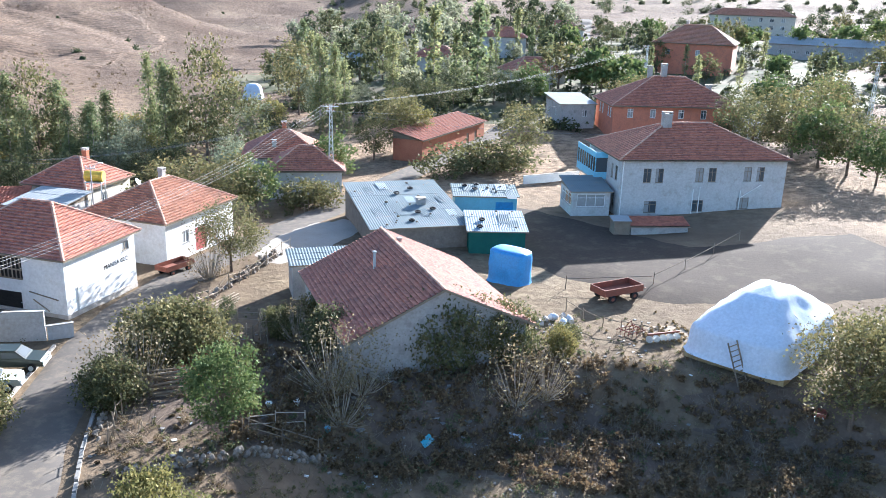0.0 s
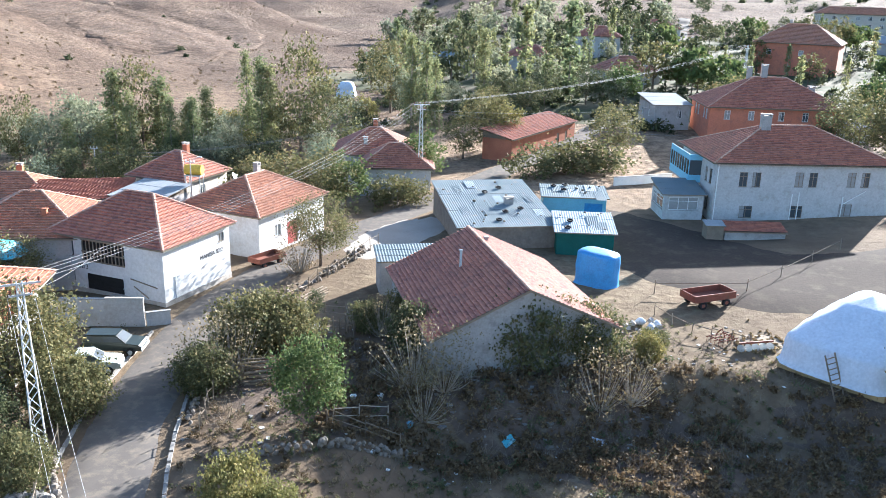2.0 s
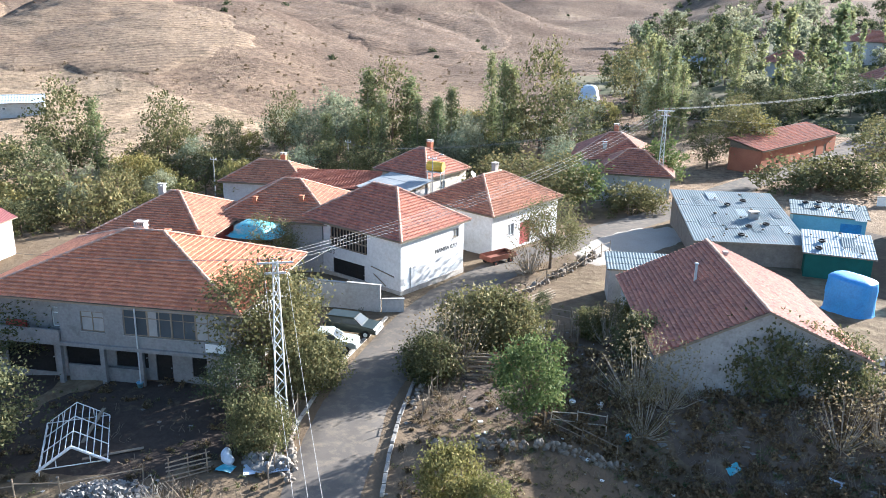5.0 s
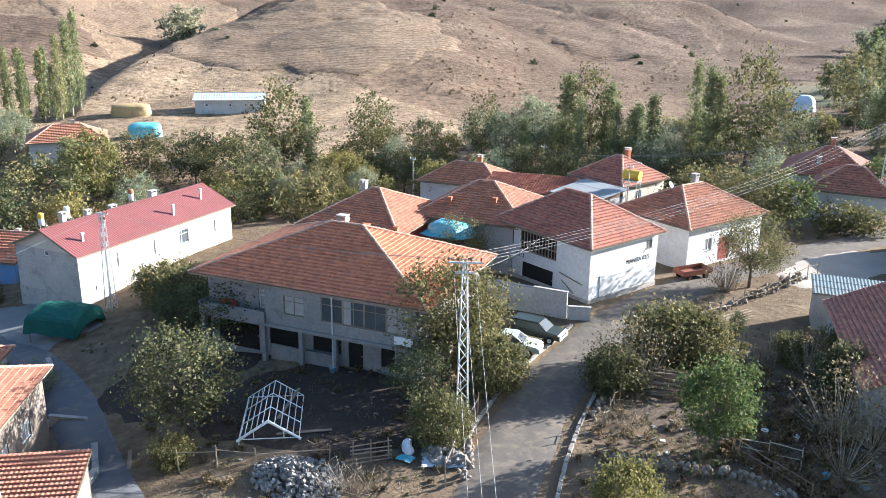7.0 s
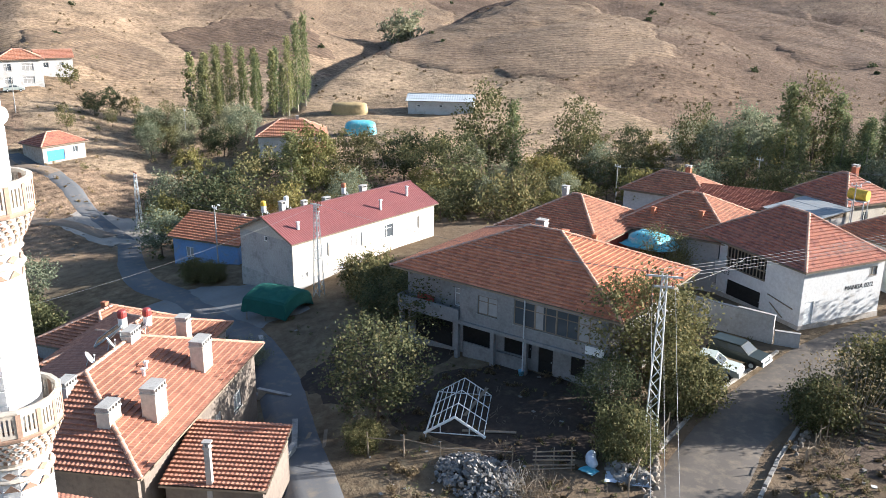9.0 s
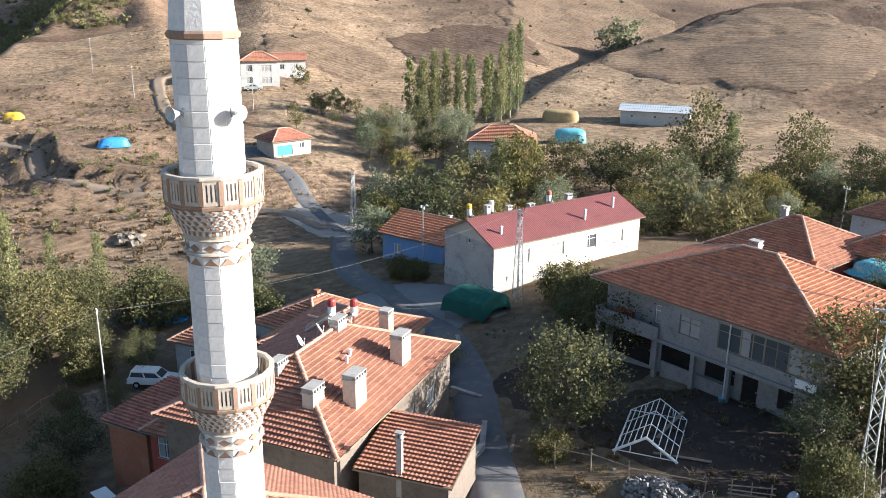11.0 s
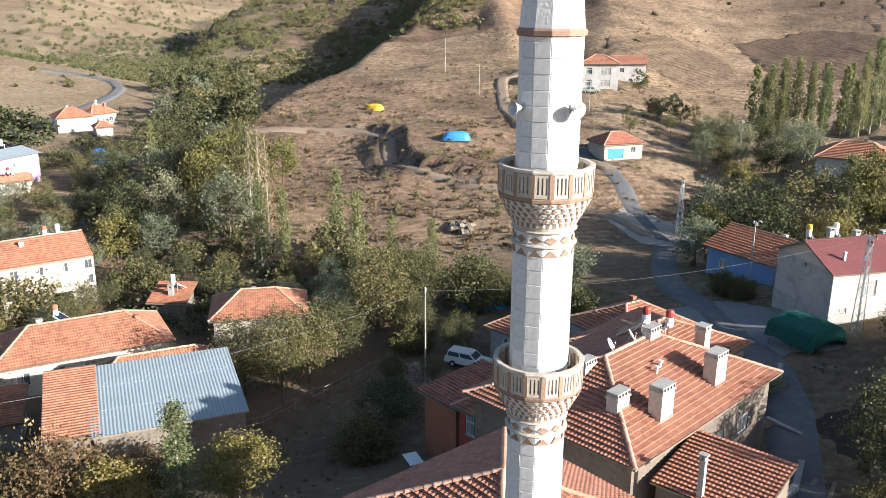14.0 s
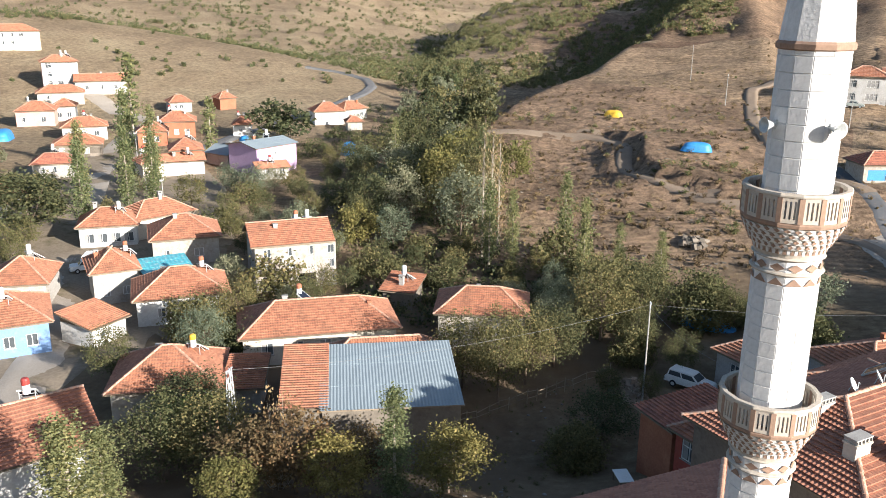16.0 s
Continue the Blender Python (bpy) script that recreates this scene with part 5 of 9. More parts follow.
house("white house with dark tile hip roof up the valley", 38.0, 335.0, 10, 15.0, 11.0, 5.0, 3.0, inset=5, cover=TILE_DARK, fine=0, wins={"front": [(3, 2, 1.4, 1.4), (7, 2, 1.4, 1.4), (11, 2, 1.4, 1.4)]})
house("tile-roofed farmhouse among trees", 18.0, 215.0, 20, 14.0, 10.0, 3.6, 3.0, inset=5, cover=TILE_DARK, fine=0)
house("tile-roofed house half hidden by poplars", -6.0, 235.0, -10, 12.0, 9.0, 3.6, 2.6, inset=4, cover=TILE_DARK, fine=0)
house("long white barn with bright sheet roof", 118.0, 285.0, -22, 34.0, 12.0, 4.5, 2.0, roof="gable", wall=PLASTER_GREY, cover=METAL_WHITE, tile_like="metal", fine=0, wins={"front": [(4 + 4.2 * i, 1.6, 1.2, 1.0) for i in range(7)]})
house("pale three-storey apartment block", 122.0, 372.0, -18, 34.0, 13.0, 9.5, 2.5, roof="hip", inset=5, wall=PLASTER_CREAM, cover=TILE, fine=0, wins={"front": [(3 + 4.4 * i, 1.2 + 3 * k, 1.6, 1.5) for i in range(7) for k in range(3)]})
house("low blue-roofed cattle shed", -33.0, 268.0, -6, 19.0, 9.0, 3.2, 1.4, roof="gable", wall=PLASTER_WHITE, cover=METAL_BLUE, tile_like="metal", fine=0)
house("long white barn with pale sheet roof and small windows", -138.0, 114.0, 44.5, 13.5, 6.0, 2.4, 1.0, roof="gable", wall=PLASTER_WHITE, cover=METAL_PALE, tile_like="metal", fine=1, wins={"front": [(2.2, 1.1, 0.7, 0.5), (6.8, 1.1, 0.7, 0.5), (11, 1.1, 0.7, 0.5)]})
house("orange hip-roofed house on the far bank", -127.5, 72.2, 60, 11.0, 8.0, 3.2, 2.0, inset=3.6, cover=TILE, fine=1, chimneys=[(1, 0, 0.5, 0.5, 0.7, CONCRETE, "none")])
house("small orange-roofed outbuilding on the far bank", -118.5, 70.0, 60, 5.0, 4.6, 2.2, 1.2, roof="gable", cover=TILE, fine=1)
house("two-storey white house with orange roof on the hill", -207.0, 49.5, 80, 9.0, 8.0, 5.8, 1.8, inset=3.6, cover=TILE, fine=0, wins={"front": [(2, 3.4, 1.6, 1.5), (6, 3.4, 2.4, 1.5), (2, 0.6, 1.6, 1.5), (6, 0.6, 2.4, 1.5)]})
house("white cottage with orange gable roof on the hill", -222.0, 61.0, 80, 8.0, 7.0, 3.2, 1.6, roof="gable", cover=TILE_LIGHT, fine=0, wins={"front": [(2, 1, 1.2, 1.2), (5.4, 1, 1.2, 1.2)]})
house("old cottage with brown hip roof and blue sheet porch", -146.5, 38.8, 105, 7.4, 5.8, 2.6, 1.5, inset=2.7, cover=TILE_DARK, wall=UNPLASTERED, fine=1, doors={"front": [(2.2, 0, 3.0, 1.7, TARP_BLUE)]}, wins={"front": [(5.6, 0.9, 0.9, 1)]})

house("lean-to with bright blue corrugated roof", -11.2, 68.2, 17, 5.0, 3.2, 2.9, 0.4, z=0, roof="shed", wall=CONCRETE, cover=METAL_BLUE, tile_like="metal", over=0.25)
house("white porch with blue lean-to roof and glazing", 15.6, 99.6, 8.8, 4.6, 5.0, 2.7, 0.8, z=0.2, roof="shed", wall=PLASTER_WHITE, cover=METAL_BLUE, tile_like="metal", over=0.3, wins={"front": [(2.3, 0.9, 3.4, 1.5)], "left": [(2.5, 0.9, 4.2, 1.4)]}, name="porch")
house("low hen house with faded tile roof", 22.4, 91.0, 6, 6.4, 2.4, 0.9, 0.5, z=0, roof="shed", wall=CONCRETE, cover=TILE_DARK, over=0.2, name="hen_house")
house("small coop of boards and sacking", 18.2, 90.0, 6, 1.8, 1.6, 1.5, 0.2, z=0, roof="shed", wall=WOOD, cover=METAL_WHITE, tile_like="metal", over=0.15, name="coop")
house("white outhouse with sheet roof behind the orange house", 50.5, 150.0, 10, 4.5, 4.0, 3.6, 0.4, z=0.6, roof="shed", cover=METAL_WHITE, tile_like="metal", fine=1, name="outhouse", wins={"front": [(1.2, 1.4, 1.0, 1.4)]})

# balcony of the grey house: slab, parapet, columns
part("balcony_parapet", Geo().box(-8.3, -3.0, -6.5, -6.36, 2.72, 3.5).box(-8.44, -8.3, -6.5, -5.45, 2.72, 3.5), BARE_GREY, grey_house)
part("balcony_slab", Geo().box(-8.44, 8.3, -6.5, -5.46, 2.48, 2.72), BARE_GREY, grey_house)
front = Geo()
wall_panel(front, (-3.0, -6.3, 0), (1, 0, 0), (0, -1, 0), 11.3, 2.72, 5.42, [(2.3, 3.55, 1.6, 1.35), (7.6, 3.5, 6.4, 1.75)])
wall_panel(front, (-3.0, -5.46, 0), (0, -1, 0), (-1, 0, 0), 0.84, 2.72, 5.42, [])
wall_panel(front, (8.3, -6.3, 0), (0, 1, 0), (1, 0, 0), 0.84, 2.72, 5.42, [])
part("veranda_wall", front, BARE_GREY, grey_house)
window_parts(grey_house, pose(-0.7, -6.3, 3.55), 1.6, 1.35, "wood", 2)
for k in range(4):
    window_parts(grey_house, pose(2.2 + 1.6 * k, -6.3, 3.5), 1.6, 1.75, "wood", (0, 1, 0, 2)[k])
for cx in (-8.2, -3.2, -0.2, 2.4, 8.1):
    part("column", Geo().box(cx - 0.15, cx + 0.15, -6.42, -6.12, -0.5, 2.48), BARE_GREY, grey_house)
part("yard_wall", Geo().box(-2.9, 2.2, -6.0, -5.85, -0.3, 1.0), BARE_GREY, grey_house, "rough unplastered half wall under the balcony")
part("downpipe", Geo().tube((2.3, -6.42, 0.0), (2.3, -6.42, 5.4), 0.05, 0.05, 8), STEEL, grey_house)
part("laundry", Geo().box(6.9, 8.2, -6.56, -6.52, 2.95, 3.5), PAINT_WHITE, grey_house, "white sheet hung over the balcony")
part("sofa", Geo().box(-7.2, -5.8, -6.2, -5.6, 2.72, 3.2).box(-7.2, -5.8, -5.75, -5.55, 3.2, 3.6), PLASTER_RED, grey_house, "red-brown sofa on the balcony")


# glazed blue veranda, pipes and plinth of the big farmhouse
part("veranda_floor", Geo().box(-11.7, -10.2, -1.2, 6.4, 3.2, 3.4), CONCRETE, farmhouse)
for z0, z1 in ((3.4, 4.3), (6.05, 6.75)):
    part("veranda_panel", Geo().box(-11.72, -11.64, -1.2, 6.4, z0, z1).box(-11.64, -10.2, -1.2, -1.12, z0, z1), PAINT_BLUE, farmhouse, "pale blue veranda panel")
part("veranda_pane", Geo().box(-11.69, -11.67, -1.2, 6.4, 4.3, 6.05).box(-11.6, -10.2, -1.17, -1.15, 4.3, 6.05), GLASS, farmhouse)
for k in range(9):
    part("mullion", Geo().box(-11.73, -11.63, -1.2 + 0.94 * k, -1.12 + 0.94 * k, 4.3, 6.05), PAINT_BLUE, farmhouse)
for x, z0, z1 in ((-1.2, 0.2, 3.4), (-0.4, 0.2, 3.6), (4.7, 0.3, 3.2), (-10.0, 0.0, 6.8)):
    part("pipe", Geo().tube((x, -6.38, z0), (x, -6.38, z1), 0.06, 0.06, 8), PAINT_WHITE, farmhouse)
part("pipe", Geo().tube((-0.4, -6.4, 0.25), (4.7, -6.4, 0.35), 0.07, 0.07, 8), PAINT_WHITE, farmhouse)
part("pipe", Geo().tube((4.7, -6.4, 2.3), (7.2, -6.4, 3.9), 0.05, 0.05, 8), PAINT_WHITE, farmhouse)
part("plinth", Geo().box(-10.24, 10.24, -6.34, -6.2, -0.4, 0.3), CONCRETE, farmhouse)


def roof_clutter(home, L, W, h, rise, sheets, stones, seed, mats):
    """Loose corrugated sheets, stones and old tyres lying on a lean-to roof."""
    rng = random.Random(seed)
    tilt = math.degrees(math.atan2(rise, W))
    for k in range(sheets):
        w, d = rng.uniform(0.8, 1.3), rng.uniform(1.8, 3.4)
        x, y = rng.uniform(-0.42, 0.42) * L, rng.uniform(-0.42, 0.42) * W
        g, n = Geo(), 12
        for i in range(n + 1):
            u = -w / 2 + w * i / n
            zz = 0.03 if i % 2 else 0.0
            g.v += [(u, -d / 2, zz), (u, d / 2, zz + rng.uniform(0, 0.01))]
        g.f = [(2 * i, 2 * i + 2, 2 * i + 3, 2 * i + 1) for i in range(n)]
        ob = part("loose_sheet", g, rng.choice(mats), home)
        ob.matrix_local = pose(x, y, h + 0.09 + rise * (y + W / 2) / W + 0.008 * (k % 6), tilt, rng.uniform(-0.3, 0.3), rng.uniform(-3, 3))
    for k in range(stones):
        x, y = rng.uniform(-0.46, 0.46) * L, rng.uniform(-0.46, 0.46) * W
        z = h + 0.15 + rise * (y + W / 2) / W
        if k % 5 == 0:
            g, n, m = Geo(), 14, 6
            for i in range(n):
                for j in range(m):
                    a, b = math.tau * i / n, math.tau * j / m
                    r = 0.26 + 0.09 * math.cos(b)
                    g.v.append((r * math.cos(a), r * math.sin(a), 0.09 * math.sin(b)))
            g.f = [(i * m + j, (i + 1) % n * m + j, (i + 1) % n * m + (j + 1) % m, i * m + (j + 1) % m) for i in range(n) for j in range(m)]
            ob = part("tyre", g, BLACK, home, "worn black tyre")
            ob.matrix_local = pose(x, y, z + 0.09, tilt, 0, 0)
        else:
            s = rng.uniform(0.09, 0.2)
            ob = part("stone", Geo().lathe([(s * 0.7, 0), (s, s * 0.4), (s * 0.8, s * 0.9), (s * 0.3, s * 1.1)], 7), STONE, home)
            ob.matrix_local = pose(x, y, z, tilt, rng.uniform(-8, 8), rng.uniform(0, 360))


roof_clutter(big_shed, 10.2, 15.0, 2.2, 1.3, 13, 22, 5, (METAL_BLUE, METAL_GREY, METAL_BLUE))
roof_clutter(blue_shed, 7.0, 4.6, 2.8, 0.3, 5, 12, 6, (METAL_BLUE, METAL_GREY))
roof_clutter(green_shed, 5.6, 5.2, 2.2, 0.7, 4, 8, 7, (METAL_GREY, METAL_BLUE))


def lettering(words, m, size, parent_m, label):
    """Painted words on a wall, as flat letters."""
    cu = bpy.data.curves.new("lettering", "FONT")
    cu.body, cu.size, cu.extrude = words, size, 0.004
    tmp = bpy.data.objects.new("lettering", cu)
    scene.collection.objects.link(tmp)
    bpy.context.view_layer.update()
    me = bpy.data.meshes.new_from_object(tmp.evaluated_get(bpy.context.evaluated_depsgraph_get()))
    bpy.data.objects.remove(tmp)
    me.materials.clear()
    me.materials.append(DARK)
    ob = new("lettering", me)
    ob.matrix_world = parent_m @ m
    return tagged(ob, label, "lettering")


lettering("MANISA 02/2", pose(5.615, 0.2, 2.6, 90, 0, 90), 0.55, cream_house.matrix_world, "dark hand-painted letters on the white house wall")
lettering("02/3", pose(-3.1, -4.32, 2.05, 90, 0, 0), 0.6, cream_house.matrix_world, "reddish hand-painted numerals on the white house wall")

# ---- the lower village in the valley ----
def row_house(label, x0, y0, x1, y1, deep, h, rise, **kw):
    """A house whose front runs from one plan point to another."""
    ang = math.degrees(math.atan2(y1 - y0, x1 - x0))
    L = math.hypot(x1 - x0, y1 - y0)
    nx, ny = -(y1 - y0) / L, (x1 - x0) / L
    if "chimneys" not in kw:
        kw["chimneys"] = [(random.uniform(-0.25, 0.25) * L, random.uniform(-0.2, 0.3) * deep, 0.5, 0.45, random.uniform(0.6, 1.1), random.choice((CONCRETE, BRICK, PLASTER_WHITE)), "flat")]
    if "heaters" not in kw and random.random() < 0.4:
        kw["heaters"] = [(random.uniform(-0.2, 0.2) * L, random.uniform(0.0, 0.25) * deep, 150, random.choice((PAINT_WHITE, PAINT_RED)))]
    if "wins" not in kw and L > 5:
        kw["wins"] = {"front": [(L * k, 1.0, 1.0, 1.2) for k in (0.22, 0.5, 0.78)]}
    kw.setdefault("wall", PLASTER_DUSTY)
    return house(label, (x0 + x1) / 2 + nx * deep / 2, (y0 + y1) / 2 + ny * deep / 2, ang, L, deep, h, rise, group="houses of the lower village", **kw)


w3 = [(1.6, 1.0, 1.1, 1.3), (4.0, 1.0, 1.1, 1.3), (6.4, 1.0, 1.1, 1.3)]
# DARK front doors are panels coloured as the shade of ground-floor openings
row_house("three-storey unplastered pale house with orange gable roof", -86.6, -41.5, -91.4, -34.0, 7.0, 5.7, 1.7, z=-8.5, roof="gable", cover=TILE, wall=UNPLASTERED, over=0.5,
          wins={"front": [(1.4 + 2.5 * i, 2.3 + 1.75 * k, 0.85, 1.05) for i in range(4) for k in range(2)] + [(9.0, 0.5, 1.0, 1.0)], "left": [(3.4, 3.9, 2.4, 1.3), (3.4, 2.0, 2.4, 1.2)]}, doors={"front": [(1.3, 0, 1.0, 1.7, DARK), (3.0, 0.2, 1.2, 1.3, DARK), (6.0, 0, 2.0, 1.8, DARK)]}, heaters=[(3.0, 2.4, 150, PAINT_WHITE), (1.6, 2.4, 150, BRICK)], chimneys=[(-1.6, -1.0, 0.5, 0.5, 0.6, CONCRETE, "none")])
row_house("white house with broad orange tile hip roof", -73.2, -48.6, -78.0, -40.9, 7.0, 3.2, 2.0, z=-8.5, cover=TILE, wall=LIMEWASH, inset=3.6, wins={"front": [(2.4, 1.0, 0.8, 1.0), (7.0, 1.4, 0.8, 0.9)]}, chimneys=[(-1.6, 1.4, 0.5, 0.5, 0.6, CONCRETE, "none")], heaters=[(2.6, 0.6, 150, BRICK)])
row_house("low tile-roofed wing of the white house", -67.2, -49.7, -71.1, -48.6, 4.6, 2.2, 0.9, z=-8.5, roof="shed", cover=TILE, wall=LIMEWASH, wins={"front": [(1.2, 0.8, 0.7, 0.8)]}, chimneys=[], heaters=[])
row_house("tile-roofed house of two storeys above the street", -77.8, -56.7, -80.8, -53.1, 6.0, 4.0, 1.8, z=-8.5, inset=2.6, cover=TILE, wins={"front": [(1.3, 1.0, 0.8, 1.0), (3.4, 1.0, 0.8, 1.0)]}, chimneys=[(-1.5, 0.6, 0.45, 0.4, 0.7, BRICK, "flat")], heaters=[(1.9, 0.9, 150, BRICK)])
row_house("white house with hip roof and yellow-topped solar heater", -54.5, -39.4, -57.6, -31.7, 7.2, 2.9, 2.1, z=-8.5, cover=TILE, inset=3.7, wins={"front": [(6.3, 1.0, 1.2, 1.1)]}, heaters=[(2.2, 0.6, 160, YELLOW)], chimneys=[(-0.9, 1.2, 0.5, 0.4, 0.5, CONCRETE, "none")])
row_house("tile-roofed annex beside the hip-roofed house", -58.1, -31.1, -58.9, -28.5, 4.6, 2.3, 0.9, z=-8.4, roof="shed", cover=TILE, chimneys=[], heaters=[])
row_house("house with tile hip roof and solar panel by the street", -61.5, -59.0, -66.0, -53.5, 8.0, 3.4, 2.0, z=-8.6, inset=3.5, cover=TILE, heaters=[(0, -1.5, 160, PAINT_WHITE)], side_walls=(("front",), PLASTER_BLUE))
row_house("white house with orange hip roof", -73.6, -67.0, -76.2, -61.5, 7.0, 3.1, 2.0, cover=TILE, inset=3.0, wins={"front": w3[:2]}, heaters=[(1, 1, 150, PAINT_WHITE)])
row_house("white house with orange roofs and glazed front", -97.3, -72.2, -100.8, -65.7, 6.4, 3.2, 1.7, wall=LIMEWASH, cover=TILE, inset=2.6, fine=1, wins={"front": [(1.2 + 1.7 * i, 0.8, 1.3, 1.3) for i in range(4)]}, heaters=[(1.6, -1.2, 170, PAINT_WHITE)])
row_house("house with wide orange hip roof and ribbed tiles", -91.9, -57.9, -96.2, -51.0, 7.6, 3.6, 2.1, wall=UNPLASTERED, cover=TILE, inset=3.6, fine=1, wins={"front": [(1.6, 1.0, 0.9, 1.1), (5.6, 1.0, 1.2, 1.1)]}, chimneys=[(-1, -0.6, 0.5, 0.5, 0.7, CONCRETE, "none")])
row_house("long pale house with orange tile roof", -102.6, -66.8, -110.1, -62.0, 6.0, 3.2, 1.7, wall=PLASTER_CREAM, cover=TILE, inset=2.8, fine=1)
row_house("white house with orange roof and blue side", -106.2, -94.2, -111.8, -91.7, 6.0, 3.5, 1.8, cover=TILE, inset=2.6, fine=1, wall=LIMEWASH, side_walls=(("right",), PLASTER_BLUE), wins={"front": w3[:2]}, heaters=[(-1, -0.6, 150, PAINT_WHITE)])
row_house("small brown-roofed house under the trees", -134.1, -107.7, -137.9, -101.5, 5.5, 2.8, 1.4, cover=TILE_DARK, inset=2.0, fine=1, side_walls=(("right",), PLASTER_BLUE))
row_house("lilac two-storey house with flat grey roof and solar panels", -148.1, -69.4, -157.0, -65.0, 8.5, 5.2, 0.8, z=-8.5, roof="gable", cover=METAL_GREY, tile_like="metal", wall=PLASTER_LILAC, fine=0, wins={"front": [(4.4, 3.4, 0.8, 0.8), (4.4, 1.2, 0.8, 0.8)]}, heaters=[(1, 0, 150, PAINT_WHITE)])
row_house("small orange-roofed annex of the lilac house", -143.8, -67.1, -147.1, -62.6, 3.2, 2.0, 0.8, roof="shed", cover=TILE, fine=1)
row_house("white house with orange hip roof by the bend", -212.2, -82.2, -216.4, -75.5, 7.0, 3.4, 1.9, cover=TILE, wall=LIMEWASH, inset=3.0, fine=1, wins={"front": w3})
row_house("orange-roofed house behind the bend", -222.1, -77.4, -227.9, -72.9, 6.0, 3.2, 1.8, cover=TILE, inset=2.6, fine=1)
row_house("little white hut with orange roof", -206.1, -71.0, -207.9, -67.7, 3.6, 2.2, 1.0, cover=TILE, inset=1.4, fine=1)
row_house("white house with orange hip roof", -186.5, -93.1, -187.9, -89.3, 5.0, 3.2, 1.6, cover=TILE, wall=LIMEWASH, inset=1.8, fine=1, wins={"front": [(1.8, 1.2, 0.8, 1.0)]})
row_house("brick house with orange hip roof", -182.0, -110.0, -186.0, -102.7, 7.5, 4.2, 1.9, wall=BRICK, cover=TILE, inset=3.2, fine=1, wins={"front": w3})
row_house("brick house with low orange roof", -170.6, -108.6, -173.7, -103.1, 6.5, 3.4, 1.8, wall=BRICK, cover=TILE, inset=2.8, fine=1, wins={"front": w3[:2]}, heaters=[(1.6, 0.6, 150, PAINT_WHITE)])
row_house("brick and white house with orange hip roof", -147.3, -86.9, -150.3, -82.0, 6.5, 4.2, 1.8, wall=BRICK, cover=TILE, inset=2.8, fine=1, wins={"front": w3[:2]}, heaters=[(1, 0.5, 150, PAINT_WHITE)])
row_house("low white wing with orange lean-to roof", -143.2, -86.3, -147.3, -80.0, 3.8, 2.6, 1.0, roof="shed", wall=LIMEWASH, cover=TILE, fine=1, wins={"front": [(4.6, 0.8, 0.8, 0.9)]})
row_house("orange-roofed house half hidden by poplars", -140.2, -88.8, -143.1, -86.3, 5.0, 2.8, 1.4, wall=PLASTER_CREAM, cover=TILE, inset=1.8, fine=1)
row_house("grey barn with pale sheet gable roof", -157.2, -84.7, -155.1, -79.0, 5.5, 2.4, 1.2, roof="gable", wall=PLASTER_GREY, cover=METAL_GREY, tile_like="metal", fine=1, wins={})
row_house("stone house with orange hip roof", -153.0, -117.2, -157.9, -109.3, 7.0, 2.9, 1.7, wall=STONE, cover=TILE, inset=3.0, fine=1, wins={"front": w3})
row_house("white house with orange hip roof and veranda", -172.5, -129.2, -178.2, -121.3, 7.5, 3.1, 1.8, cover=TILE, wall=LIMEWASH, inset=3.2, fine=1, wins={"front": [(1.4, 0.6, 2.0, 1.4), (4.2, 0.6, 2.0, 1.4), (7.4, 0.9, 1.1, 1.2)]})
row_house("pink house with orange hip roof", -186.2, -152.4, -190.8, -144.6, 7.5, 3.9, 1.9, wall=PLASTER_PINK, cover=TILE, inset=3.2, fine=1, wins={"front": w3})
row_house("white house with orange roof beside the pink one", -197.8, -150.3, -200.5, -145.6, 6.5, 3.9, 1.7, wall=LIMEWASH, cover=TILE, inset=2.6, fine=1, wins={"front": w3[:2]})
row_house("orange-roofed house on the slope", -212.7, -166.1, -220.1, -156.2, 7.5, 2.9, 1.8, cover=TILE, inset=3.2, fine=1)
row_house("three-storey white house with red balconies", -224.3, -172.4, -230.6, -164.7, 8.5, 7.8, 1.8, cover=TILE, wall=LIMEWASH, inset=3.6, fine=1, side_walls=(("left",), PLASTER_PINK), wins={"front": [(1.8 + 3.0 * i, 0.9 + 2.6 * k, 1.6, 1.4) for i in range(3) for k in range(3)]}, heaters=[(1, -1, 150, PAINT_WHITE), (2.4, -1, 150, PAINT_WHITE)])
row_house("long house with orange roof and blue tarpaulin", -226.4, -163.3, -234.4, -151.1, 8.0, 3.4, 1.8, roof="gable", cover=TILE, fine=1)
row_house("cream two-storey house with orange hip roof", -253.1, -214.8, -264.7, -202.6, 10.0, 5.4, 2.2, wall=PLASTER_CREAM, cover=TILE, inset=4.6, fine=1, wins={"front": [(2 + 3.0 * i, 0.9 + 2.6 * k, 1.3, 1.3) for i in range(4) for k in range(2)]})
row_house("orange-roofed house behind the walnut trees", -221.6, -129.6, -225.6, -125.1, 6.0, 2.9, 1.6, cover=TILE, inset=2.2, fine=1)
row_house("brick house with orange roof below the bare slope", -229.2, -118.0, -232.7, -114.7, 6.0, 3.2, 1.6, wall=BRICK, cover=TILE, inset=2.0, fine=1)
row_house("small orange-roofed outhouse by the creek", -85.7, -25.9, -85.4, -22.5, 3.6, 2.0, 1.0, roof="shed", cover=TILE, wall=STONE)
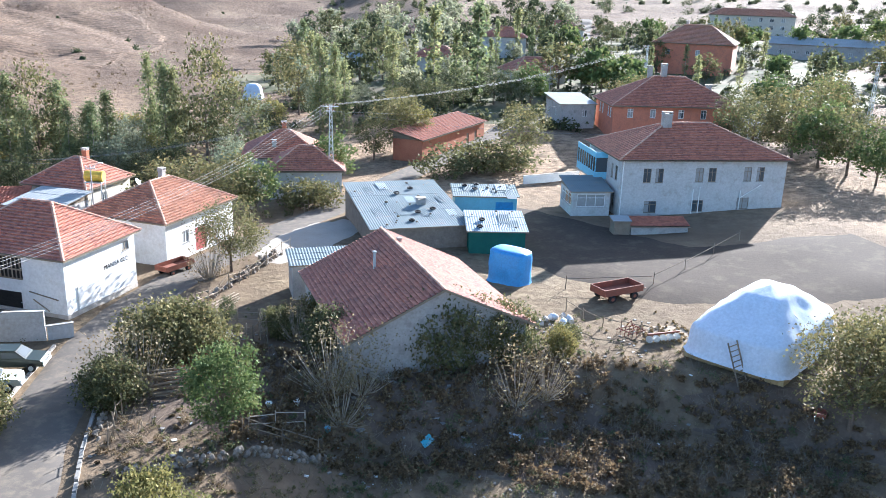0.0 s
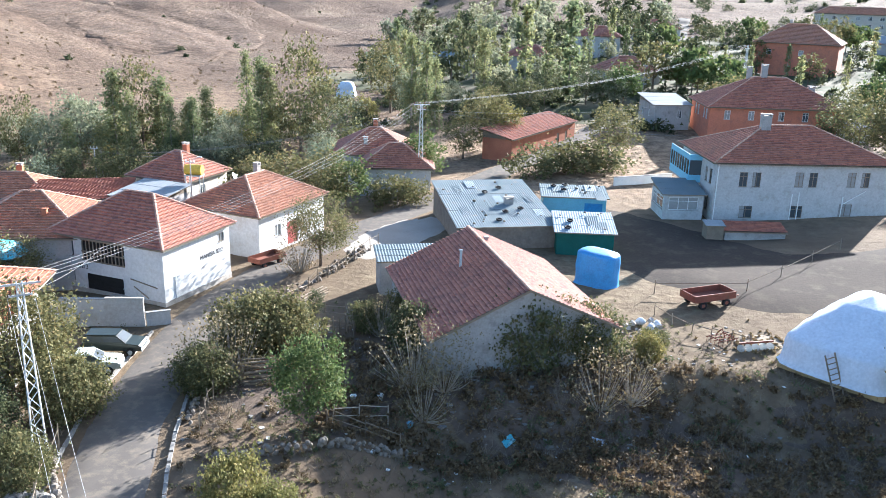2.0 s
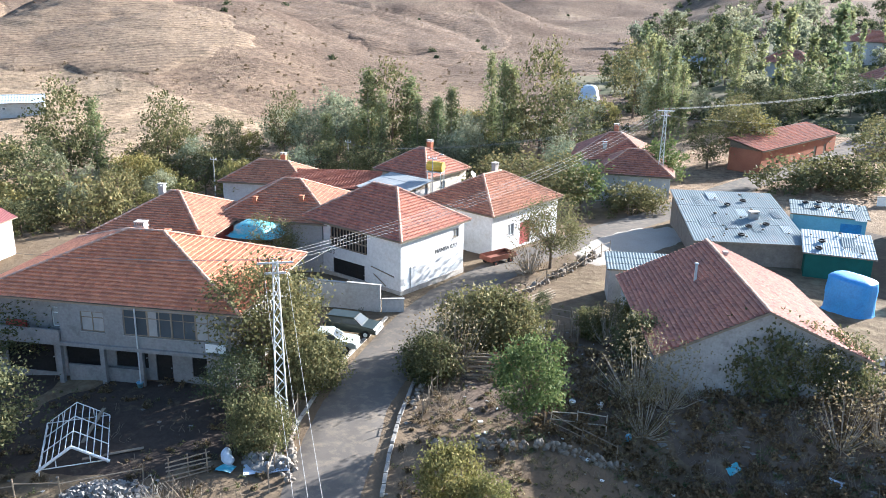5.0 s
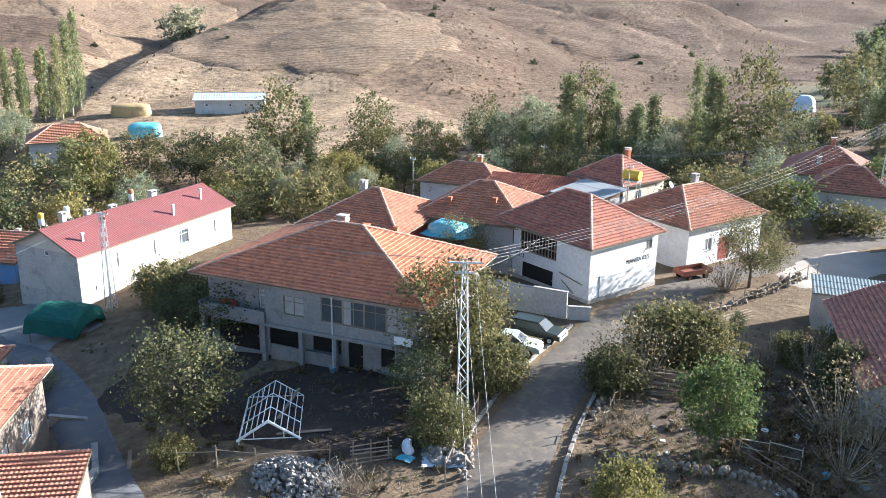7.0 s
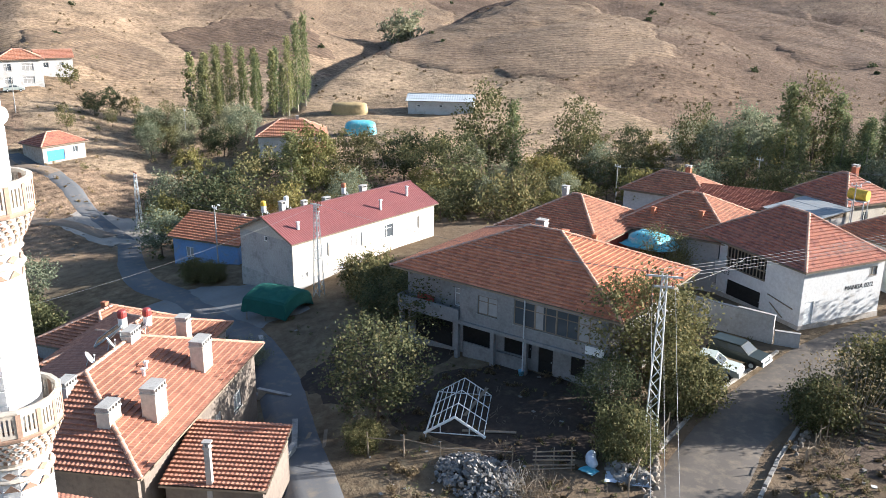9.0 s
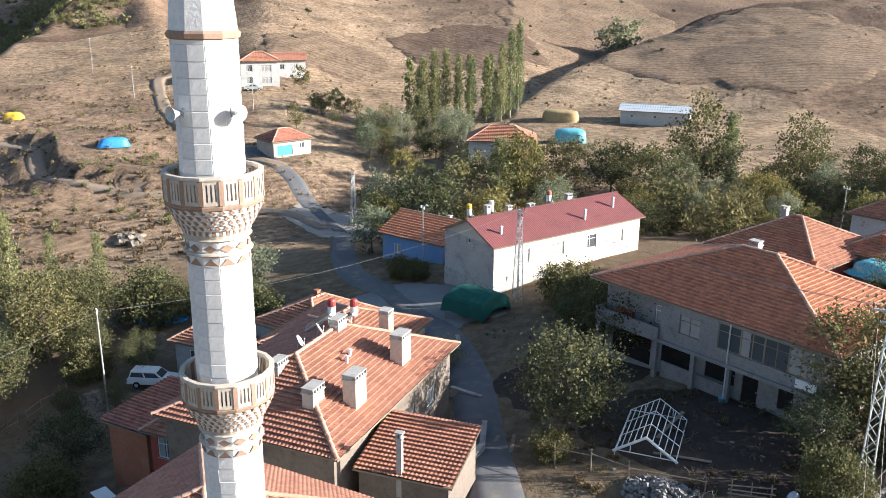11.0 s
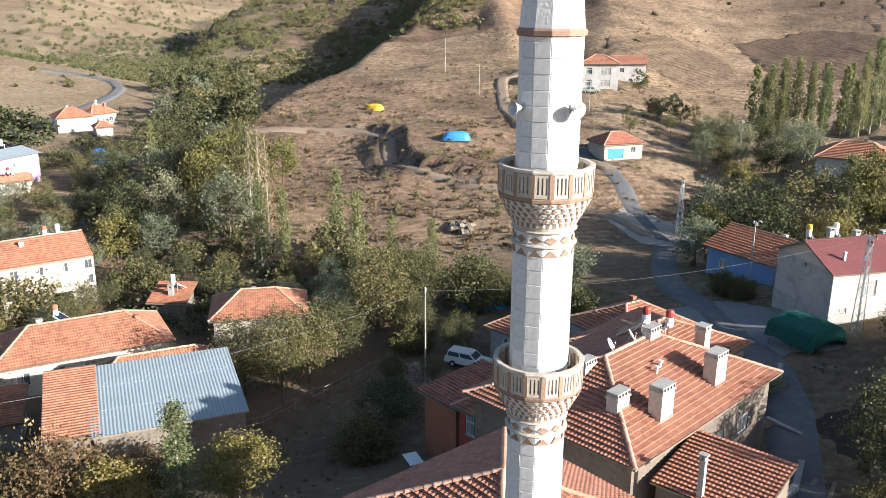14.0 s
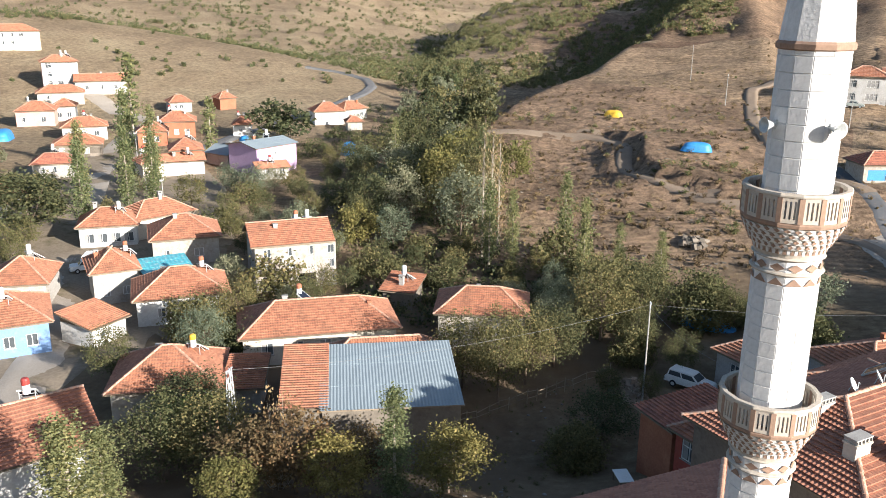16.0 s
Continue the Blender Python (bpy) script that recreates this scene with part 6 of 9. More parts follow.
house("long one-storey house with blotched orange tile roof", -73.3, -28.9, 116.1, 14.4, 7.4, 3.0, 1.9, z=-8.4, inset=3.2, cover=TILE, wall=PLASTER_CREAM, wins={"front": [(2.2, 1.0, 1.1, 1.2), (5.0, 1.0, 1.1, 1.2), (7.6, 1.0, 1.1, 1.2), (10.4, 1.0, 1.1, 1.2), (13, 1.0, 1.1, 1.2)]}, chimneys=[(-3, 1, 0.5, 0.5, 0.8, CONCRETE, "none"), (5, -1, 0.35, 0.35, 0.5, BRICK, "none")], heaters=[(-1.2, 1.4, 60, BRICK)], group="houses of the lower village")
house("barn with grey-blue sheet-metal roof patched with tiles", -58.5, -17.3, 109.4, 10.2, 9.0, 3.0, 1.2, z=-7.0, roof="shed", cover=METAL_GREY, tile_like="metal", wall=STONE, over=0.25, group="houses of the lower village")
house("tile-roofed shed beside the metal roof", -56.6, -23.5, 109.4, 3.4, 9.0, 3.0, 1.3, z=-7.0, roof="shed", cover=TILE, wall=STONE, over=0.15, group="houses of the lower village")
house("low tile-roofed wing behind the barn", -66.5, -20.0, 112, 9.5, 3.5, 2.8, 1.2, z=-7.9, roof="hip", inset=1.7, cover=TILE, wall=PLASTER_CREAM, group="houses of the lower village")
house("white one-storey house with orange hip roof by the creek", -80.5, -13.7, 97.7, 8.6, 6.4, 3.2, 1.6, z=-8.2, inset=2.6, cover=TILE, wall=PLASTER_CREAM, chimneys=[(-0.5, 1, 0.4, 0.4, 0.5, CONCRETE, "none")], wins={"front": [(2.2, 1, 1, 1.2), (6, 1, 1, 1.2)]}, group="houses of the lower village")
house("house with orange roof, solar heater and close gable", -43.0, -39.0, 140, 9.0, 8.0, 3.0, 2.0, z=-6.2, roof="gable", cover=TILE_LIGHT, heaters=[(1.5, 0.3, 160, PAINT_RED)], group="houses of the lower village")
row_house("brick lean-to with faded tile roof beside the big roof", -54.0, 1.9, -51.3, 3.9, 5.5, 3.9, 0.5, z=-5.6, roof="shed", cover=TILE_DARK, wall=BRICK, wins={}, chimneys=[], heaters=[])
row_house("annex with red and pale walls beside the big roof", -50.9, 4.1, -46.9, 7.6, 6.2, 4.2, 1.3, z=-5.5, inset=2.0, cover=TILE, wall=PLASTER_RED, side_walls=(("left",), PLASTER_WHITE), wins={"front": [(1.2, 2.3, 1.3, 1.4), (3.6, 2.4, 1.2, 1.3), (1.0, 0.3, 1.1, 1.2)], "left": [(2.0, 2.2, 1.2, 1.3)]}, chimneys=[], heaters=[])
house("small house with orange tile hip roof below the lane", -70.0, 13.0, 41, 7.0, 6.0, 3.0, 1.6, z=-6.6, inset=2.6, cover=TILE, wall=PLASTER_GREY, wins={"front": [(2.0, 1.0, 1.0, 1.2), (5.0, 1.0, 1.0, 1.2)]})
row_house("low shed roofed with a crumpled teal tarpaulin", -81.2, -52.3, -84.5, -48.7, 3.8, 3.2, 0.5, z=-8.5, roof="shed", cover=TARP_TEAL, tile_like="metal", fine=1, wall=UNPLASTERED, wins={}, chimneys=[], heaters=[])
# ---- mosque and minaret ----
MX, MY = pol(79.7, 22.6)
house("small mosque with pyramid tile roof", *pol(82.0, 30.8), 37.0, 10.4, 10.4, 4.8, 2.3, z=-1.0, inset=5.2, cover=TILE_LIGHT, wall=PLASTER_WHITE, name="mosque", over=0.5)
PHASE = radians(19.7)


def ring_point(r, i, n, z, turn=0.0):
    t = PHASE + turn + math.tau * i / n
    return Vector((r * math.cos(t), r * math.sin(t), z))


def balcony(t, z):
    """One carved balcony whose parapet foot stands at height z."""
    n = 16
    slab = part("balcony_floor", Geo().lathe([(0.8, z - 0.10), (1.27, z - 0.10), (1.29, z - 0.02), (1.27, z + 0.03), (0.8, z + 0.03)], n, turn=PHASE, caps=False), SANDSTONE, t)
    panel, post = Geo(), Geo()
    w = 2 * 1.235 * math.tan(math.pi / n)
    p = w / 2 - 0.055
    panel.grid([-p, -p + 0.06, -0.085, -0.025, 0.025, 0.085, p - 0.06, p], [0.0, 0.10, 0.54, 0.62], -0.035, 0.035, lambda i, j: j != 1 or i % 2 == 0)
    post.box(-0.06, 0.06, -0.05, 0.05, 0.0, 0.62)
    pm, qm = panel.mesh("panel", LIMESTONE_TRIM), post.mesh("post", SANDSTONE)
    rail = Geo().lathe([(1.17, z + 0.66), (1.31, z + 0.66), (1.32, z + 0.70), (1.30, z + 0.75), (1.18, z + 0.75), (1.17, z + 0.66)], n, turn=PHASE, caps=False)
    part("handrail", rail, LIMESTONE_TRIM, slab)
    for i in range(n):
        a = PHASE + math.tau * (i + 0.5) / n
        shared("panel", pm, slab, Matrix.Translation((1.235 * math.cos(a), 1.235 * math.sin(a), z + 0.03)) @ Matrix.Rotation(a + math.pi / 2, 4, "Z"))
        b = PHASE + math.tau * i / n
        shared("post", qm, slab, Matrix.Translation((1.25 * math.cos(b), 1.25 * math.sin(b), z + 0.03)) @ Matrix.Rotation(b + math.pi / 2, 4, "Z"))
    prof = [(0.84, z - 1.02)]
    for k in range(5):
        r = 0.88 + 0.078 * k
        zz = z - 0.86 + 0.152 * k
        prof += [(r, zz), (r + 0.02, zz + 0.13), (r + 0.078, zz + 0.15)]
    corbel = part("corbel", Geo().lathe(prof, 32, turn=PHASE, caps=False), LIMESTONE_TRIM, t)
    teeth, niches = Geo(), Geo()
    for k in range(5):
        r, zz, m = 0.885 + 0.078 * k, z - 0.86 + 0.152 * k, 32
        for i in range(m):
            s = 0.5 * (k % 2)
            a, b, c = ring_point(r + 0.02, i + s, m, zz + 0.005), ring_point(r + 0.02, i + 1 + s, m, zz + 0.005), ring_point(r + 0.075, i + 0.5 + s, m, zz + 0.14)
            if k == 0:
                teeth.poly(ring_point(r + 0.012, i + 0.15, m, zz), ring_point(r + 0.012, i + 0.55, m, zz), ring_point(r + 0.03, i + 0.55, m, zz + 0.13), ring_point(r + 0.03, i + 0.15, m, zz + 0.13))
                niches.poly(ring_point(r + 0.014, i + 0.55, m, zz + 0.01), ring_point(r + 0.014, i + 1.15, m, zz + 0.01), ring_point(r + 0.028, i + 0.85, m, zz + 0.13))
            else:
                teeth.poly(a, c, ring_point(r + 0.072, i - 0.02 + s, m, zz + 0.14))
                teeth.poly(a, b, c)
                lo, hi = ring_point(r + 0.035, i + s, m, zz + 0.02), ring_point(r + 0.066, i + s, m, zz + 0.13)
                niches.poly(lo, ring_point(r + 0.062, i + 0.32 + s, m, zz + 0.075), hi, ring_point(r + 0.062, i - 0.32 + s, m, zz + 0.075))
    part("carving", teeth, LIMESTONE, corbel)
    pieces("niche", niches, SANDSTONE, corbel)
    for (za, zb, ra, rb) in ((z - 1.42, z - 1.36, 0.86, 0.90), (z - 1.02, z - 0.98, 0.86, 0.89)):
        part("moulding", Geo().lathe([(0.82, za - 0.03), (rb, za), (rb + 0.02, (za + zb) / 2), (rb, zb), (0.82, zb + 0.03)], 24, turn=PHASE, caps=False), LIMESTONE_TRIM, t)
    dia, tri = Geo(), Geo()
    for i in range(12):
        c = i + 0.5
        r = 0.852
        dia.poly(ring_point(r, c - 0.42, 12, z - 1.22), ring_point(r - 0.012, c, 12, z - 1.33), ring_point(r, c + 0.42, 12, z - 1.22), ring_point(r - 0.012, c, 12, z - 1.11))
        tri.poly(ring_point(r, c - 0.46, 12, z - 1.68), ring_point(r, c + 0.46, 12, z - 1.68), ring_point(r - 0.012, c, 12, z - 1.48))
    pieces("lozenge", dia, SANDSTONE, t)
    pieces("triangle", tri, SANDSTONE, t)


def minaret():
    t = thing("minaret", pose(MX, MY, 0, 0, 0, 0), "white limestone minaret with two carved balconies and loudspeakers", "minaret")
    part("shaft", Geo().lathe([(0.825, -2.0), (0.815, 24.0)], 12, turn=PHASE), LIMESTONE, t, "pale mortar core")
    collar = part("collar", Geo().lathe([(0.80, 23.90), (0.90, 23.95), (0.91, 24.07), (0.86, 24.13), (0.80, 24.14)], 12, turn=PHASE, caps=False), SANDSTONE, t)
    part("spire", Geo().lathe([(0.845, 24.12), (0.83, 24.3), (0.60, 26.6), (0.05, 31.5)], 12, turn=PHASE), LIMESTONE, t)
    course, k = 0.40, 0
    z = 5.0
    rest = Geo()
    shapes = []
    for s in range(3):
        g = Geo()
        w = 0.2135
        d, e = 0.012 + 0.004 * s, 0.012
        g.v = [(-w, 0, 0.004), (w, 0, 0.004), (w, 0, course - 0.004), (-w, 0, course - 0.004), (-w + e, -d, 0.004 + e), (w - e, -d, 0.004 + e), (w - e, -d, course - 0.004 - e), (-w + e, -d, course - 0.004 - e)]
        g.f = [(4, 5, 6, 7), (0, 1, 5, 4), (1, 2, 6, 5), (2, 3, 7, 6), (3, 0, 4, 7)]
        shapes.append((g, g.mesh("stone_block", LIMESTONE)))
    while z < 23.9:
        if not (12.6 < z < 14.2 or 18.3 < z < 19.85):
            for i in range(12):
                a = PHASE + math.tau * (i + 0.5) / 12
                r = 0.822 * math.cos(math.pi / 12) - 0.001
                m = Matrix.Translation((r * math.cos(a), r * math.sin(a), z)) @ Matrix.Rotation(a + math.pi / 2, 4, "Z") @ pose(0, 0, 0, random.uniform(-0.2, 0.2), 0, random.uniform(-0.25, 0.25))
                g, me = random.choice(shapes)
                if math.cos(a - math.atan2(-MY, -MX)) > -0.1 and z > 8:
                    shared("stone_block", me, t, m)
                else:
                    o = len(rest.v)
                    rest.v += [tuple(m @ Vector(v)) for v in g.v]
                    rest.f += [tuple(o + j for j in f) for f in g.f]
        z += course
    tagged(part("stonework", rest, LIMESTONE, t), kind="stuff")
    balcony(t, 19.88)
    balcony(t, 14.26)
    for off in (-52, 42):
        a = math.atan2(-MY, -MX) + radians(off)
        horn = part("loudspeaker", Geo().lathe([(0.05, 0.0), (0.06, 0.12), (0.11, 0.26), (0.19, 0.36), (0.20, 0.37), (0.17, 0.355), (0.08, 0.25), (0.03, 0.2)], 16, caps=False), STEEL, t, "grey horn loudspeaker", True)
        horn.matrix_local = Matrix.Translation((0.8 * math.cos(a), 0.8 * math.sin(a), 22.15)) @ Matrix.Rotation(a, 4, "Z") @ pose(0, 0, 0, 0, 90, 0)
        part("bracket", Geo().box(-0.12, 0.12, -0.03, 0.03, -0.02, 0.06), STEEL, horn)


minaret()

# ---- trees: three sizes of leaf, for near, middling and far trees ----
def kind_set(name, kind, seed, h, r, mat, label, bark=None, count=2, leaves=(6600, 2900, 800), size=(0.12, 0.17, 0.34), clusters=(150, 80, 40)):
    return [[make_tree(name, kind, seed + 7 * k + i, h, r, leaves[k], mat, size[k], bark, label, clusters[k]) for i in range(count)] for k in range(3)]


BASE = {"poplar": (14, 1.5), "willow": (8, 3.4), "broad": (9, 3.6), "dark": (8, 3.4), "yellow": (7, 2.8), "green": (6, 2.6), "shrub": (4.4, 3.0), "gold": (2.6, 1.6), "russet": (6, 2.6), "bare": (3.0, 1.6), "leafless": (14, 1.5)}
PROTO = {
    "poplar": kind_set("poplar", "poplar", 101, *BASE["poplar"], LEAF_POPLAR, "tall slender green poplar tree", BARK_PALE, 3, clusters=(170, 130, 60)),
    "willow": kind_set("willow", "round", 201, *BASE["willow"], LEAF_WILLOW, "grey-green willow with a rounded crown"),
    "broad": kind_set("broadleaf_tree", "round", 301, *BASE["broad"], LEAF_WALNUT, "broad green deciduous tree in leaf", None, 3),
    "dark": kind_set("dark_tree", "round", 401, *BASE["dark"], LEAF_DARK, "dark green leafy deciduous tree"),
    "yellow": kind_set("autumn_tree", "round", 501, *BASE["yellow"], LEAF_YELLOW, "deciduous tree turning autumn yellow"),
    "green": kind_set("fruit_tree", "round", 601, *BASE["green"], LEAF_GREEN, "bright green leafy fruit tree"),
    "russet": kind_set("russet_tree", "round", 651, *BASE["russet"], LEAF_RUSSET, "fruit tree with thinning russet autumn leaves", None, 2, (3600, 1500, 500)),
    "shrub": kind_set("shrub", "shrub", 701, *BASE["shrub"], LEAF_WALNUT, "low spreading green garden shrub", leaves=(8600, 1600, 400), size=(0.13, 0.2, 0.34)),
    "gold": kind_set("golden_shrub", "shrub", 801, *BASE["gold"], LEAF_YELLOW, "low shrub with yellow-green leaves", leaves=(5200, 1200, 400), size=(0.085, 0.15, 0.3)),
    "leafless": kind_set("leafless_poplar", "poplar", 951, *BASE["leafless"], LEAF_DRY, "tall pale poplar that has lost its leaves", BARK_PALE, leaves=(700, 420, 240)),
    "bare": kind_set("bare_shrub", "shrub", 901, *BASE["bare"], LEAF_DRY, "dry grey shrub almost without leaves", BARK_PALE, leaves=(900, 400, 150), size=(0.06, 0.1, 0.2)),
}
PLACED = []
HOUSE_SPOTS = [(o.matrix_world.translation.x, o.matrix_world.translation.y) for o in scene.objects if o.get("category") == "house"]
ROAD_SPOTS = road_line[::3] + lane_line[::3] + [(p[0] + o, p[1]) for p in street_line[::3] for o in (-1.5, 1.5)]


def free(x, y, r):
    return all((x - p[0]) ** 2 + (y - p[1]) ** 2 > (r + 4.5) ** 2 for p in HOUSE_SPOTS) and all((x - p[0]) ** 2 + (y - p[1]) ** 2 > (r + 1.0) ** 2 for p in ROAD_SPOTS)


def tree(kind, x, y, h, r, label=""):
    d = math.hypot(x, y)
    level = 0 if d < 88 else 1 if d < 185 else 2
    b = BASE[kind]
    PLACED.append((x, y))
    plant(random.choice(PROTO[kind][level]), x, y, r / b[1], (h / b[0]) / (r / b[1]), None, label)


def grove(kinds, a0, a1, d0, d1, n, h0, h1, gap=2.4, slim=1.0):
    """Trees scattered over a stretch of land, clear of roads and houses."""
    for _ in range(n):
        for _ in range(14):
            x, y = pol(random.uniform(a0, a1), random.uniform(d0, d1))
            if all((x - p[0]) ** 2 + (y - p[1]) ** 2 > gap * gap for p in PLACED) and free(x, y, 2.0):
                k = random.choice(kinds)
                h = random.uniform(h0, h1)
                tree(k, x, y, h, BASE[k][1] * h / BASE[k][0] * random.uniform(0.85, 1.2) * slim)
                break


# trees that stand out, by azimuth and distance
for k, a, d, h, r in (
    ("broad", 26.6, 132, 15, 4.2), ("poplar", 28.2, 130, 15, 2.0), ("poplar", 25.4, 131, 14, 1.9), ("willow", 30.4, 133, 10.5, 4.6), ("willow", 32.2, 130, 9, 3.6), ("broad", 33.8, 134, 11, 3.0),
    ("poplar", 24.9, 127, 12, 1.2), ("poplar", 27.3, 126, 13, 1.3), ("poplar", 31.0, 122, 10, 1.3), ("poplar", 23.5, 126, 12, 1.2), ("poplar", 29.2, 124, 9, 1.1), ("poplar", 20.0, 138, 17, 1.5), ("poplar", 19.1, 137, 16, 1.7), ("poplar", 18.5, 137, 15, 1.5), ("broad", 16.6, 136, 18, 5.2), ("broad", 14.8, 130, 12, 4.4), ("poplar", 22.6, 132, 12, 1.6), ("poplar", 23.8, 128, 11, 1.6), ("willow", 21.4, 126, 8, 3.6),
    ("broad", 47.2, 127, 13.5, 4.6), ("poplar", 45.6, 126, 12, 1.6), ("broad", 41.3, 130, 11.5, 3.6), ("dark", 53.0, 124, 8, 3.6), ("broad", 49.5, 118, 9, 4.0), ("broad", 56.0, 126, 8, 3.8), ("yellow", 59.2, 118, 10, 3.0), ("poplar", 60.6, 116, 10, 2.0),
    ("yellow", 36.4, 104, 6, 3.0), ("broad", 34.6, 106, 6.5, 3.0), ("poplar", 9.2, 152, 17, 1.9), ("poplar", 8.2, 155, 15, 1.7), ("broad", 10.6, 172, 14, 5.0), ("poplar", 7.6, 150, 13, 1.6), ("poplar", 1.7, 185, 19, 2.2), ("poplar", -1.2, 190, 20, 2.4), ("poplar", 0.2, 187, 14, 1.8), ("poplar", 4.4, 182, 15, 2.0),
    ("broad", 3.8, 133, 9, 4.0), ("yellow", 3.0, 136, 7.5, 3.0), ("broad", 5.6, 128, 7, 3.2), ("green", 8.4, 112, 6.5, 3.0), ("broad", 15.4, 98, 7.5, 4.0), ("broad", 17.6, 96, 7.5, 4.2), ("broad", 19.6, 99, 7, 3.4), ("green", 13.6, 100, 6.0, 3.0), ("shrub", 10.6, 101, 3.6, 3.0), ("shrub", 9.2, 100, 3.2, 2.6),
    ("shrub", -1.6, 119, 5, 4.5), ("shrub", -3.6, 121, 4.6, 4.4), ("shrub", 0.8, 116, 4.2, 3.8), ("broad", -4.6, 132, 8.5, 4.2), ("broad", -6.6, 205, 11, 5.5), ("dark", -8.8, 215, 11, 5),
    ("broad", -19.2, 140, 10.5, 4.6), ("broad", -21.6, 138, 9.5, 4.6), ("green", -23.2, 134, 8.5, 4.4), ("broad", -24.9, 130, 9, 4.4), ("broad", -22.8, 150, 11, 5), ("green", -26.6, 126, 7, 3.6), ("broad", -18.0, 150, 9, 4),
    ("leafless", 99.2, 107, 17.0, 1.1), ("leafless", 99.8, 106, 17.6, 1.1), ("leafless", 98.7, 108, 16.0, 1.0), ("yellow", 101.6, 140, 9.5, 3.6), ("yellow", 97.6, 142, 8.0, 2.8), ("willow", 101.3, 114, 8.8, 3.8), ("willow", 52.7, 330, 15, 6.5), ("willow", 53.6, 326, 12, 5.4), ("poplar", 60.0, 181, 18, 1.3), ("poplar", 60.6, 178, 16, 1.2), ("poplar", 59.5, 184, 19, 1.3), ("poplar", 61.6, 186, 14, 1.3), ("poplar", 62.6, 182, 13, 1.3), ("poplar", 63.5, 180, 15, 1.4), ("poplar", 64.3, 178, 16, 1.4), ("poplar", 65.1, 180, 16, 1.5), ("poplar", 65.8, 176, 15, 1.5), ("poplar", 99.3, 103, 11.2, 1.2), ("poplar", 97.7, 102, 10.5, 0.95), ("poplar", 94.1, 107, 11.4, 1.15), ("poplar", 92.7, 94, 11.6, 0.95), ("poplar", 90.3, 101, 6.6, 0.85), ("poplar", 87.5, 99, 6.4, 0.85),
    ("poplar", 122.7, 225, 19, 2.4), ("poplar", 123.4, 140, 14, 1.6), ("poplar", 121.8, 138, 13, 1.5), ("poplar", 126.2, 128, 14, 1.5), ("poplar", 118.0, 190, 12, 1.6), ("dark", 114.2, 205, 9, 6), ("dark", 112.8, 203, 8, 5),
    ("broad", 119.4, 55, 6.2, 3.2), ("russet", 116.8, 49, 5.2, 2.4), ("russet", 113.6, 49, 5.8, 2.8), ("yellow", 110.6, 47, 4.4, 2.2), ("russet", 108.6, 49, 4.6, 2.0), ("bare", 114.8, 51, 6.8, 2.0), ("green", 121.0, 60, 4.6, 2.4), ("yellow", 118.4, 46, 3.8, 1.8), ("poplar", 106.1, 46.5, 7.6, 1.15), ("yellow", 102.0, 48, 4.6, 2.4), ("poplar", 129.2, 46, 8.0, 1.6), ("poplar", 127.0, 48, 6.6, 1.3), ("broad", 123.0, 56, 6.4, 2.8), ("dark", 120.6, 64, 5.0, 3.0),
    ("broad", 98.4, 66, 8.2, 2.2), ("broad", 96.4, 70, 7.0, 2.8), ("broad", 101.0, 69, 7.0, 3.0), ("dark", 94.4, 74, 6.0, 2.6), ("broad", 91.2, 80, 8.6, 3.5), ("dark", 88.6, 84, 7.0, 2.6), ("dark", 90.6, 60, 4.2, 2.4), ("shrub", 92.5, 55, 3.0, 2.2),
    ("willow", 77.6, 88, 5.4, 2.4), ("willow", 69.4, 98, 5.5, 2.8), ("shrub", 67.4, 85, 2.3, 1.5), ("shrub", 66.2, 83.5, 2.0, 1.3), ("shrub", 55.6, 70.5, 3.8, 2.4), ("shrub", 54.2, 66.5, 4.2, 2.6), ("bare", 56.6, 73, 3.0, 1.6), ("bare", 47.5, 72, 4.5, 2.0), ("willow", 68.6, 112, 8, 3.4), ("bare", 67.4, 110, 9, 3.0), ("broad", 63.4, 112, 9, 4.0), ("dark", 65.6, 108, 8.5, 4.2), ("yellow", 68.8, 106, 6, 2.6),
):
    x, y = pol(a, d)
    tree(k, x, y, h, r)
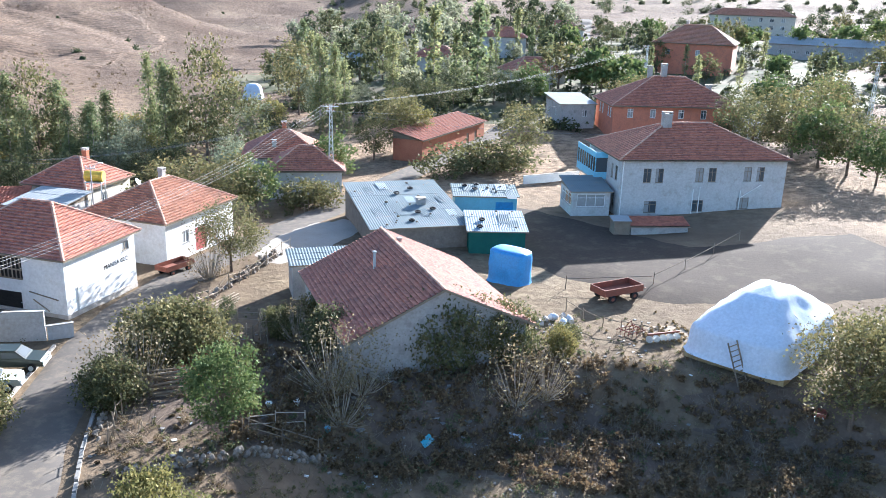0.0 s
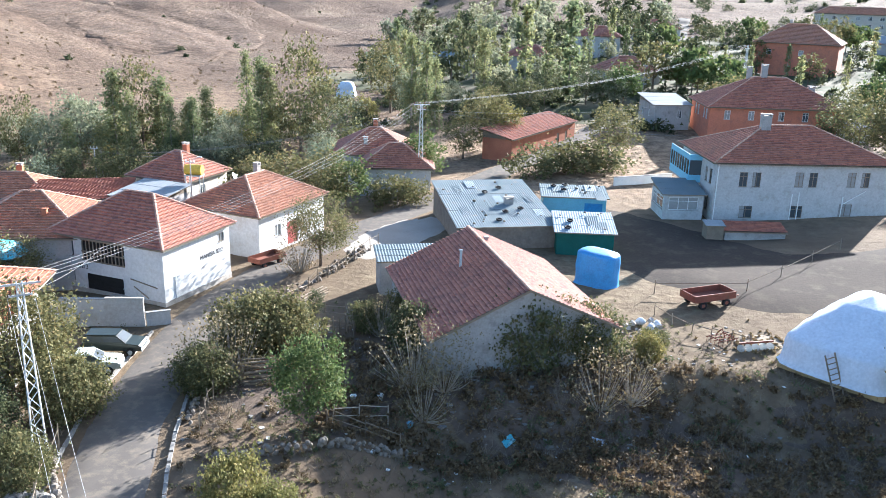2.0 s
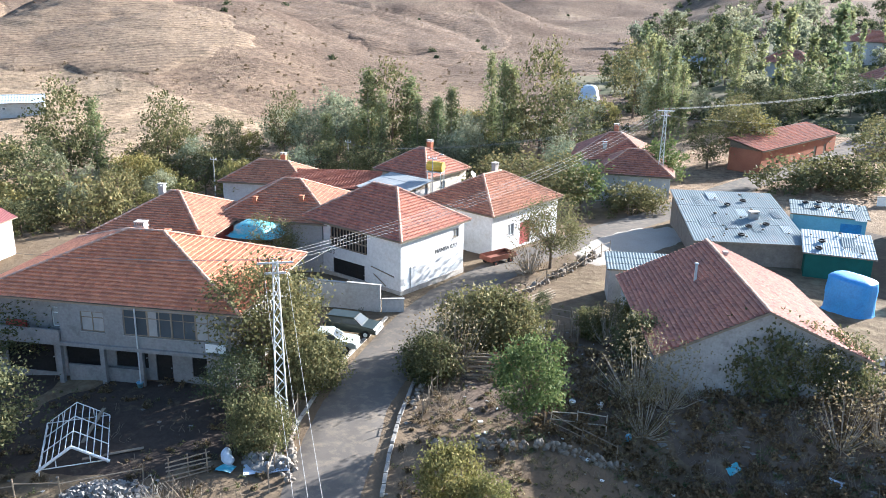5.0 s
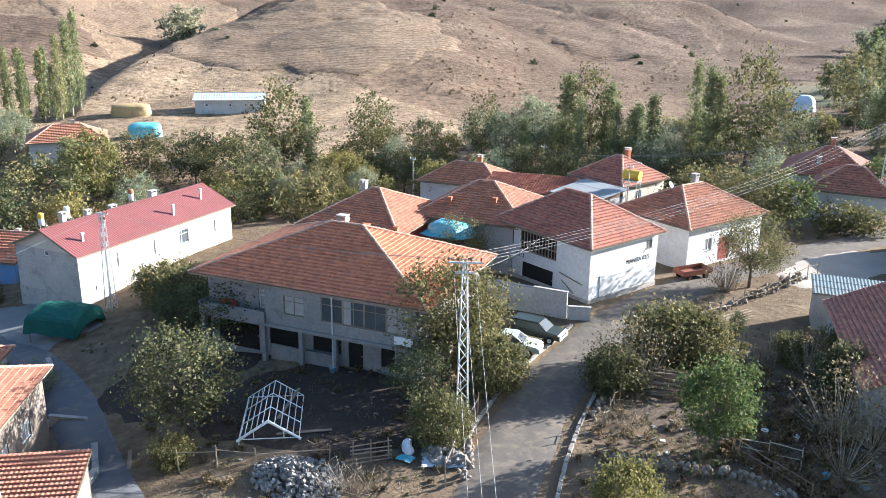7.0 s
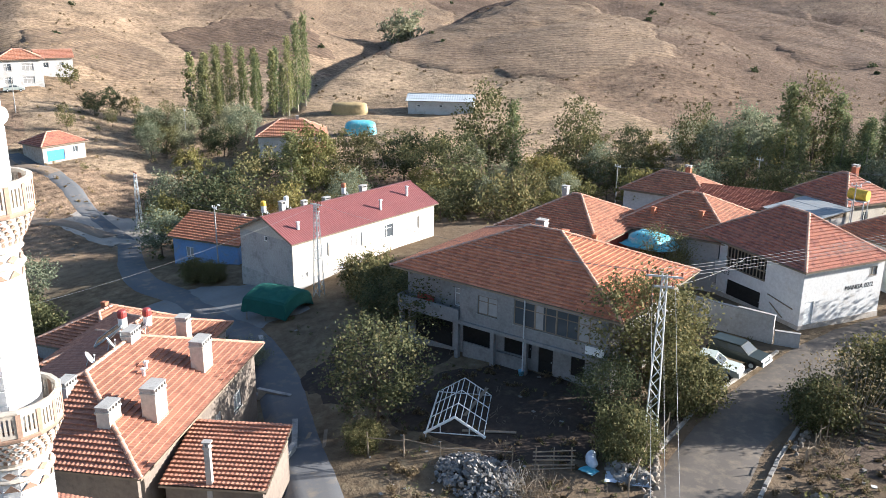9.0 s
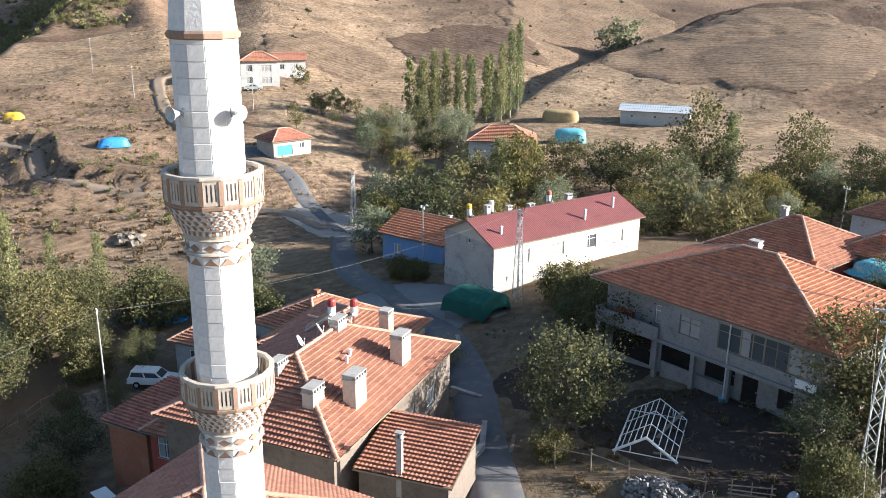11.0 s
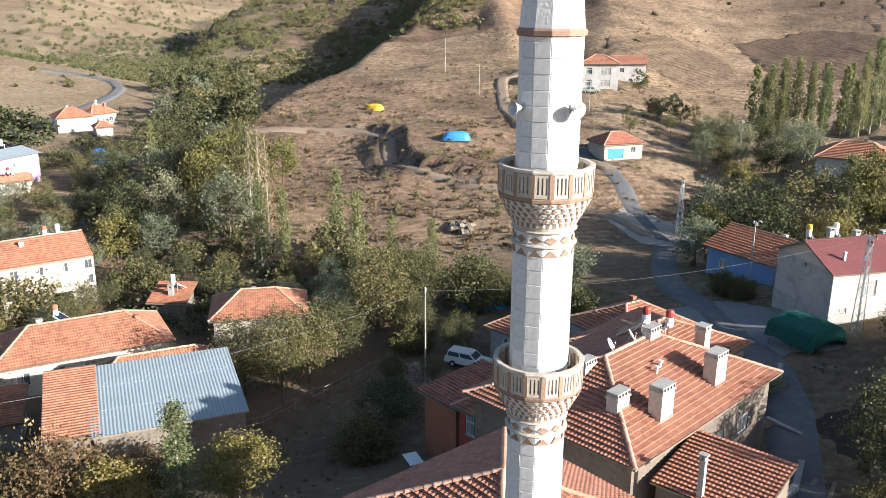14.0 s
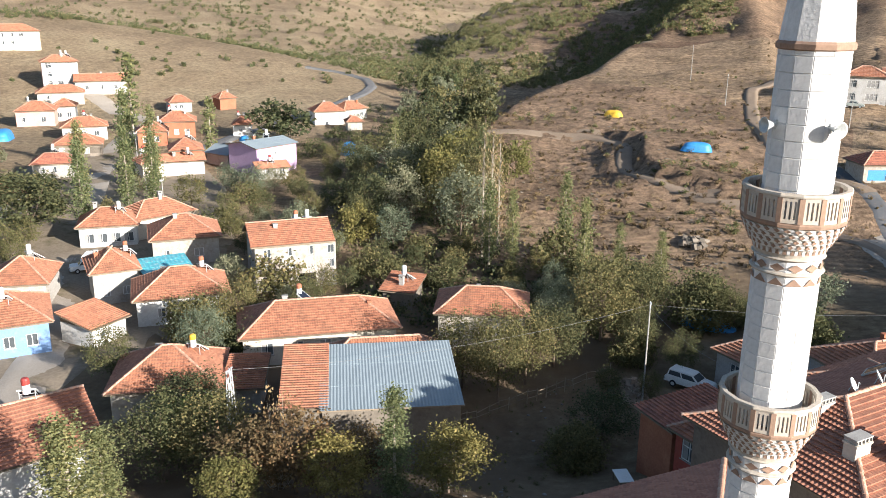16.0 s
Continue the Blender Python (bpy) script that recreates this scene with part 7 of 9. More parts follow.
for k, x, y, h, r in (
    ("dark", -39.0, 27.4, 6.4, 3.2), ("broad", -29.8, 41.2, 8.6, 3.5), ("dark", -28.8, 37.0, 4.2, 1.9), ("broad", -30.2, 43.2, 7.4, 2.8), ("shrub", -25.6, 34.6, 3.0, 1.8), ("green", -12.8, 43.6, 5.4, 2.1), ("shrub", -19.4, 52.4, 4.4, 2.9), ("shrub", -20.6, 46.6, 3.0, 1.9), ("bare", -20.8, 48.6, 4.2, 2.4), ("shrub", -17.4, 53.6, 3.8, 2.4), ("bare", -19.3, 48.4, 4.8, 2.4), ("broad", -20.0, 72.6, 6.6, 3.0), ("bare", -21.4, 70.6, 5.0, 2.0),
    ("shrub", -0.6, 54.4, 5.0, 2.9), ("broad", 1.8, 55.0, 4.6, 2.3), ("shrub", 4.0, 56.0, 4.0, 2.4), ("dark", -16.8, 59.3, 2.6, 0.6), ("bare", -7.5, 49.6, 5.0, 2.6), ("bare", 4.6, 51.0, 4.2, 2.4), ("bare", 6.6, 52.0, 3.4, 2.0), ("shrub", -8.2, 55.0, 3.4, 2.0), ("shrub", -9.8, 60.5, 2.6, 1.6), ("bare", -5.6, 49.6, 4.2, 2.2), ("bare", -6.6, 47.4, 3.6, 2.0), ("broad", 26.0, 49.6, 8.0, 3.5), ("shrub", 28.4, 52.0, 5.0, 2.6), ("gold", -13.9, 34.0, 3.4, 1.6), ("gold", -11.6, 33.4, 2.6, 1.2), ("gold", 8.0, 56.4, 2.2, 1.2), ("shrub", 8.6, 58.0, 1.8, 1.1),
    ("shrub", -12.4, 58.0, 2.2, 1.4), ("bare", -11.2, 57.0, 3.0, 1.4), ("dark", -46.6, 37.2, 5.6, 3.2), ("dark", -50.4, 36.4, 4.2, 2.4), ("shrub", -48.6, 39.6, 3.2, 2.0), ("poplar", -116.8, -85.0, 14, 1.5), ("poplar", -133.7, -87.5, 17, 1.7), ("poplar", -129.9, -80.2, 15, 1.6), ("dark", -100.0, -82.0, 9, 6.0), ("dark", -108.0, -88.0, 8, 4.5),  ("shrub", -36.6, 24.6, 1.6, 1.2), ("shrub", -26.8, 41.8, 3.6, 2.2), ("gold", -30.2, 45.0, 4.2, 1.6), ("shrub", -40.6, 11.6, 3.0, 1.6), ("shrub", -33.6, 64.0, 2.0, 1.2), ("broad", -41.0, 58.6, 5.6, 2.4), ("shrub", -56.4, 24.6, 2.4, 1.6), ("willow", -54.0, 26.0, 2.6, 1.6),
):
    tree(k, x, y, h, r)

grove(["willow", "broad", "willow", "yellow", "dark"], 12, 34, 112, 150, 34, 4, 7.5, 3.4)
grove(["broad", "willow", "dark", "shrub", "yellow"], 34, 69, 98, 142, 50, 3, 6.5, 3.6)
grove(["broad", "willow", "dark", "willow"], -5, 12, 150, 330, 34, 5, 9, 5)
grove(["broad", "dark", "green", "poplar"], -31, -4, 165, 360, 85, 6, 11)
grove(["poplar", "willow", "dark", "poplar"], -8, 12, 200, 430, 40, 9, 16, 6)
grove(["broad", "dark", "willow", "dark", "broad", "yellow", "willow"], 99.6, 109, 110, 168, 40, 4.5, 9.5, 5.0)
# low dark trees added so their colour carries the shadow on this stretch
grove(["dark", "shrub"], 100.6, 108, 94, 108, 10, 2.4, 3.6, 3.0)
grove(["poplar", "dark", "broad"], 99.5, 107, 105, 190, 14, 7, 12, 4)
grove(["willow", "shrub", "broad", "dark"], 90, 99, 80, 104, 16, 2.5, 5.5, 3)
grove(["dark", "poplar", "willow", "broad"], 99.5, 105, 190, 330, 38, 6, 10, 5)
grove(["poplar"], 59.0, 67.0, 174, 196, 12, 9, 15, 2.2, 0.8)
grove(["willow", "dark", "broad"], 62, 70, 150, 172, 18, 4, 7)
grove(["broad", "dark", "shrub"], 76, 100, 66, 96, 14, 2.5, 5)
grove(["broad", "dark", "shrub", "willow"], 108, 134, 62, 190, 62, 2.5, 6, 3.5)
grove(["dark", "broad"], 70, 76, 150, 215, 8, 3, 6)

for levels in PROTO.values():
    for group in levels:
        for p in group:
            clear_away(p)


# ---- scrub, weeds and grass, too many to count ----
def scrub(name, label, places, mat, leaves, cat="scrub", big=0.2):
    """Bushes over the hills: each a clump of leaves."""
    rng = np.random.default_rng(5)
    cs, sp = [], []
    for x, y, r in places:
        z = ground(x, y)
        for k in range(3):
            cs.append((x + rng.normal(0, r * 0.35), y + rng.normal(0, r * 0.35), z + r * rng.uniform(0.15, 0.75)))
            sp.append(r * 0.28)
    size = float(np.mean([p[2] for p in places])) * big
    v, f = leaf_quads(rng, cs, sp, int(leaves * 1.7), size)
    ob = mesh_object(name, v, f, mat)
    tagged(ob, label, cat, kind="stuff")


def spread_out(n, a0, a1, d0, d1, r0, r1, keep=0.0, seed=3, grain=60):
    out, rng = [], random.Random(seed)
    while len(out) < n:
        a, d = rng.uniform(a0, a1), d0 * (d1 / d0) ** rng.random()
        x, y = pol(a, d)
        if noise.noise(Vector((x / grain, y / grain, 9.1))) > keep - 0.25 * rng.random():
            out.append((x, y, rng.uniform(r0, r1) * (0.6 + 0.4 * rng.random())))
    return out


scrub("hill_scrub", "dark green scrub scattered over the dry hills", spread_out(1300, 8, 84, 190, 900, 0.25, 0.9, 0.0, 3, 40), LEAF_BROWN, 7, big=0.34)
scrub("hill_scrub", "clumps of dark bushes in the gullies", spread_out(60, 8, 84, 230, 800, 0.9, 2.4, 0.15, 31, 45), LEAF_DARK, 22, big=0.26)
scrub("hill_scrub", "oak scrub covering the wooded far hills", spread_out(2500, 84, 104, 330, 720, 1.3, 3.3, -0.08, 4, 30) + spread_out(500, 84, 106, 720, 1300, 2.2, 4.4, -0.3, 44, 60), LEAF_SCRUB, 15, big=0.2)
scrub("hill_scrub", "dark bushes dotted over the far slopes", spread_out(2000, 103, 138, 385, 1200, 1.6, 3.6, -0.2, 6, 34) + spread_out(90, 104, 138, 290, 395, 0.8, 2.0, 0.0, 66, 30), LEAF_SCRUB, 15, big=0.2)
scrub("hill_scrub", "oak scrub along the valley floor below the wooded hill", spread_out(300, 101, 108, 330, 470, 1.4, 3.2, -0.3, 14, 45), LEAF_SCRUB, 15, big=0.2)
scrub("hill_scrub", "scattered dry bushes on the knoll", spread_out(420, 72, 100, 112, 260, 0.25, 0.8, 0.0, 8, 30), LEAF_DRY, 14)
scrub("hill_scrub", "a few green bushes on the knoll", spread_out(50, 72, 100, 115, 260, 0.4, 1.0, 0.0, 9, 30), LEAF_SCRUB, 22)
scrub("creek_undergrowth", "dense green undergrowth along the creek", spread_out(660, 8, 69.5, 96, 160, 0.6, 1.6, -0.3, 10, 30), LEAF_WALNUT, 9)
scrub("creek_undergrowth", "dense dark undergrowth in the lower valley", spread_out(520, 98.8, 109, 84, 260, 0.8, 2.2, -0.4, 11, 30) + spread_out(180, 88, 98.8, 80, 104, 0.5, 1.6, -0.4, 12, 30), LEAF_DARK, 9)
scrub("far_gardens", "dense dark bushes and hedges in the upper valley", spread_out(900, -33, 11, 155, 420, 1.2, 2.8, -0.35, 71, 40), LEAF_DARK, 14, big=0.24)
scrub("far_trees", "far dark clumps of village trees", spread_out(420, -34, 10, 330, 800, 2.4, 4.8, -0.2, 12, 70), LEAF_DARK, 40, big=0.15)
scrub("garden_weeds", "green weeds in the gardens and on the bank", [p for p in spread_out(900, -30, 24, 36, 66, 0.12, 0.45, -0.1, 13, 6) if free(p[0], p[1], 2.6)], LEAF_WALNUT, 9)
scrub("garden_weeds", "weeds along the lane and the walls", [p for p in spread_out(700, 26, 110, 34, 70, 0.12, 0.45, 0.0, 14, 6) if free(p[0], p[1], 2.4)], LEAF_WALNUT, 9)
scrub("dry_weeds", "dry brown weeds on the bank and yards", [p for p in spread_out(1500, -32, 24, 36, 60, 0.1, 0.4, -0.1, 15, 5) if free(p[0], p[1], 2.6)], LEAF_DRY, 8)
scrub("dry_weeds", "dry grass tufts over the slopes", spread_out(2600, 5, 104, 96, 260, 0.15, 0.5, -0.1, 16, 14), LEAF_DRY, 4)



def twigs(name, label, places, per, length, mat, seed=1):
    """A tangle of thin dead sticks and stems."""
    g, rng = Geo(), random.Random(seed)
    for x, y, r in places:
        z = ground(x, y)
        for _ in range(per):
            a, e = rng.uniform(0, math.tau), rng.uniform(0.15, 1.3)
            L = length * rng.uniform(0.5, 1.3)
            p = Vector((x + rng.uniform(-r, r), y + rng.uniform(-r, r), z - 0.05))
            q = p + Vector((math.cos(a) * math.cos(e), math.sin(a) * math.cos(e), math.sin(e))) * L * 0.6
            w = q + Vector((rng.uniform(-0.3, 0.3), rng.uniform(-0.3, 0.3), rng.uniform(-0.2, 0.35))) * L * 0.6
            g.tube(p, q, 0.016, 0.011, 3, False)
            g.tube(q, w, 0.011, 0.005, 3, False)
    single(name, g, mat, Matrix.Identity(4), label, "brushwood", kind="stuff")


def litter(name, label, places, mat, size, seed=2):
    """Small flat scraps lying about."""
    g, rng = Geo(), random.Random(seed)
    for x, y, r in places:
        s = size * rng.uniform(0.4, 1.5)
        g.box(-s, s, -s * rng.uniform(0.3, 1), s * 0.7, 0, s * rng.uniform(0.15, 0.6), rng.uniform(0, 360), (x, y, ground(x, y) + 0.02))
    single(name, g, mat, Matrix.Identity(4), label, "litter", kind="stuff")


bank = [p for p in spread_out(620, -29, 18, 40, 60, 0.2, 0.9, -0.1, 21, 5) if free(p[0], p[1], 1.0)]
twigs("brushwood", "dead brown stems and brushwood on the bank", bank, 6, 1.1, WOOD, 3)
twigs("brushwood", "heap of grey cut branches by the rubble", [(-26.4, 27.6, 0.9), (-25.8, 28.6, 0.8), (-17.0, 48.6, 1.2), (-15.4, 51.4, 1.2), (-17.8, 43.2, 0.9)], 60, 2.0, WOOD, 4)
twigs("brushwood", "dry stems in the gardens and along the lane", [p for p in spread_out(260, 22, 70, 34, 64, 0.2, 0.6, 0.0, 22, 5) if free(p[0], p[1], 2.4)], 5, 0.8, WOOD, 5)
litter("stones", "loose pale stones and scraps on the bank", [p for p in spread_out(520, -30, 22, 38, 66, 0.1, 0.2, 0.0, 23, 7) if free(p[0], p[1], 2.0)], RUBBLE, 0.10)
litter("scraps", "white and blue plastic scraps on the bank", spread_out(60, -20, 20, 42, 62, 0.1, 0.2, 0.0, 24, 7), PAINT_WHITE, 0.10)
litter("stones", "loose stones over the knoll and fields", spread_out(700, 20, 102, 105, 260, 0.1, 0.3, 0.0, 25, 12), STONE, 0.17)
litter("stones", "loose stones round the lane and yards", [p for p in spread_out(500, 24, 104, 32, 70, 0.1, 0.2, 0.0, 26, 7) if free(p[0], p[1], 2.0)], RUBBLE, 0.09)
scrub("bank_bramble", "dark low brambles on the shaded bank", [p for p in spread_out(260, -28, 18, 42, 58, 0.2, 0.6, -0.05, 27, 6) if free(p[0], p[1], 2.4)], LEAF_SCRUB, 14)
scrub("bank_brush", "dark brown withered brush covering the bank", [p for p in spread_out(1000, -30, 16, 44.5, 57, 0.3, 0.9, -0.3, 41, 6) if free(p[0], p[1], 2.4)], LEAF_BROWN, 14, big=0.24)
scrub("garden_brush", "withered brush and weeds in the garden", [p for p in spread_out(420, 16, 62, 33, 58, 0.2, 0.6, -0.1, 42, 6) if free(p[0], p[1], 2.4)], LEAF_BROWN, 16, big=0.22)
twigs("brushwood", "tangle of long bare grey branches before the farmhouse", [(-7.6, 49.6, 1.0), (-6.4, 51.0, 1.0), (-4.6, 51.2, 0.9), (5.4, 54.6, 0.9), (7.0, 55.6, 0.8)], 34, 2.6, BARK_PALE, 44)
twigs("brushwood", "heap of cut branches beside the rubble", [(-27.0, 27.4, 0.7)], 46, 2.4, BARK_PALE, 45)
twigs("brushwood", "tall dead stems standing on the bank", [p for p in spread_out(220, -26, 14, 46, 56, 0.2, 0.9, -0.2, 51, 6) if free(p[0], p[1], 2.4)], 9, 1.9, WOOD, 52)
litter("stones", "pale broken stones and tins below the farmhouse", spread_out(170, -12, 8, 47, 55, 0.1, 0.2, -0.1, 53, 6), RUBBLE, 0.16)
scrub("straw_litter", "loose straw and dry stalks beside the white stack", [(17.6 + random.gauss(0, 1.8), 61.2 + random.gauss(0, 1.2), 0.14) for _ in range(160)], LEAF_DRY, 7, "straw", 0.5)
scrub("hill_scrub", "brown thorny bushes and tussocks on the knoll", spread_out(420, 80, 99, 104, 230, 0.3, 0.95, -0.1, 61, 16), LEAF_BROWN, 9, big=0.3)
scrub("hill_scrub", "dark green bushes in the folds of the knoll", spread_out(70, 82, 99, 106, 200, 0.5, 1.3, 0.1, 62, 20), LEAF_SCRUB, 16, big=0.24)
litter("stones", "stones and ledges of rock on the knoll", spread_out(260, 80, 99, 104, 200, 0.1, 0.3, 0.0, 63, 12), STONE, 0.2)
# ---- poles and wires ----
def lattice_pole(x, y, h, turn=0.0, arm=1.0, label="grey steel lattice power pole with crossarm"):
    z = ground(x, y)
    t = thing("power_pole", pose(x, y, z, 0, 0, turn), label, "power pole", "power poles")
    b, c = 0.36, 0.13
    for sx in (-1, 1):
        for sy in (-1, 1):
            part("leg", Geo().tube((sx * b, sy * b, -0.5), (sx * c, sy * c, h), 0.055, 0.045, 4), STEEL, t)
    n = int(h / 0.75)
    for side in range(4):
        for i in range(n):
            k0, k1 = i / n, (i + 1) / n
            w0, w1 = b + (c - b) * k0, b + (c - b) * k1
            p, q = (-w0 if i % 2 else w0, -w0, h * k0), (w1 if i % 2 else -w1, -w1, h * k1)
            rot = Matrix.Rotation(side * math.pi / 2, 3, "Z")
            part("brace", Geo().tube(rot @ Vector(p), rot @ Vector(q), 0.028, 0.028, 4, False), STEEL, t)
    for zz, w in ((h - 0.15, arm), (h - 0.75, arm * 0.55)):
        bar = part("crossarm", Geo().box(-w, w, -0.05, 0.05, zz, zz + 0.1), STEEL, t)
        for xx in (-w + 0.08, -w * 0.35, w * 0.35, w - 0.08):
            part("insulator", Geo().lathe([(0.03, zz + 0.1), (0.03, zz + 0.16), (0.08, zz + 0.2), (0.05, zz + 0.26), (0.08, zz + 0.3), (0.03, zz + 0.36)], 8, (xx, 0)), RUST, bar)
    return t


def post_pole(x, y, h, material, label, r=0.11, lean=0.0, lamp=False):
    z = ground(x, y)
    t = thing("power_pole", pose(x, y, z, 0, lean, 0), label, "power pole", "power poles")
    part("post", Geo().tube((0, 0, -0.6), (0, 0, h), r, r * 0.6, 8), material, t)
    bar = part("crossarm", Geo().box(-0.5, 0.5, -0.04, 0.04, h - 0.35, h - 0.27), STEEL, t)
    for xx in (-0.42, 0, 0.42):
        part("insulator", Geo().lathe([(0.025, h - 0.27), (0.06, h - 0.2), (0.05, h - 0.1), (0.02, h - 0.06)], 7, (xx, 0)), PAINT_WHITE, bar)
    if lamp:
        part("lamp_arm", Geo().tube((0, 0, h - 0.3), (0.9, 0, h + 0.25), 0.025).box(0.85, 1.25, -0.07, 0.07, h + 0.2, h + 0.3), STEEL, t)
    return t


def wire(p, q, sag=0.8, r=0.009):
    p, q = Vector(p), Vector(q)
    g, n = Geo(), 14
    pts = [p.lerp(q, i / n) - Vector((0, 0, sag * 4 * (i / n) * (1 - i / n))) for i in range(n + 1)]
    side = (q - p).cross(Vector((0, 0, 1))).normalized() * r
    for c in pts:
        g.v += [tuple(c + side), tuple(c + Vector((0, 0, r))), tuple(c - side), tuple(c - Vector((0, 0, r)))]
    g.f = [(4 * i + k, 4 * i + (k + 1) % 4, 4 * i + 4 + (k + 1) % 4, 4 * i + 4 + k) for i in range(n) for k in range(4)]
    single("wire", g, CABLE, Matrix.Identity(4), "thin grey overhead power wire", "wire", "overhead wires")


P1, P2, P3 = (-26.1, 37.6), (-16.0, 107.0), (44.0, 205.0)
lattice_pole(*P1, 10.1, 35)
lattice_pole(*P2, 11.0, 10)
lattice_pole(70.0, 146.0, 13.0, 20, 1.3)
lattice_pole(*P3, 11.0, 15)
lattice_pole(-62.5, 37.5, 8.6, 20, 0.6, "slim steel lattice pole beside the red-roofed house")
lattice_pole(-109.5, 38.5, 8.0, 0, 0.6, "slim lattice pole at the lane junction")
lattice_pole(-51.0, -27.0, 7.5, 0, 0.5, "slim pale lattice pole behind the trees")
POLES = [(-66.9, 2.4, 9.0, "tall pale concrete pole with wires"), (-77.5, 34.8, 7.5, "slim street lamp pole by the blue house"), (-35.6, 80.6, 8.0, "thin pole between the tile roofs"), (-46, 40, 5, "short steel pole by the garden wall")]
for x, y, h, lab in POLES[:3]:
    post_pole(x, y, h, CONCRETE, lab, 0.09, 0, True)
for x, y, h in ((-58.5, 103, 7), (-70, 88, 6), (-148, 62, 7.5), (-178, 41, 7), (-236, 14, 9), (-202, 20, 7), (-130, -82, 7), (-150, -96, 7), (-112, -68, 7), (40, 260, 8), (20, 190, 8)):
    post_pole(x, y, h, CONCRETE, "distant grey utility pole on the land", 0.1)
top = lambda p, h, o=0.0: (p[0] + o, p[1] + o * 0.4, ground(*p) + h)
for o in (-0.9, -0.35, 0.35, 0.9):
    wire(top(P1, 10.2, o), top(P2, 11.1, o), 1.6)
    wire(top(P2, 11.1, o), top(P3, 11.1, o), 1.8)
for o in (-0.6, 0.0, 0.6):
    wire(top(P1, 9.4, o), (-8.0 + o, 14.0, 5.5), 0.8)
    wire(top(P1, 10.2, o), (-62.5 + o * 0.5, 37.5, ground(-62.5, 37.5) + 8.6), 0.7)
    wire(top(P2, 10.2, o), (-42.0 + o, 84.0, 7.2), 1.0)
wire(top(P1, 9.4), (-33.5, 59.0, 5.0), 0.4)
wire(top(P2, 10.3), (20, 150, 6.5), 1.0)
wire(top(P2, 10.3), (30, 110, 8.0), 1.0)
wire((-66.9, 2.4, ground(-66.9, 2.4) + 8.8), (-62.5, 37.5, ground(-62.5, 37.5) + 8.4), 1.2)
wire((-66.9, 2.4, ground(-66.9, 2.4) + 8.8), (-51, -27, ground(-51, -27) + 7.4), 1.0)
wire((-66.9, 2.4, ground(-66.9, 2.4) + 8.6), (-52.0, 8.5, 2.2), 0.8)
wire((-62.5, 37.5, ground(-62.5, 37.5) + 8.4), (-77.5, 34.8, ground(-77.5, 34.8) + 7.3), 0.4)
wire((-77.5, 34.8, ground(-77.5, 34.8) + 7.3), (-109.5, 38.5, ground(-109.5, 38.5) + 7.8), 0.8)
wire((-58.5, 103, ground(-58.5, 103) + 6.6), (-70, 88, ground(-70, 88) + 5.6), 0.5)
wire((-58.5, 103, ground(-58.5, 103) + 6.6), (-42.0, 92.0, 5.5), 0.5)


# ---- kerbs, walls, fences ----
def kerb_line(line, label):
    """Concrete kerb stones set end to end."""
    z = [ground(*p) for p in line]
    t = thing("kerb", pose(line[0][0], line[0][1], z[0]), label, "kerb")
    me = Geo().box(-0.44, 0.44, -0.1, 0.1, -0.2, 0.17).mesh("kerb_stone", KERB)
    for (x0, y0), (x1, y1) in zip(line, line[1:]):
        n = max(1, int(math.hypot(x1 - x0, y1 - y0) / 0.9))
        a = math.degrees(math.atan2(y1 - y0, x1 - x0))
        for i in range(n):
            k = (i + 0.5) / n
            x, y = x0 + (x1 - x0) * k, y0 + (y1 - y0) * k
            shared("kerb_stone", me, t, pose(x - line[0][0], y - line[0][1], ground(x, y) - z[0] + random.uniform(0, 0.03), 0, random.uniform(-2, 2), a + random.uniform(-2, 2)))


def stone_wall(line, height, thick, label, mat=None, size=0.34, name="stone_wall"):
    """A dry-stone wall of separate rough stones, heaped two deep."""
    x0, y0 = line[0]
    t = thing(name, pose(x0, y0, ground(x0, y0)), label, "stone wall")
    shapes = []
    for s in range(4):
        rng = random.Random(90 + s)
        bm = bmesh.new()
        bmesh.ops.create_icosphere(bm, subdivisions=1, radius=1)
        for v in bm.verts:
            v.co *= rng.uniform(0.72, 1.15)
        me = bpy.data.meshes.new("stone")
        bm.to_mesh(me)
        bm.free()
        me.materials.append(mat or STONE)
        shapes.append(me)
    rows = max(1, int(height / (size * 0.62)))
    count = 0
    for (ax, ay), (bx, by) in zip(line, line[1:]):
        n = max(1, int(math.hypot(bx - ax, by - ay) / (size * 0.92)))
        for r in range(rows):
            for i in range(n):
                if random.random() < 0.12 * r:
                    continue
                k = (i + random.random() * 0.8) / n
                x, y = ax + (bx - ax) * k + random.uniform(-thick, thick) / 2, ay + (by - ay) * k + random.uniform(-thick, thick) / 2
                s = size * random.uniform(0.35, 0.72)
                m = pose(x - x0, y - y0, ground(x, y) - ground(x0, y0) + r * size * 0.6 + size * 0.15, random.uniform(0, 360), random.uniform(0, 360), random.uniform(0, 360)) @ Matrix.Diagonal((s, s, s * 0.8, 1))
                if count < 290:
                    shared("stone", random.choice(shapes), t, m)
                count += 1


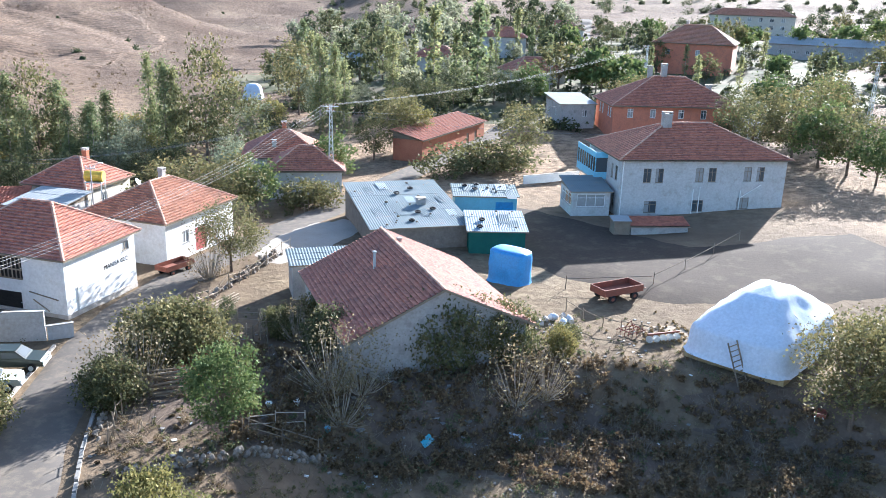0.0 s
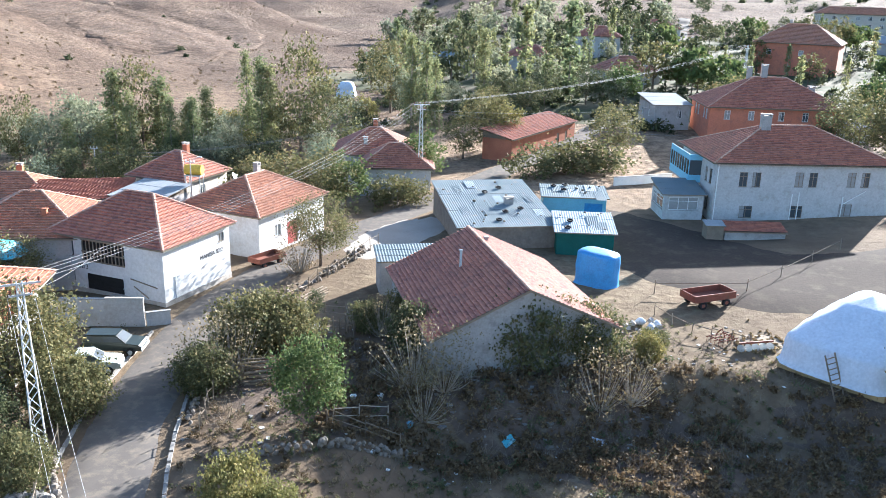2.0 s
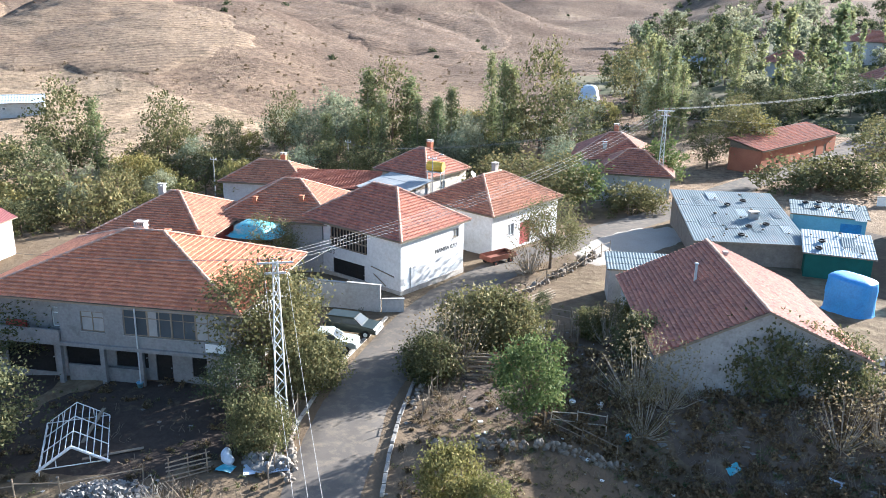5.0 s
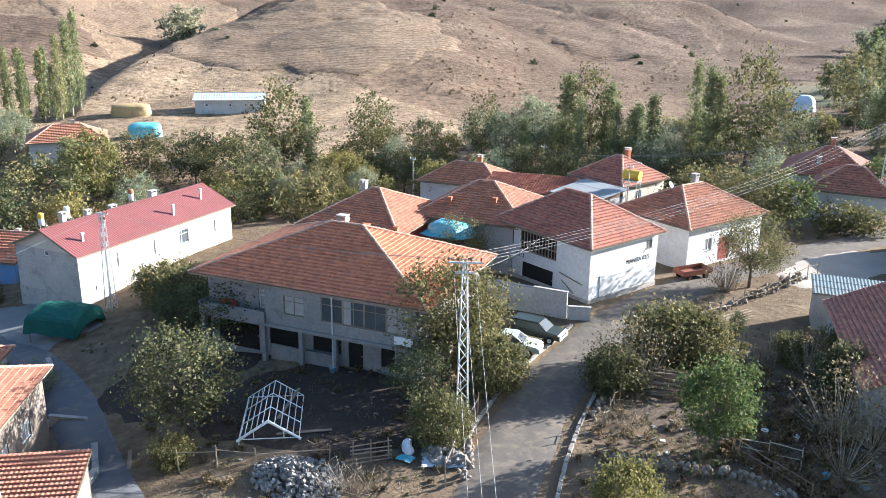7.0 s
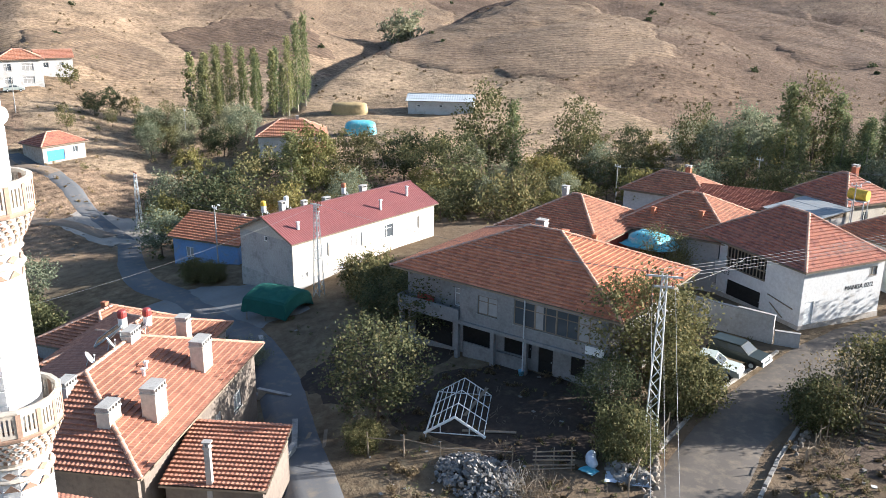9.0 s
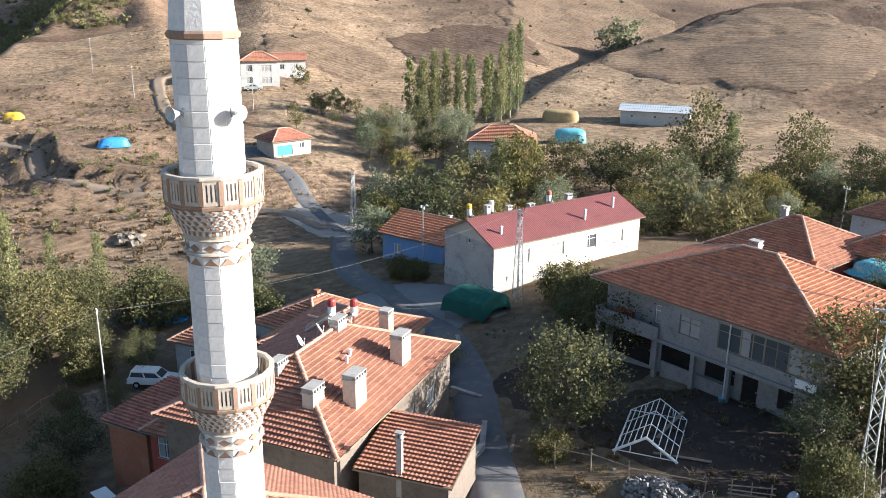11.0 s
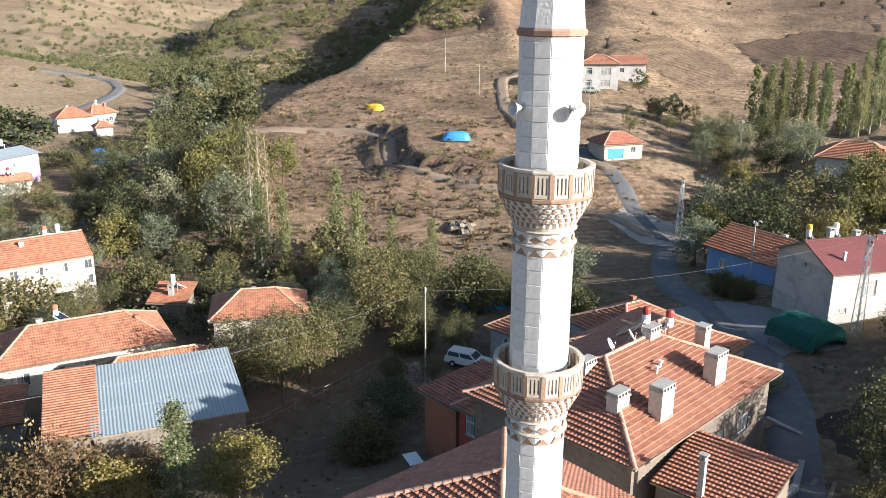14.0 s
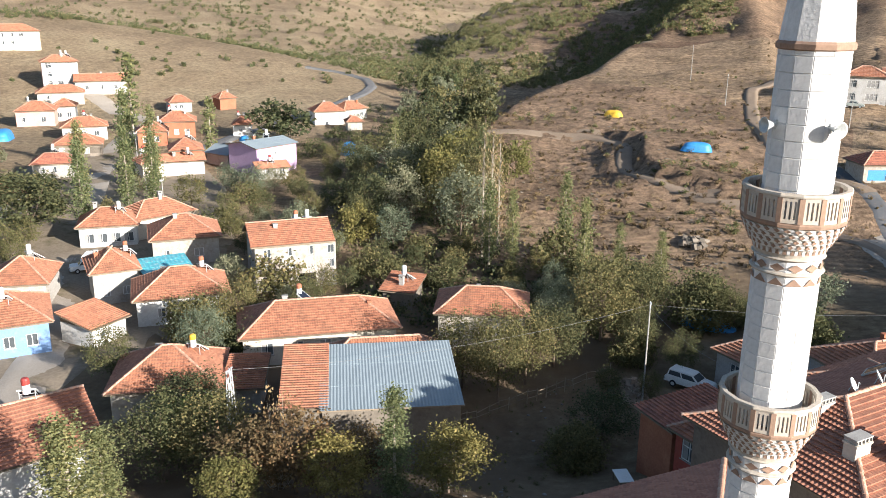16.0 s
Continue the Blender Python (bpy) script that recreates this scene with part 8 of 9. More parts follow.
def heap(x, y, r, h, label, mat, n=120, size=0.22, name="rubble_heap", cat="rubble heap"):
    """A loose heap of broken stone."""
    g = Geo()
    z = ground(x, y)
    rng = random.Random(int(x * 7 + y * 13))
    for _ in range(n):
        a, k = rng.uniform(0, math.tau), math.sqrt(rng.random())
        px, py = r * k * math.cos(a), r * 0.7 * k * math.sin(a)
        pz = h * (1 - k) * rng.uniform(0.3, 1.0)
        s = size * rng.uniform(0.5, 1.2)
        o = len(g.v)
        bits = [Vector((rng.uniform(0.6, 1) * sx, rng.uniform(0.6, 1) * sy, rng.uniform(0.5, 0.9) * sz)) * s for sx in (-1, 1) for sy in (-1, 1) for sz in (-1, 1)]
        rot = Euler((rng.uniform(0, 6), rng.uniform(0, 6), rng.uniform(0, 6))).to_matrix()
        g.v += [tuple(rot @ b + Vector((px, py, pz))) for b in bits]
        g.f += [tuple(o + j for j in f) for f in ((0, 1, 3, 2), (4, 6, 7, 5), (0, 4, 5, 1), (2, 3, 7, 6), (0, 2, 6, 4), (1, 5, 7, 3))]
    single(name, g, mat, pose(x, y, z), label, cat, kind="stuff")


def stick_fence(line, h, label, rails=2, gap=1.3, mat=None):
    x0, y0 = line[0]
    z0 = ground(x0, y0)
    t = thing("stick_fence", pose(x0, y0, z0), label, "fence", "rough fences")
    pts = []
    for (ax, ay), (bx, by) in zip(line, line[1:]):
        n = max(1, int(math.hypot(bx - ax, by - ay) / gap))
        pts += [(ax + (bx - ax) * i / n, ay + (by - ay) * i / n) for i in range(n)]
    pts.append(line[-1])
    tops = []
    for x, y in pts:
        b = Vector((x - x0, y - y0, ground(x, y) - z0))
        e = b + Vector((random.uniform(-0.12, 0.12), random.uniform(-0.12, 0.12), h * random.uniform(0.85, 1.2)))
        part("post", Geo().tube(b - Vector((0, 0, 0.3)), e, 0.05, 0.035, 5), mat or WOOD, t)
        tops.append((b, e))
    for (b0, e0), (b1, e1) in zip(tops, tops[1:]):
        for k in range(rails):
            f = (k + 1) / (rails + 0.35)
            part("rail", Geo().tube(b0.lerp(e0, f) + Vector((random.uniform(-0.05, 0.05), 0, random.uniform(-0.1, 0.1))), b1.lerp(e1, f) + Vector((0, 0, random.uniform(-0.1, 0.1))), 0.035, 0.028, 5), mat or WOOD, t)


def slab_wall(line, h, thick, mat, label, name="garden_wall"):
    """A rendered wall with a coping, stepping along a plan line."""
    x0, y0 = line[0]
    z0 = ground(x0, y0)
    t = thing(name, pose(x0, y0, z0), label, "wall")
    for (ax, ay), (bx, by) in zip(line, line[1:]):
        a = math.degrees(math.atan2(by - ay, bx - ax))
        L = math.hypot(bx - ax, by - ay)
        zz = min(ground(ax, ay), ground(bx, by)) - z0
        part("panel", Geo().box(0, L, -thick / 2, thick / 2, zz - 0.8, zz + h, a, (ax - x0, ay - y0, 0)), mat, t)
        part("coping", Geo().box(-0.04, L + 0.04, -thick / 2 - 0.05, thick / 2 + 0.05, zz + h, zz + h + 0.07, a, (ax - x0, ay - y0, 0)), CONCRETE, t)


kerb_line([(-17.2, 33.2), (-18.6, 36.8), (-20.0, 41.0), (-21.2, 45.5), (-22.4, 50.0)], "pale concrete kerb along the village street")
kerb_line([(-23.6, 32.6), (-25.4, 38.6), (-26.6, 43.6), (-27.4, 49.0), (-27.9, 54.8)], "pale worn kerb at the street's parking edge")
slab_wall([(-35.6, 54.6), (-31.6, 55.2), (-28.9, 55.7)], 2.2, 0.2, PLASTER_WHITE, "white rendered yard wall beside the street")
slab_wall([(-28.8, 55.75), (-27.3, 56.6)], 1.1, 0.2, PLASTER_WHITE, "low stepped end of the white yard wall")
stone_wall([(-17.0, 38.6), (-15.2, 39.3), (-12.3, 40.6), (-9.0, 42.8), (-6.4, 44.6)], 0.75, 0.35, "low dry-stone garden wall of grey fieldstones")
stone_wall([(-20.6, 63.5), (-19.4, 68.5), (-17.8, 74.0), (-16.8, 78.5)], 0.8, 0.9, "tumbled bank of pale fieldstones along the street", size=0.5)
stone_wall([(-22.0, 32.0), (-23.4, 34.5), (-25.0, 37.0)], 0.8, 0.5, "rough retaining wall of whitewashed stones", size=0.4)
stone_wall([(-44.6, 31.6), (-47.5, 33.5), (-52.0, 36.5)], 1.0, 0.6, "crumbling stone bank above the lane", size=0.45)
stone_wall([(-52.0, -14.6), (-54.6, -8.5)], 0.6, 0.4, "footing of pale rubble stones", size=0.35)
stone_wall([(-19.8, 42.5), (-21.0, 46.5), (-21.8, 50.5)], 0.5, 0.4, "loose edging stones of the garden plot", size=0.32)
heap(-29.2, 27.0, 2.8, 1.0, "heap of broken grey building rubble", RUBBLE, 620, 0.13)
heap(-24.4, 33.4, 1.2, 0.8, "heap of whitewashed stones by the gate", RUBBLE, 80, 0.22)
heap(-17.2, 50.5, 1.4, 0.9, "ruined red mud-brick oven with stones", BRICK, 60, 0.3)
heap(-69.0, 1.6, 2.4, 1.1, "heap of orange earth beside the fence", DIRT_ROAD, 160, 0.3, "earth_heap", "earth heap")
heap(-57.8, 27.0, 1.8, 0.5, "heap of pale gravel on the lane", RUBBLE, 200, 0.12, "gravel_heap", "gravel heap")
heap(-113.5, 9.0, 2.4, 0.8, "rocky outcrop on the dry slope", STONE, 50, 0.42, "rock_outcrop", "rocks")
heap(8.5, 62.8, 1.8, 0.9, "heap of white sacks and rubbish by the yard", PLASTER_DUSTY, 26, 0.2, "rubbish_heap", "rubbish")
stick_fence([(-19.6, 57.5), (-18.0, 60.0), (-14.5, 59.5), (-13.2, 56.5)], 1.3, "rough stick fence round a chicken pen")
stick_fence([(-11.8, 43.6), (-9.6, 44.0), (-7.6, 44.6)], 1.2, "leaning stick fence of the garden")
stick_fence([(-20.2, 62.8), (-19.0, 68.0), (-17.2, 74.2), (-16.0, 79.5)], 1.3, "rough pole fence along the street bank", 2, 1.6)
stick_fence([(-17.5, 96.0), (-15.5, 102.0), (-14.6, 106.0)], 1.3, "grey paling fence beside the lattice pole", 3, 0.8)
stick_fence([(-35.5, 24.2), (-32.0, 26.6), (-28.8, 29.0)], 1.3, "rickety pole fence along the garden", 1, 2.0)
stick_fence([(-22.6, 31.2), (-24.4, 34.8), (-25.6, 38.5)], 1.4, "rough pole fence above the street", 1, 1.8)
stick_fence([(-60.4, -12.4), (-63.0, -10.0), (-66.0, -7.2), (-69.5, -3.5), (-72.0, -0.4)], 1.2, "pale wooden paling fence of the orchard", 2, 1.0)
stick_fence([(9.5, 65.5), (12.0, 62.5), (16.0, 60.4)], 1.0, "broken stick fence at the yard edge", 1, 1.5)
stick_fence([(10.0, 70.5), (18.0, 72.0), (30.0, 86.0)], 1.2, "sparse posts round the farmyard", 1, 5.0)


# ---- vehicles ----
def car(x, y, turn, body_mat, label, wagon=True):
    t = thing("car", pose(x, y, ground(x, y) + 0.05, 0, 0, turn), label, "car", "parked cars")
    prof = [(-2.05, 0.42), (-2.08, 0.78), (-1.98, 0.92)] + ([(-1.75, 0.95)] if wagon else [(-1.2, 0.95)]) + [(1.0, 0.93), (1.9, 0.82), (2.06, 0.66), (2.06, 0.40), (-2.05, 0.36)]
    body = Geo()
    for s in (-1, 1):
        o = len(body.v)
        body.v += [(px, s * (0.80 if pz < 0.9 else 0.76), pz) for px, pz in prof]
        body.f.append(tuple(range(o, o + len(prof))) if s < 0 else tuple(reversed(range(o, o + len(prof)))))
    n = len(prof)
    body.f += [(i, n + i, n + (i + 1) % n, (i + 1) % n) for i in range(n)]
    b = part("body", body, body_mat, t)
    back = -1.9 if wagon else -1.1
    cabin, glass = Geo(), Geo()
    lo = [(back, -0.74), (1.0, -0.74), (1.0, 0.74), (back, 0.74)]
    hi = [(back + (0.12 if wagon else 0.4), -0.62), (0.35, -0.62), (0.35, 0.62), (back + (0.12 if wagon else 0.4), 0.62)]
    lo3, hi3 = [Vector((*p, 0.93)) for p in lo], [Vector((*p, 1.42)) for p in hi]
    cabin.poly(*hi3)
    cabin.poly(*[p + Vector((0, 0, 0.05)) for p in hi3])
    for i in range(4):
        a, b2, c, d = lo3[i], lo3[(i + 1) % 4], hi3[(i + 1) % 4], hi3[i]
        cabin.poly(a, b2, c, d)
        nrm = (b2 - a).cross(d - a).normalized() * 0.012
        f = lambda u, v: (a.lerp(b2, u)).lerp(d.lerp(c, u), v) + nrm
        for u0, u1 in (((0.04, 0.46), (0.51, 0.95)) if i in (0, 2) else ((0.07, 0.93),)):
            glass.poly(f(u0, 0.12), f(u1, 0.12), f(u1, 0.88), f(u0, 0.88))
    part("cabin", cabin, body_mat, t)
    part("glazing", glass, GLASS, t)
    for sx in (-1.25, 1.3):
        for sy in (-0.78, 0.78):
            w = part("wheel", Geo().tube((sx, sy - 0.09, 0.3), (sx, sy + 0.09, 0.3), 0.3, 0.3, 14), BLACK, t)
            part("rim", Geo().tube((sx, sy - 0.1, 0.3), (sx, sy + 0.1, 0.3), 0.17, 0.17, 10), STEEL, w)
    for xx in (-2.1, 2.06):
        part("bumper", Geo().box(xx - 0.04, xx + 0.06, -0.8, 0.8, 0.38, 0.52), STEEL, t)
    for sy in (-0.6, 0.6):
        part("headlight", Geo().box(2.02, 2.09, sy - 0.14, sy + 0.14, 0.58, 0.74), PAINT_WHITE, t)
        part("tail_light", Geo().box(-2.11, -2.06, sy - 0.1, sy + 0.1, 0.6, 0.8), PAINT_RED, t)


CAR_DARK = surface("dark_green_car_paint", (0.03, 0.04, 0.035), None, 0.3, 5.0, 0.8, bump=0)
CAR_PALE = surface("pale_green_car_paint", (0.42, 0.46, 0.42), None, 0.35, 5.0, 0.8, bump=0)
car(-28.9, 51.2, 8, CAR_DARK, "old dark green estate car parked by the wall")
car(-29.0, 47.9, 20, CAR_PALE, "old pale green saloon parked under the tree", False)
car(-88.5, -65.0, 130, PAINT_WHITE, "white saloon parked in the valley street", False)
car(-198.5, 46.0, 75, CAR_PALE, "pale car parked before the hill house", False)


def trailer(x, y, turn, label, mat=None, s=1.0):
    t = thing("farm_trailer", pose(x, y, ground(x, y), 0, 0, turn) @ Matrix.Diagonal((s, s, s * 0.85, 1)), label, "trailer")
    m = mat or RUST
    part("bed", Geo().box(-2.1, 2.1, -1.0, 1.0, 0.75, 0.87), m, t)
    for name, b in (("side_board", (-2.1, 2.1, -1.0, -0.94)), ("side_board", (-2.1, 2.1, 0.94, 1.0)), ("end_board", (-2.1, -2.04, -0.94, 0.94)), ("end_board", (2.04, 2.1, -0.94, 0.94))):
        brd = part(name, Geo().box(*b, 0.87, 1.45), m, t)
    for sx in (-1.2, 1.2):
        for sy in (-0.9, 0.9):
            w = part("wheel", Geo().tube((sx, sy - 0.11, 0.38), (sx, sy + 0.11, 0.38), 0.38, 0.38, 14), BLACK, t)
            part("rim", Geo().tube((sx, sy - 0.12, 0.38), (sx, sy + 0.12, 0.38), 0.18, 0.18, 10), RUST, w)
    part("axle", Geo().tube((-1.2, -0.9, 0.38), (-1.2, 0.9, 0.38), 0.06).tube((1.2, -0.9, 0.38), (1.2, 0.9, 0.38), 0.06).box(-1.8, 1.8, -0.3, 0.3, 0.55, 0.75), RUST, t)
    part("drawbar", Geo().tube((2.0, -0.4, 0.6), (3.3, 0, 0.5), 0.05).tube((2.0, 0.4, 0.6), (3.3, 0, 0.5), 0.05), RUST, t)


trailer(14.2, 69.0, 30, "rusty red empty farm trailer in the yard")
trailer(-25.0, 72.2, 62, "red farm trailer parked by the house", RUST, 0.78)


# ---- tarpaulins, tents, stacks ----
def draped(label, x, y, turn, L, W, H, mat, name="tarpaulin_stack", round_top=0.45, cat="covered stack", wrinkle=0.10, sink=0.1, group="", peaked=False):
    """A stack hidden under a tarpaulin: a lumpy rounded block with folds and a loose hem."""
    g = Geo()
    nu, nv = 44, 26
    rng = Vector((x * 0.37, y * 0.53, 1.7))
    for j in range(nv + 1):
        v = j / nv
        for i in range(nu):
            a = math.tau * i / nu
            e = 7.0 if peaked else 3.2
            ca, sa = math.cos(a), math.sin(a)
            k = (abs(ca) ** e + abs(sa) ** e) ** (-1 / e)
            if v < 0.6:
                q, zz = 1 - round_top * 0.25 * (v / 0.6) ** 2, v / 0.6 * (1 - round_top)
            else:
                u = (v - 0.6) / 0.4
                q = (1 - round_top * 0.25) * math.cos(u * math.pi / 2) ** 0.7
                zz = (1 - round_top) + round_top * math.sin(u * math.pi / 2)
            if peaked:
                zz = ramp(v, (0, 0.14), (0.4, 0.56), (0.8, 0.94), (1, 1))
                q = ramp(v, (0, 1), (0.4, 0.93), (0.8, 0.34), (1, 0.0))
                zz -= 0.14 * max(0.0, -ca * k) * zz * q
            p = Vector((ca * k * q * L / 2, sa * k * q * W / 2, zz * H))
            w0 = min(1.0, q * 2.5) if peaked else 1.0
            fold = noise.noise(Vector((a * 6, zz * 1.2, 0)) + rng) * wrinkle * (1.3 - zz) + noise.noise(p * 0.8 + rng) * wrinkle * 1.3
            out = Vector((ca, sa, 0.3)).normalized()
            p += out * fold * w0
            if j == 0:
                p += Vector((ca, sa, 0)) * 0.15
            g.v.append(tuple(p))
    for j in range(nv):
        for i in range(nu):
            o = j * nu
            g.f.append((o + i, o + (i + 1) % nu, o + nu + (i + 1) % nu, o + nu + i))
    g.f.append(tuple(nv * nu + i for i in range(nu)))
    return single(name, g, mat, pose(x, y, ground(x, y) - sink, 0, 0, turn), label, cat, group, True)


big = draped("great white tarpaulin over a haystack, roped down", 23.3, 59.0, 50, 11.6, 7.8, 5.3, TARP_WHITE, "haystack_cover", 0.62, wrinkle=0.13, sink=0.2, peaked=True)
for off in (-1.3, 1.3):
    g = Geo()
    pts = [(-3.78, 0.7), (-3.6, 2.7), (-1.5, 4.45), (1.5, 4.45), (3.6, 2.7), (3.78, 0.7)]
    for (ya, za), (yb, zb) in zip(pts, pts[1:]):
        g.tube((off, ya * 1.03, za + 0.12), (off, yb * 1.03, zb + 0.12), 0.022, 0.022, 4, False)
    part("rope", g, WOOD, big)
bale_mesh = Geo().box(-0.52, 0.52, -0.28, 0.28, 0, 0.44).mesh("bale", HAY)
for k in range(10):
    for sy in (-3.35, 3.35):
        shared("bale", bale_mesh, big, pose(-4.85 + 1.08 * k, sy, 0.18 + 0.03 * (k % 2), 0, 0, random.uniform(-4, 4)))
for k in range(6):
    for sx in (-5.15, 5.15):
        shared("bale", bale_mesh, big, pose(sx, -2.7 + 1.08 * k, 0.19, 0, 0, 90 + random.uniform(-4, 4)))
ladder = thing("ladder", pose(20.2, 53.4, ground(20.2, 53.4), -24, 0, 38), "weathered wooden ladder against the white stack", "ladder")
for sx in (-0.5, 0.5):
    part("rail", Geo().box(sx - 0.05, sx + 0.05, -0.03, 0.03, -0.2, 3.0), WOOD, ladder)
for k in range(8):
    part("rung", Geo().tube((-0.5, 0, 0.2 + 0.36 * k), (0.5, 0, 0.2 + 0.36 * k), 0.035), WOOD, ladder)
draped("bright blue tarpaulin over a tall farm stack", 5.2, 72.6, -35, 3.7, 2.7, 3.2, TARP_BLUE, "tarpaulin_cover", 0.12)
def net_shelter(x, y, turn, L, W, label):
    """A shade net stretched over a bowed frame on poles: one low ridge, slack folds, hanging hems."""
    t = thing("green_net_shelter", pose(x, y, ground(x, y), 0, 0, turn), label, "car shelter")

    def roof_z(u, v):
        return 1.75 + 0.75 * (1 - abs(2 * v / W) ** 1.6) * (1 - 0.35 * abs(2 * u / L) ** 2)
    g, n = Geo(), 26
    for j in range(n + 1):
        for i in range(n + 1):
            u, v = (i / n - 0.5) * L, (j / n - 0.5) * W
            edge = max(abs(i / n - 0.5), abs(j / n - 0.5)) * 2
            slack = 0.10 * abs(math.sin(math.pi * 3 * i / n)) * (1 - edge ** 4)
            z = roof_z(u, v) - slack - (1.25 + 0.3 * noise.noise(Vector((u * 0.8, v * 0.8, 1.3)))) * ss(0.9, 1.0, edge)
            g.v.append((u, v, z + 0.05 * noise.noise(Vector((u * 2.1, v * 2.1, 3.3)))))
    g.f = [(j * (n + 1) + i, j * (n + 1) + i + 1, (j + 1) * (n + 1) + i + 1, (j + 1) * (n + 1) + i) for j in range(n) for i in range(n)]
    part("net", g, TARP_GREEN, t, "slack green shade net with a low ridge")
    for px, py in ((-0.42, -0.42), (0.42, -0.42), (-0.42, 0.42), (0.42, 0.42), (0.0, -0.43), (0.0, 0.43)):
        part("pole", Geo().tube((px * L, py * W, -0.8), (px * L, py * W, roof_z(px * L, py * W) - 0.12), 0.05, 0.04, 6), WOOD, t)


net_shelter(-62.4, 33.2, 25, 4.7, 4.2, "green shade net draped over poles as a car shelter")
draped("teal tarpaulin sheets over a hay stack", -131.5, 89.0, 55, 6.0, 3.2, 2.6, TARP_TEAL, "tarpaulin_cover", 0.3)
draped("stack of yellow straw bales by the barn", -148.0, 97.5, 50, 7.5, 4.0, 2.4, HAY, "haystack", 0.25)
draped("blue tarpaulin over a stack on the knoll", -153.8, 11.2, 88, 5.2, 2.6, 1.6, TARP_BLUE, "tarpaulin_cover", 0.5)
draped("yellow tarpaulin over a stack on the knoll", -191.5, -4.4, 70, 4.2, 2.4, 1.5, YELLOW, "tarpaulin_cover", 0.5)
draped("blue tarpaulin dome in the valley", -173.3, -59.5, 0, 4.2, 3.6, 3.0, TARP_BLUE, "tarpaulin_cover", 0.7)
draped("blue tarpaulin over a long stack", -170.0, -143.5, 30, 9.0, 4.5, 2.4, TARP_BLUE, "tarpaulin_cover", 0.5)
draped("blue tarpaulin stack between the houses", -176.0, -85.0, 30, 3.6, 3.0, 3.0, TARP_BLUE, "tarpaulin_cover", 0.4)
draped("white round stack far in the fields", -46.4, 193.0, 0, 4.6, 4.2, 3.6, TARP_WHITE, "haystack_cover", 0.5)
draped("bright blue tarpaulin behind the tile roofs", -84.0, 9.0, 60, 6.0, 2.2, 1.1, TARP_BLUE, "tarpaulin_cover", 0.5)
draped("white sack pile behind the tile roofs", -88.0, 7.5, 40, 2.2, 1.8, 1.2, TARP_WHITE, "haystack_cover", 0.6)
draped("yellow tarpaulin heap beside the long house", -71.5, -18.0, 30, 2.0, 1.4, 0.9, YELLOW, "tarpaulin_cover", 0.6)


def frame_greenhouse(x, y, turn, L=4.6, W=3.6, h=1.7, rise=0.9):
    """A bare white greenhouse frame with its torn skirt."""
    t = thing("greenhouse_frame", pose(x, y, ground(x, y), 0, 0, turn), "bare white gabled greenhouse frame without its cover", "greenhouse")
    bars = []
    n = 4
    for i in range(n):
        xx = -L / 2 + L * i / (n - 1)
        bars += [((xx, -W / 2, 0), (xx, -W / 2, h)), ((xx, W / 2, 0), (xx, W / 2, h)), ((xx, -W / 2, h), (xx, 0, h + rise)), ((xx, W / 2, h), (xx, 0, h + rise))]
    for yy, zz in ((-W / 2, h), (W / 2, h), (0, h + rise), (-W / 2, 0.15), (W / 2, 0.15), *[(sy * W / 2 * k, h + rise * (1 - k)) for sy in (-1, 1) for k in (0.2, 0.4, 0.6, 0.8)]):
        bars.append(((-L / 2, yy, zz), (L / 2, yy, zz)))
    for xx in (-L / 2, L / 2):
        bars += [((xx, -W / 2, h), (xx, W / 2, h)), ((xx, -W / 4, h), (xx, -W / 4, h + rise / 2)), ((xx, W / 4, h), (xx, W / 4, h + rise / 2))]
    for p, q in bars:
        part("bar", Geo().tube(p, q, 0.03, 0.03, 5), PAINT_WHITE, t)
    for sy in (-1, 1):
        part("batten", Geo().tube((-L / 2 - 0.06, sy * (W / 2 + 0.1), h - 0.06), (-L / 2 - 0.06, 0, h + rise + 0.03), 0.085, 0.085, 5), PAINT_WHITE, t, "broad white end batten")


frame_greenhouse(-35.1, 30.7, 132.6, 5.2, 3.4, 0.35, 1.1)


slab_wall([(9.3, 113.5), (17.4, 118.0)], 1.1, 0.2, PAINT_WHITE, "long low whitewashed yard wall with blue stains")
slab_wall([(-53.4, 24.4), (-51.2, 23.4), (-48.8, 24.2), (-46.6, 25.4)], 0.75, 0.22, PLASTER_CREAM, "low pale rendered wall round the sunken side yard")
slab_wall([(-57.0, 28.7), (-55.7, 28.2), (-55.0, 27.4), (-54.8, 26.4)], 1.0, 0.22, PLASTER_CREAM, "short curved rendered wall beside the lane")
slab_wall([(-36.6, 18.2), (-39.4, 21.6), (-42.4, 23.4)], 0.6, 0.25, CONCRETE, "low pale concrete edging along the lane")
draped("crumpled teal tarpaulin on the tile roof", -43.0, 59.3, 14, 4.6, 3.6, 1.0, TARP_TEAL, "teal_tarpaulin", 0.8, "tarpaulin", 0.3, -3.9)

tank = thing("water_tank", pose(-37.8, 86.5, 0), "yellow plastic water tank on a steel stand", "water tank")
part("stand", Geo().tube((-0.8, -0.5, -0.5), (-0.8, -0.5, 4.6), 0.05).tube((0.8, -0.5, -0.5), (0.8, -0.5, 4.6), 0.05).tube((-0.8, 0.5, -0.5), (-0.8, 0.5, 4.6), 0.05).tube((0.8, 0.5, -0.5), (0.8, 0.5, 4.6), 0.05).box(-0.9, 0.9, -0.6, 0.6, 4.5, 4.6), STEEL, tank)
part("barrel", Geo().tube((-0.95, 0, 5.15), (0.95, 0, 5.15), 0.55, 0.55, 16), YELLOW, tank, "yellow barrel")
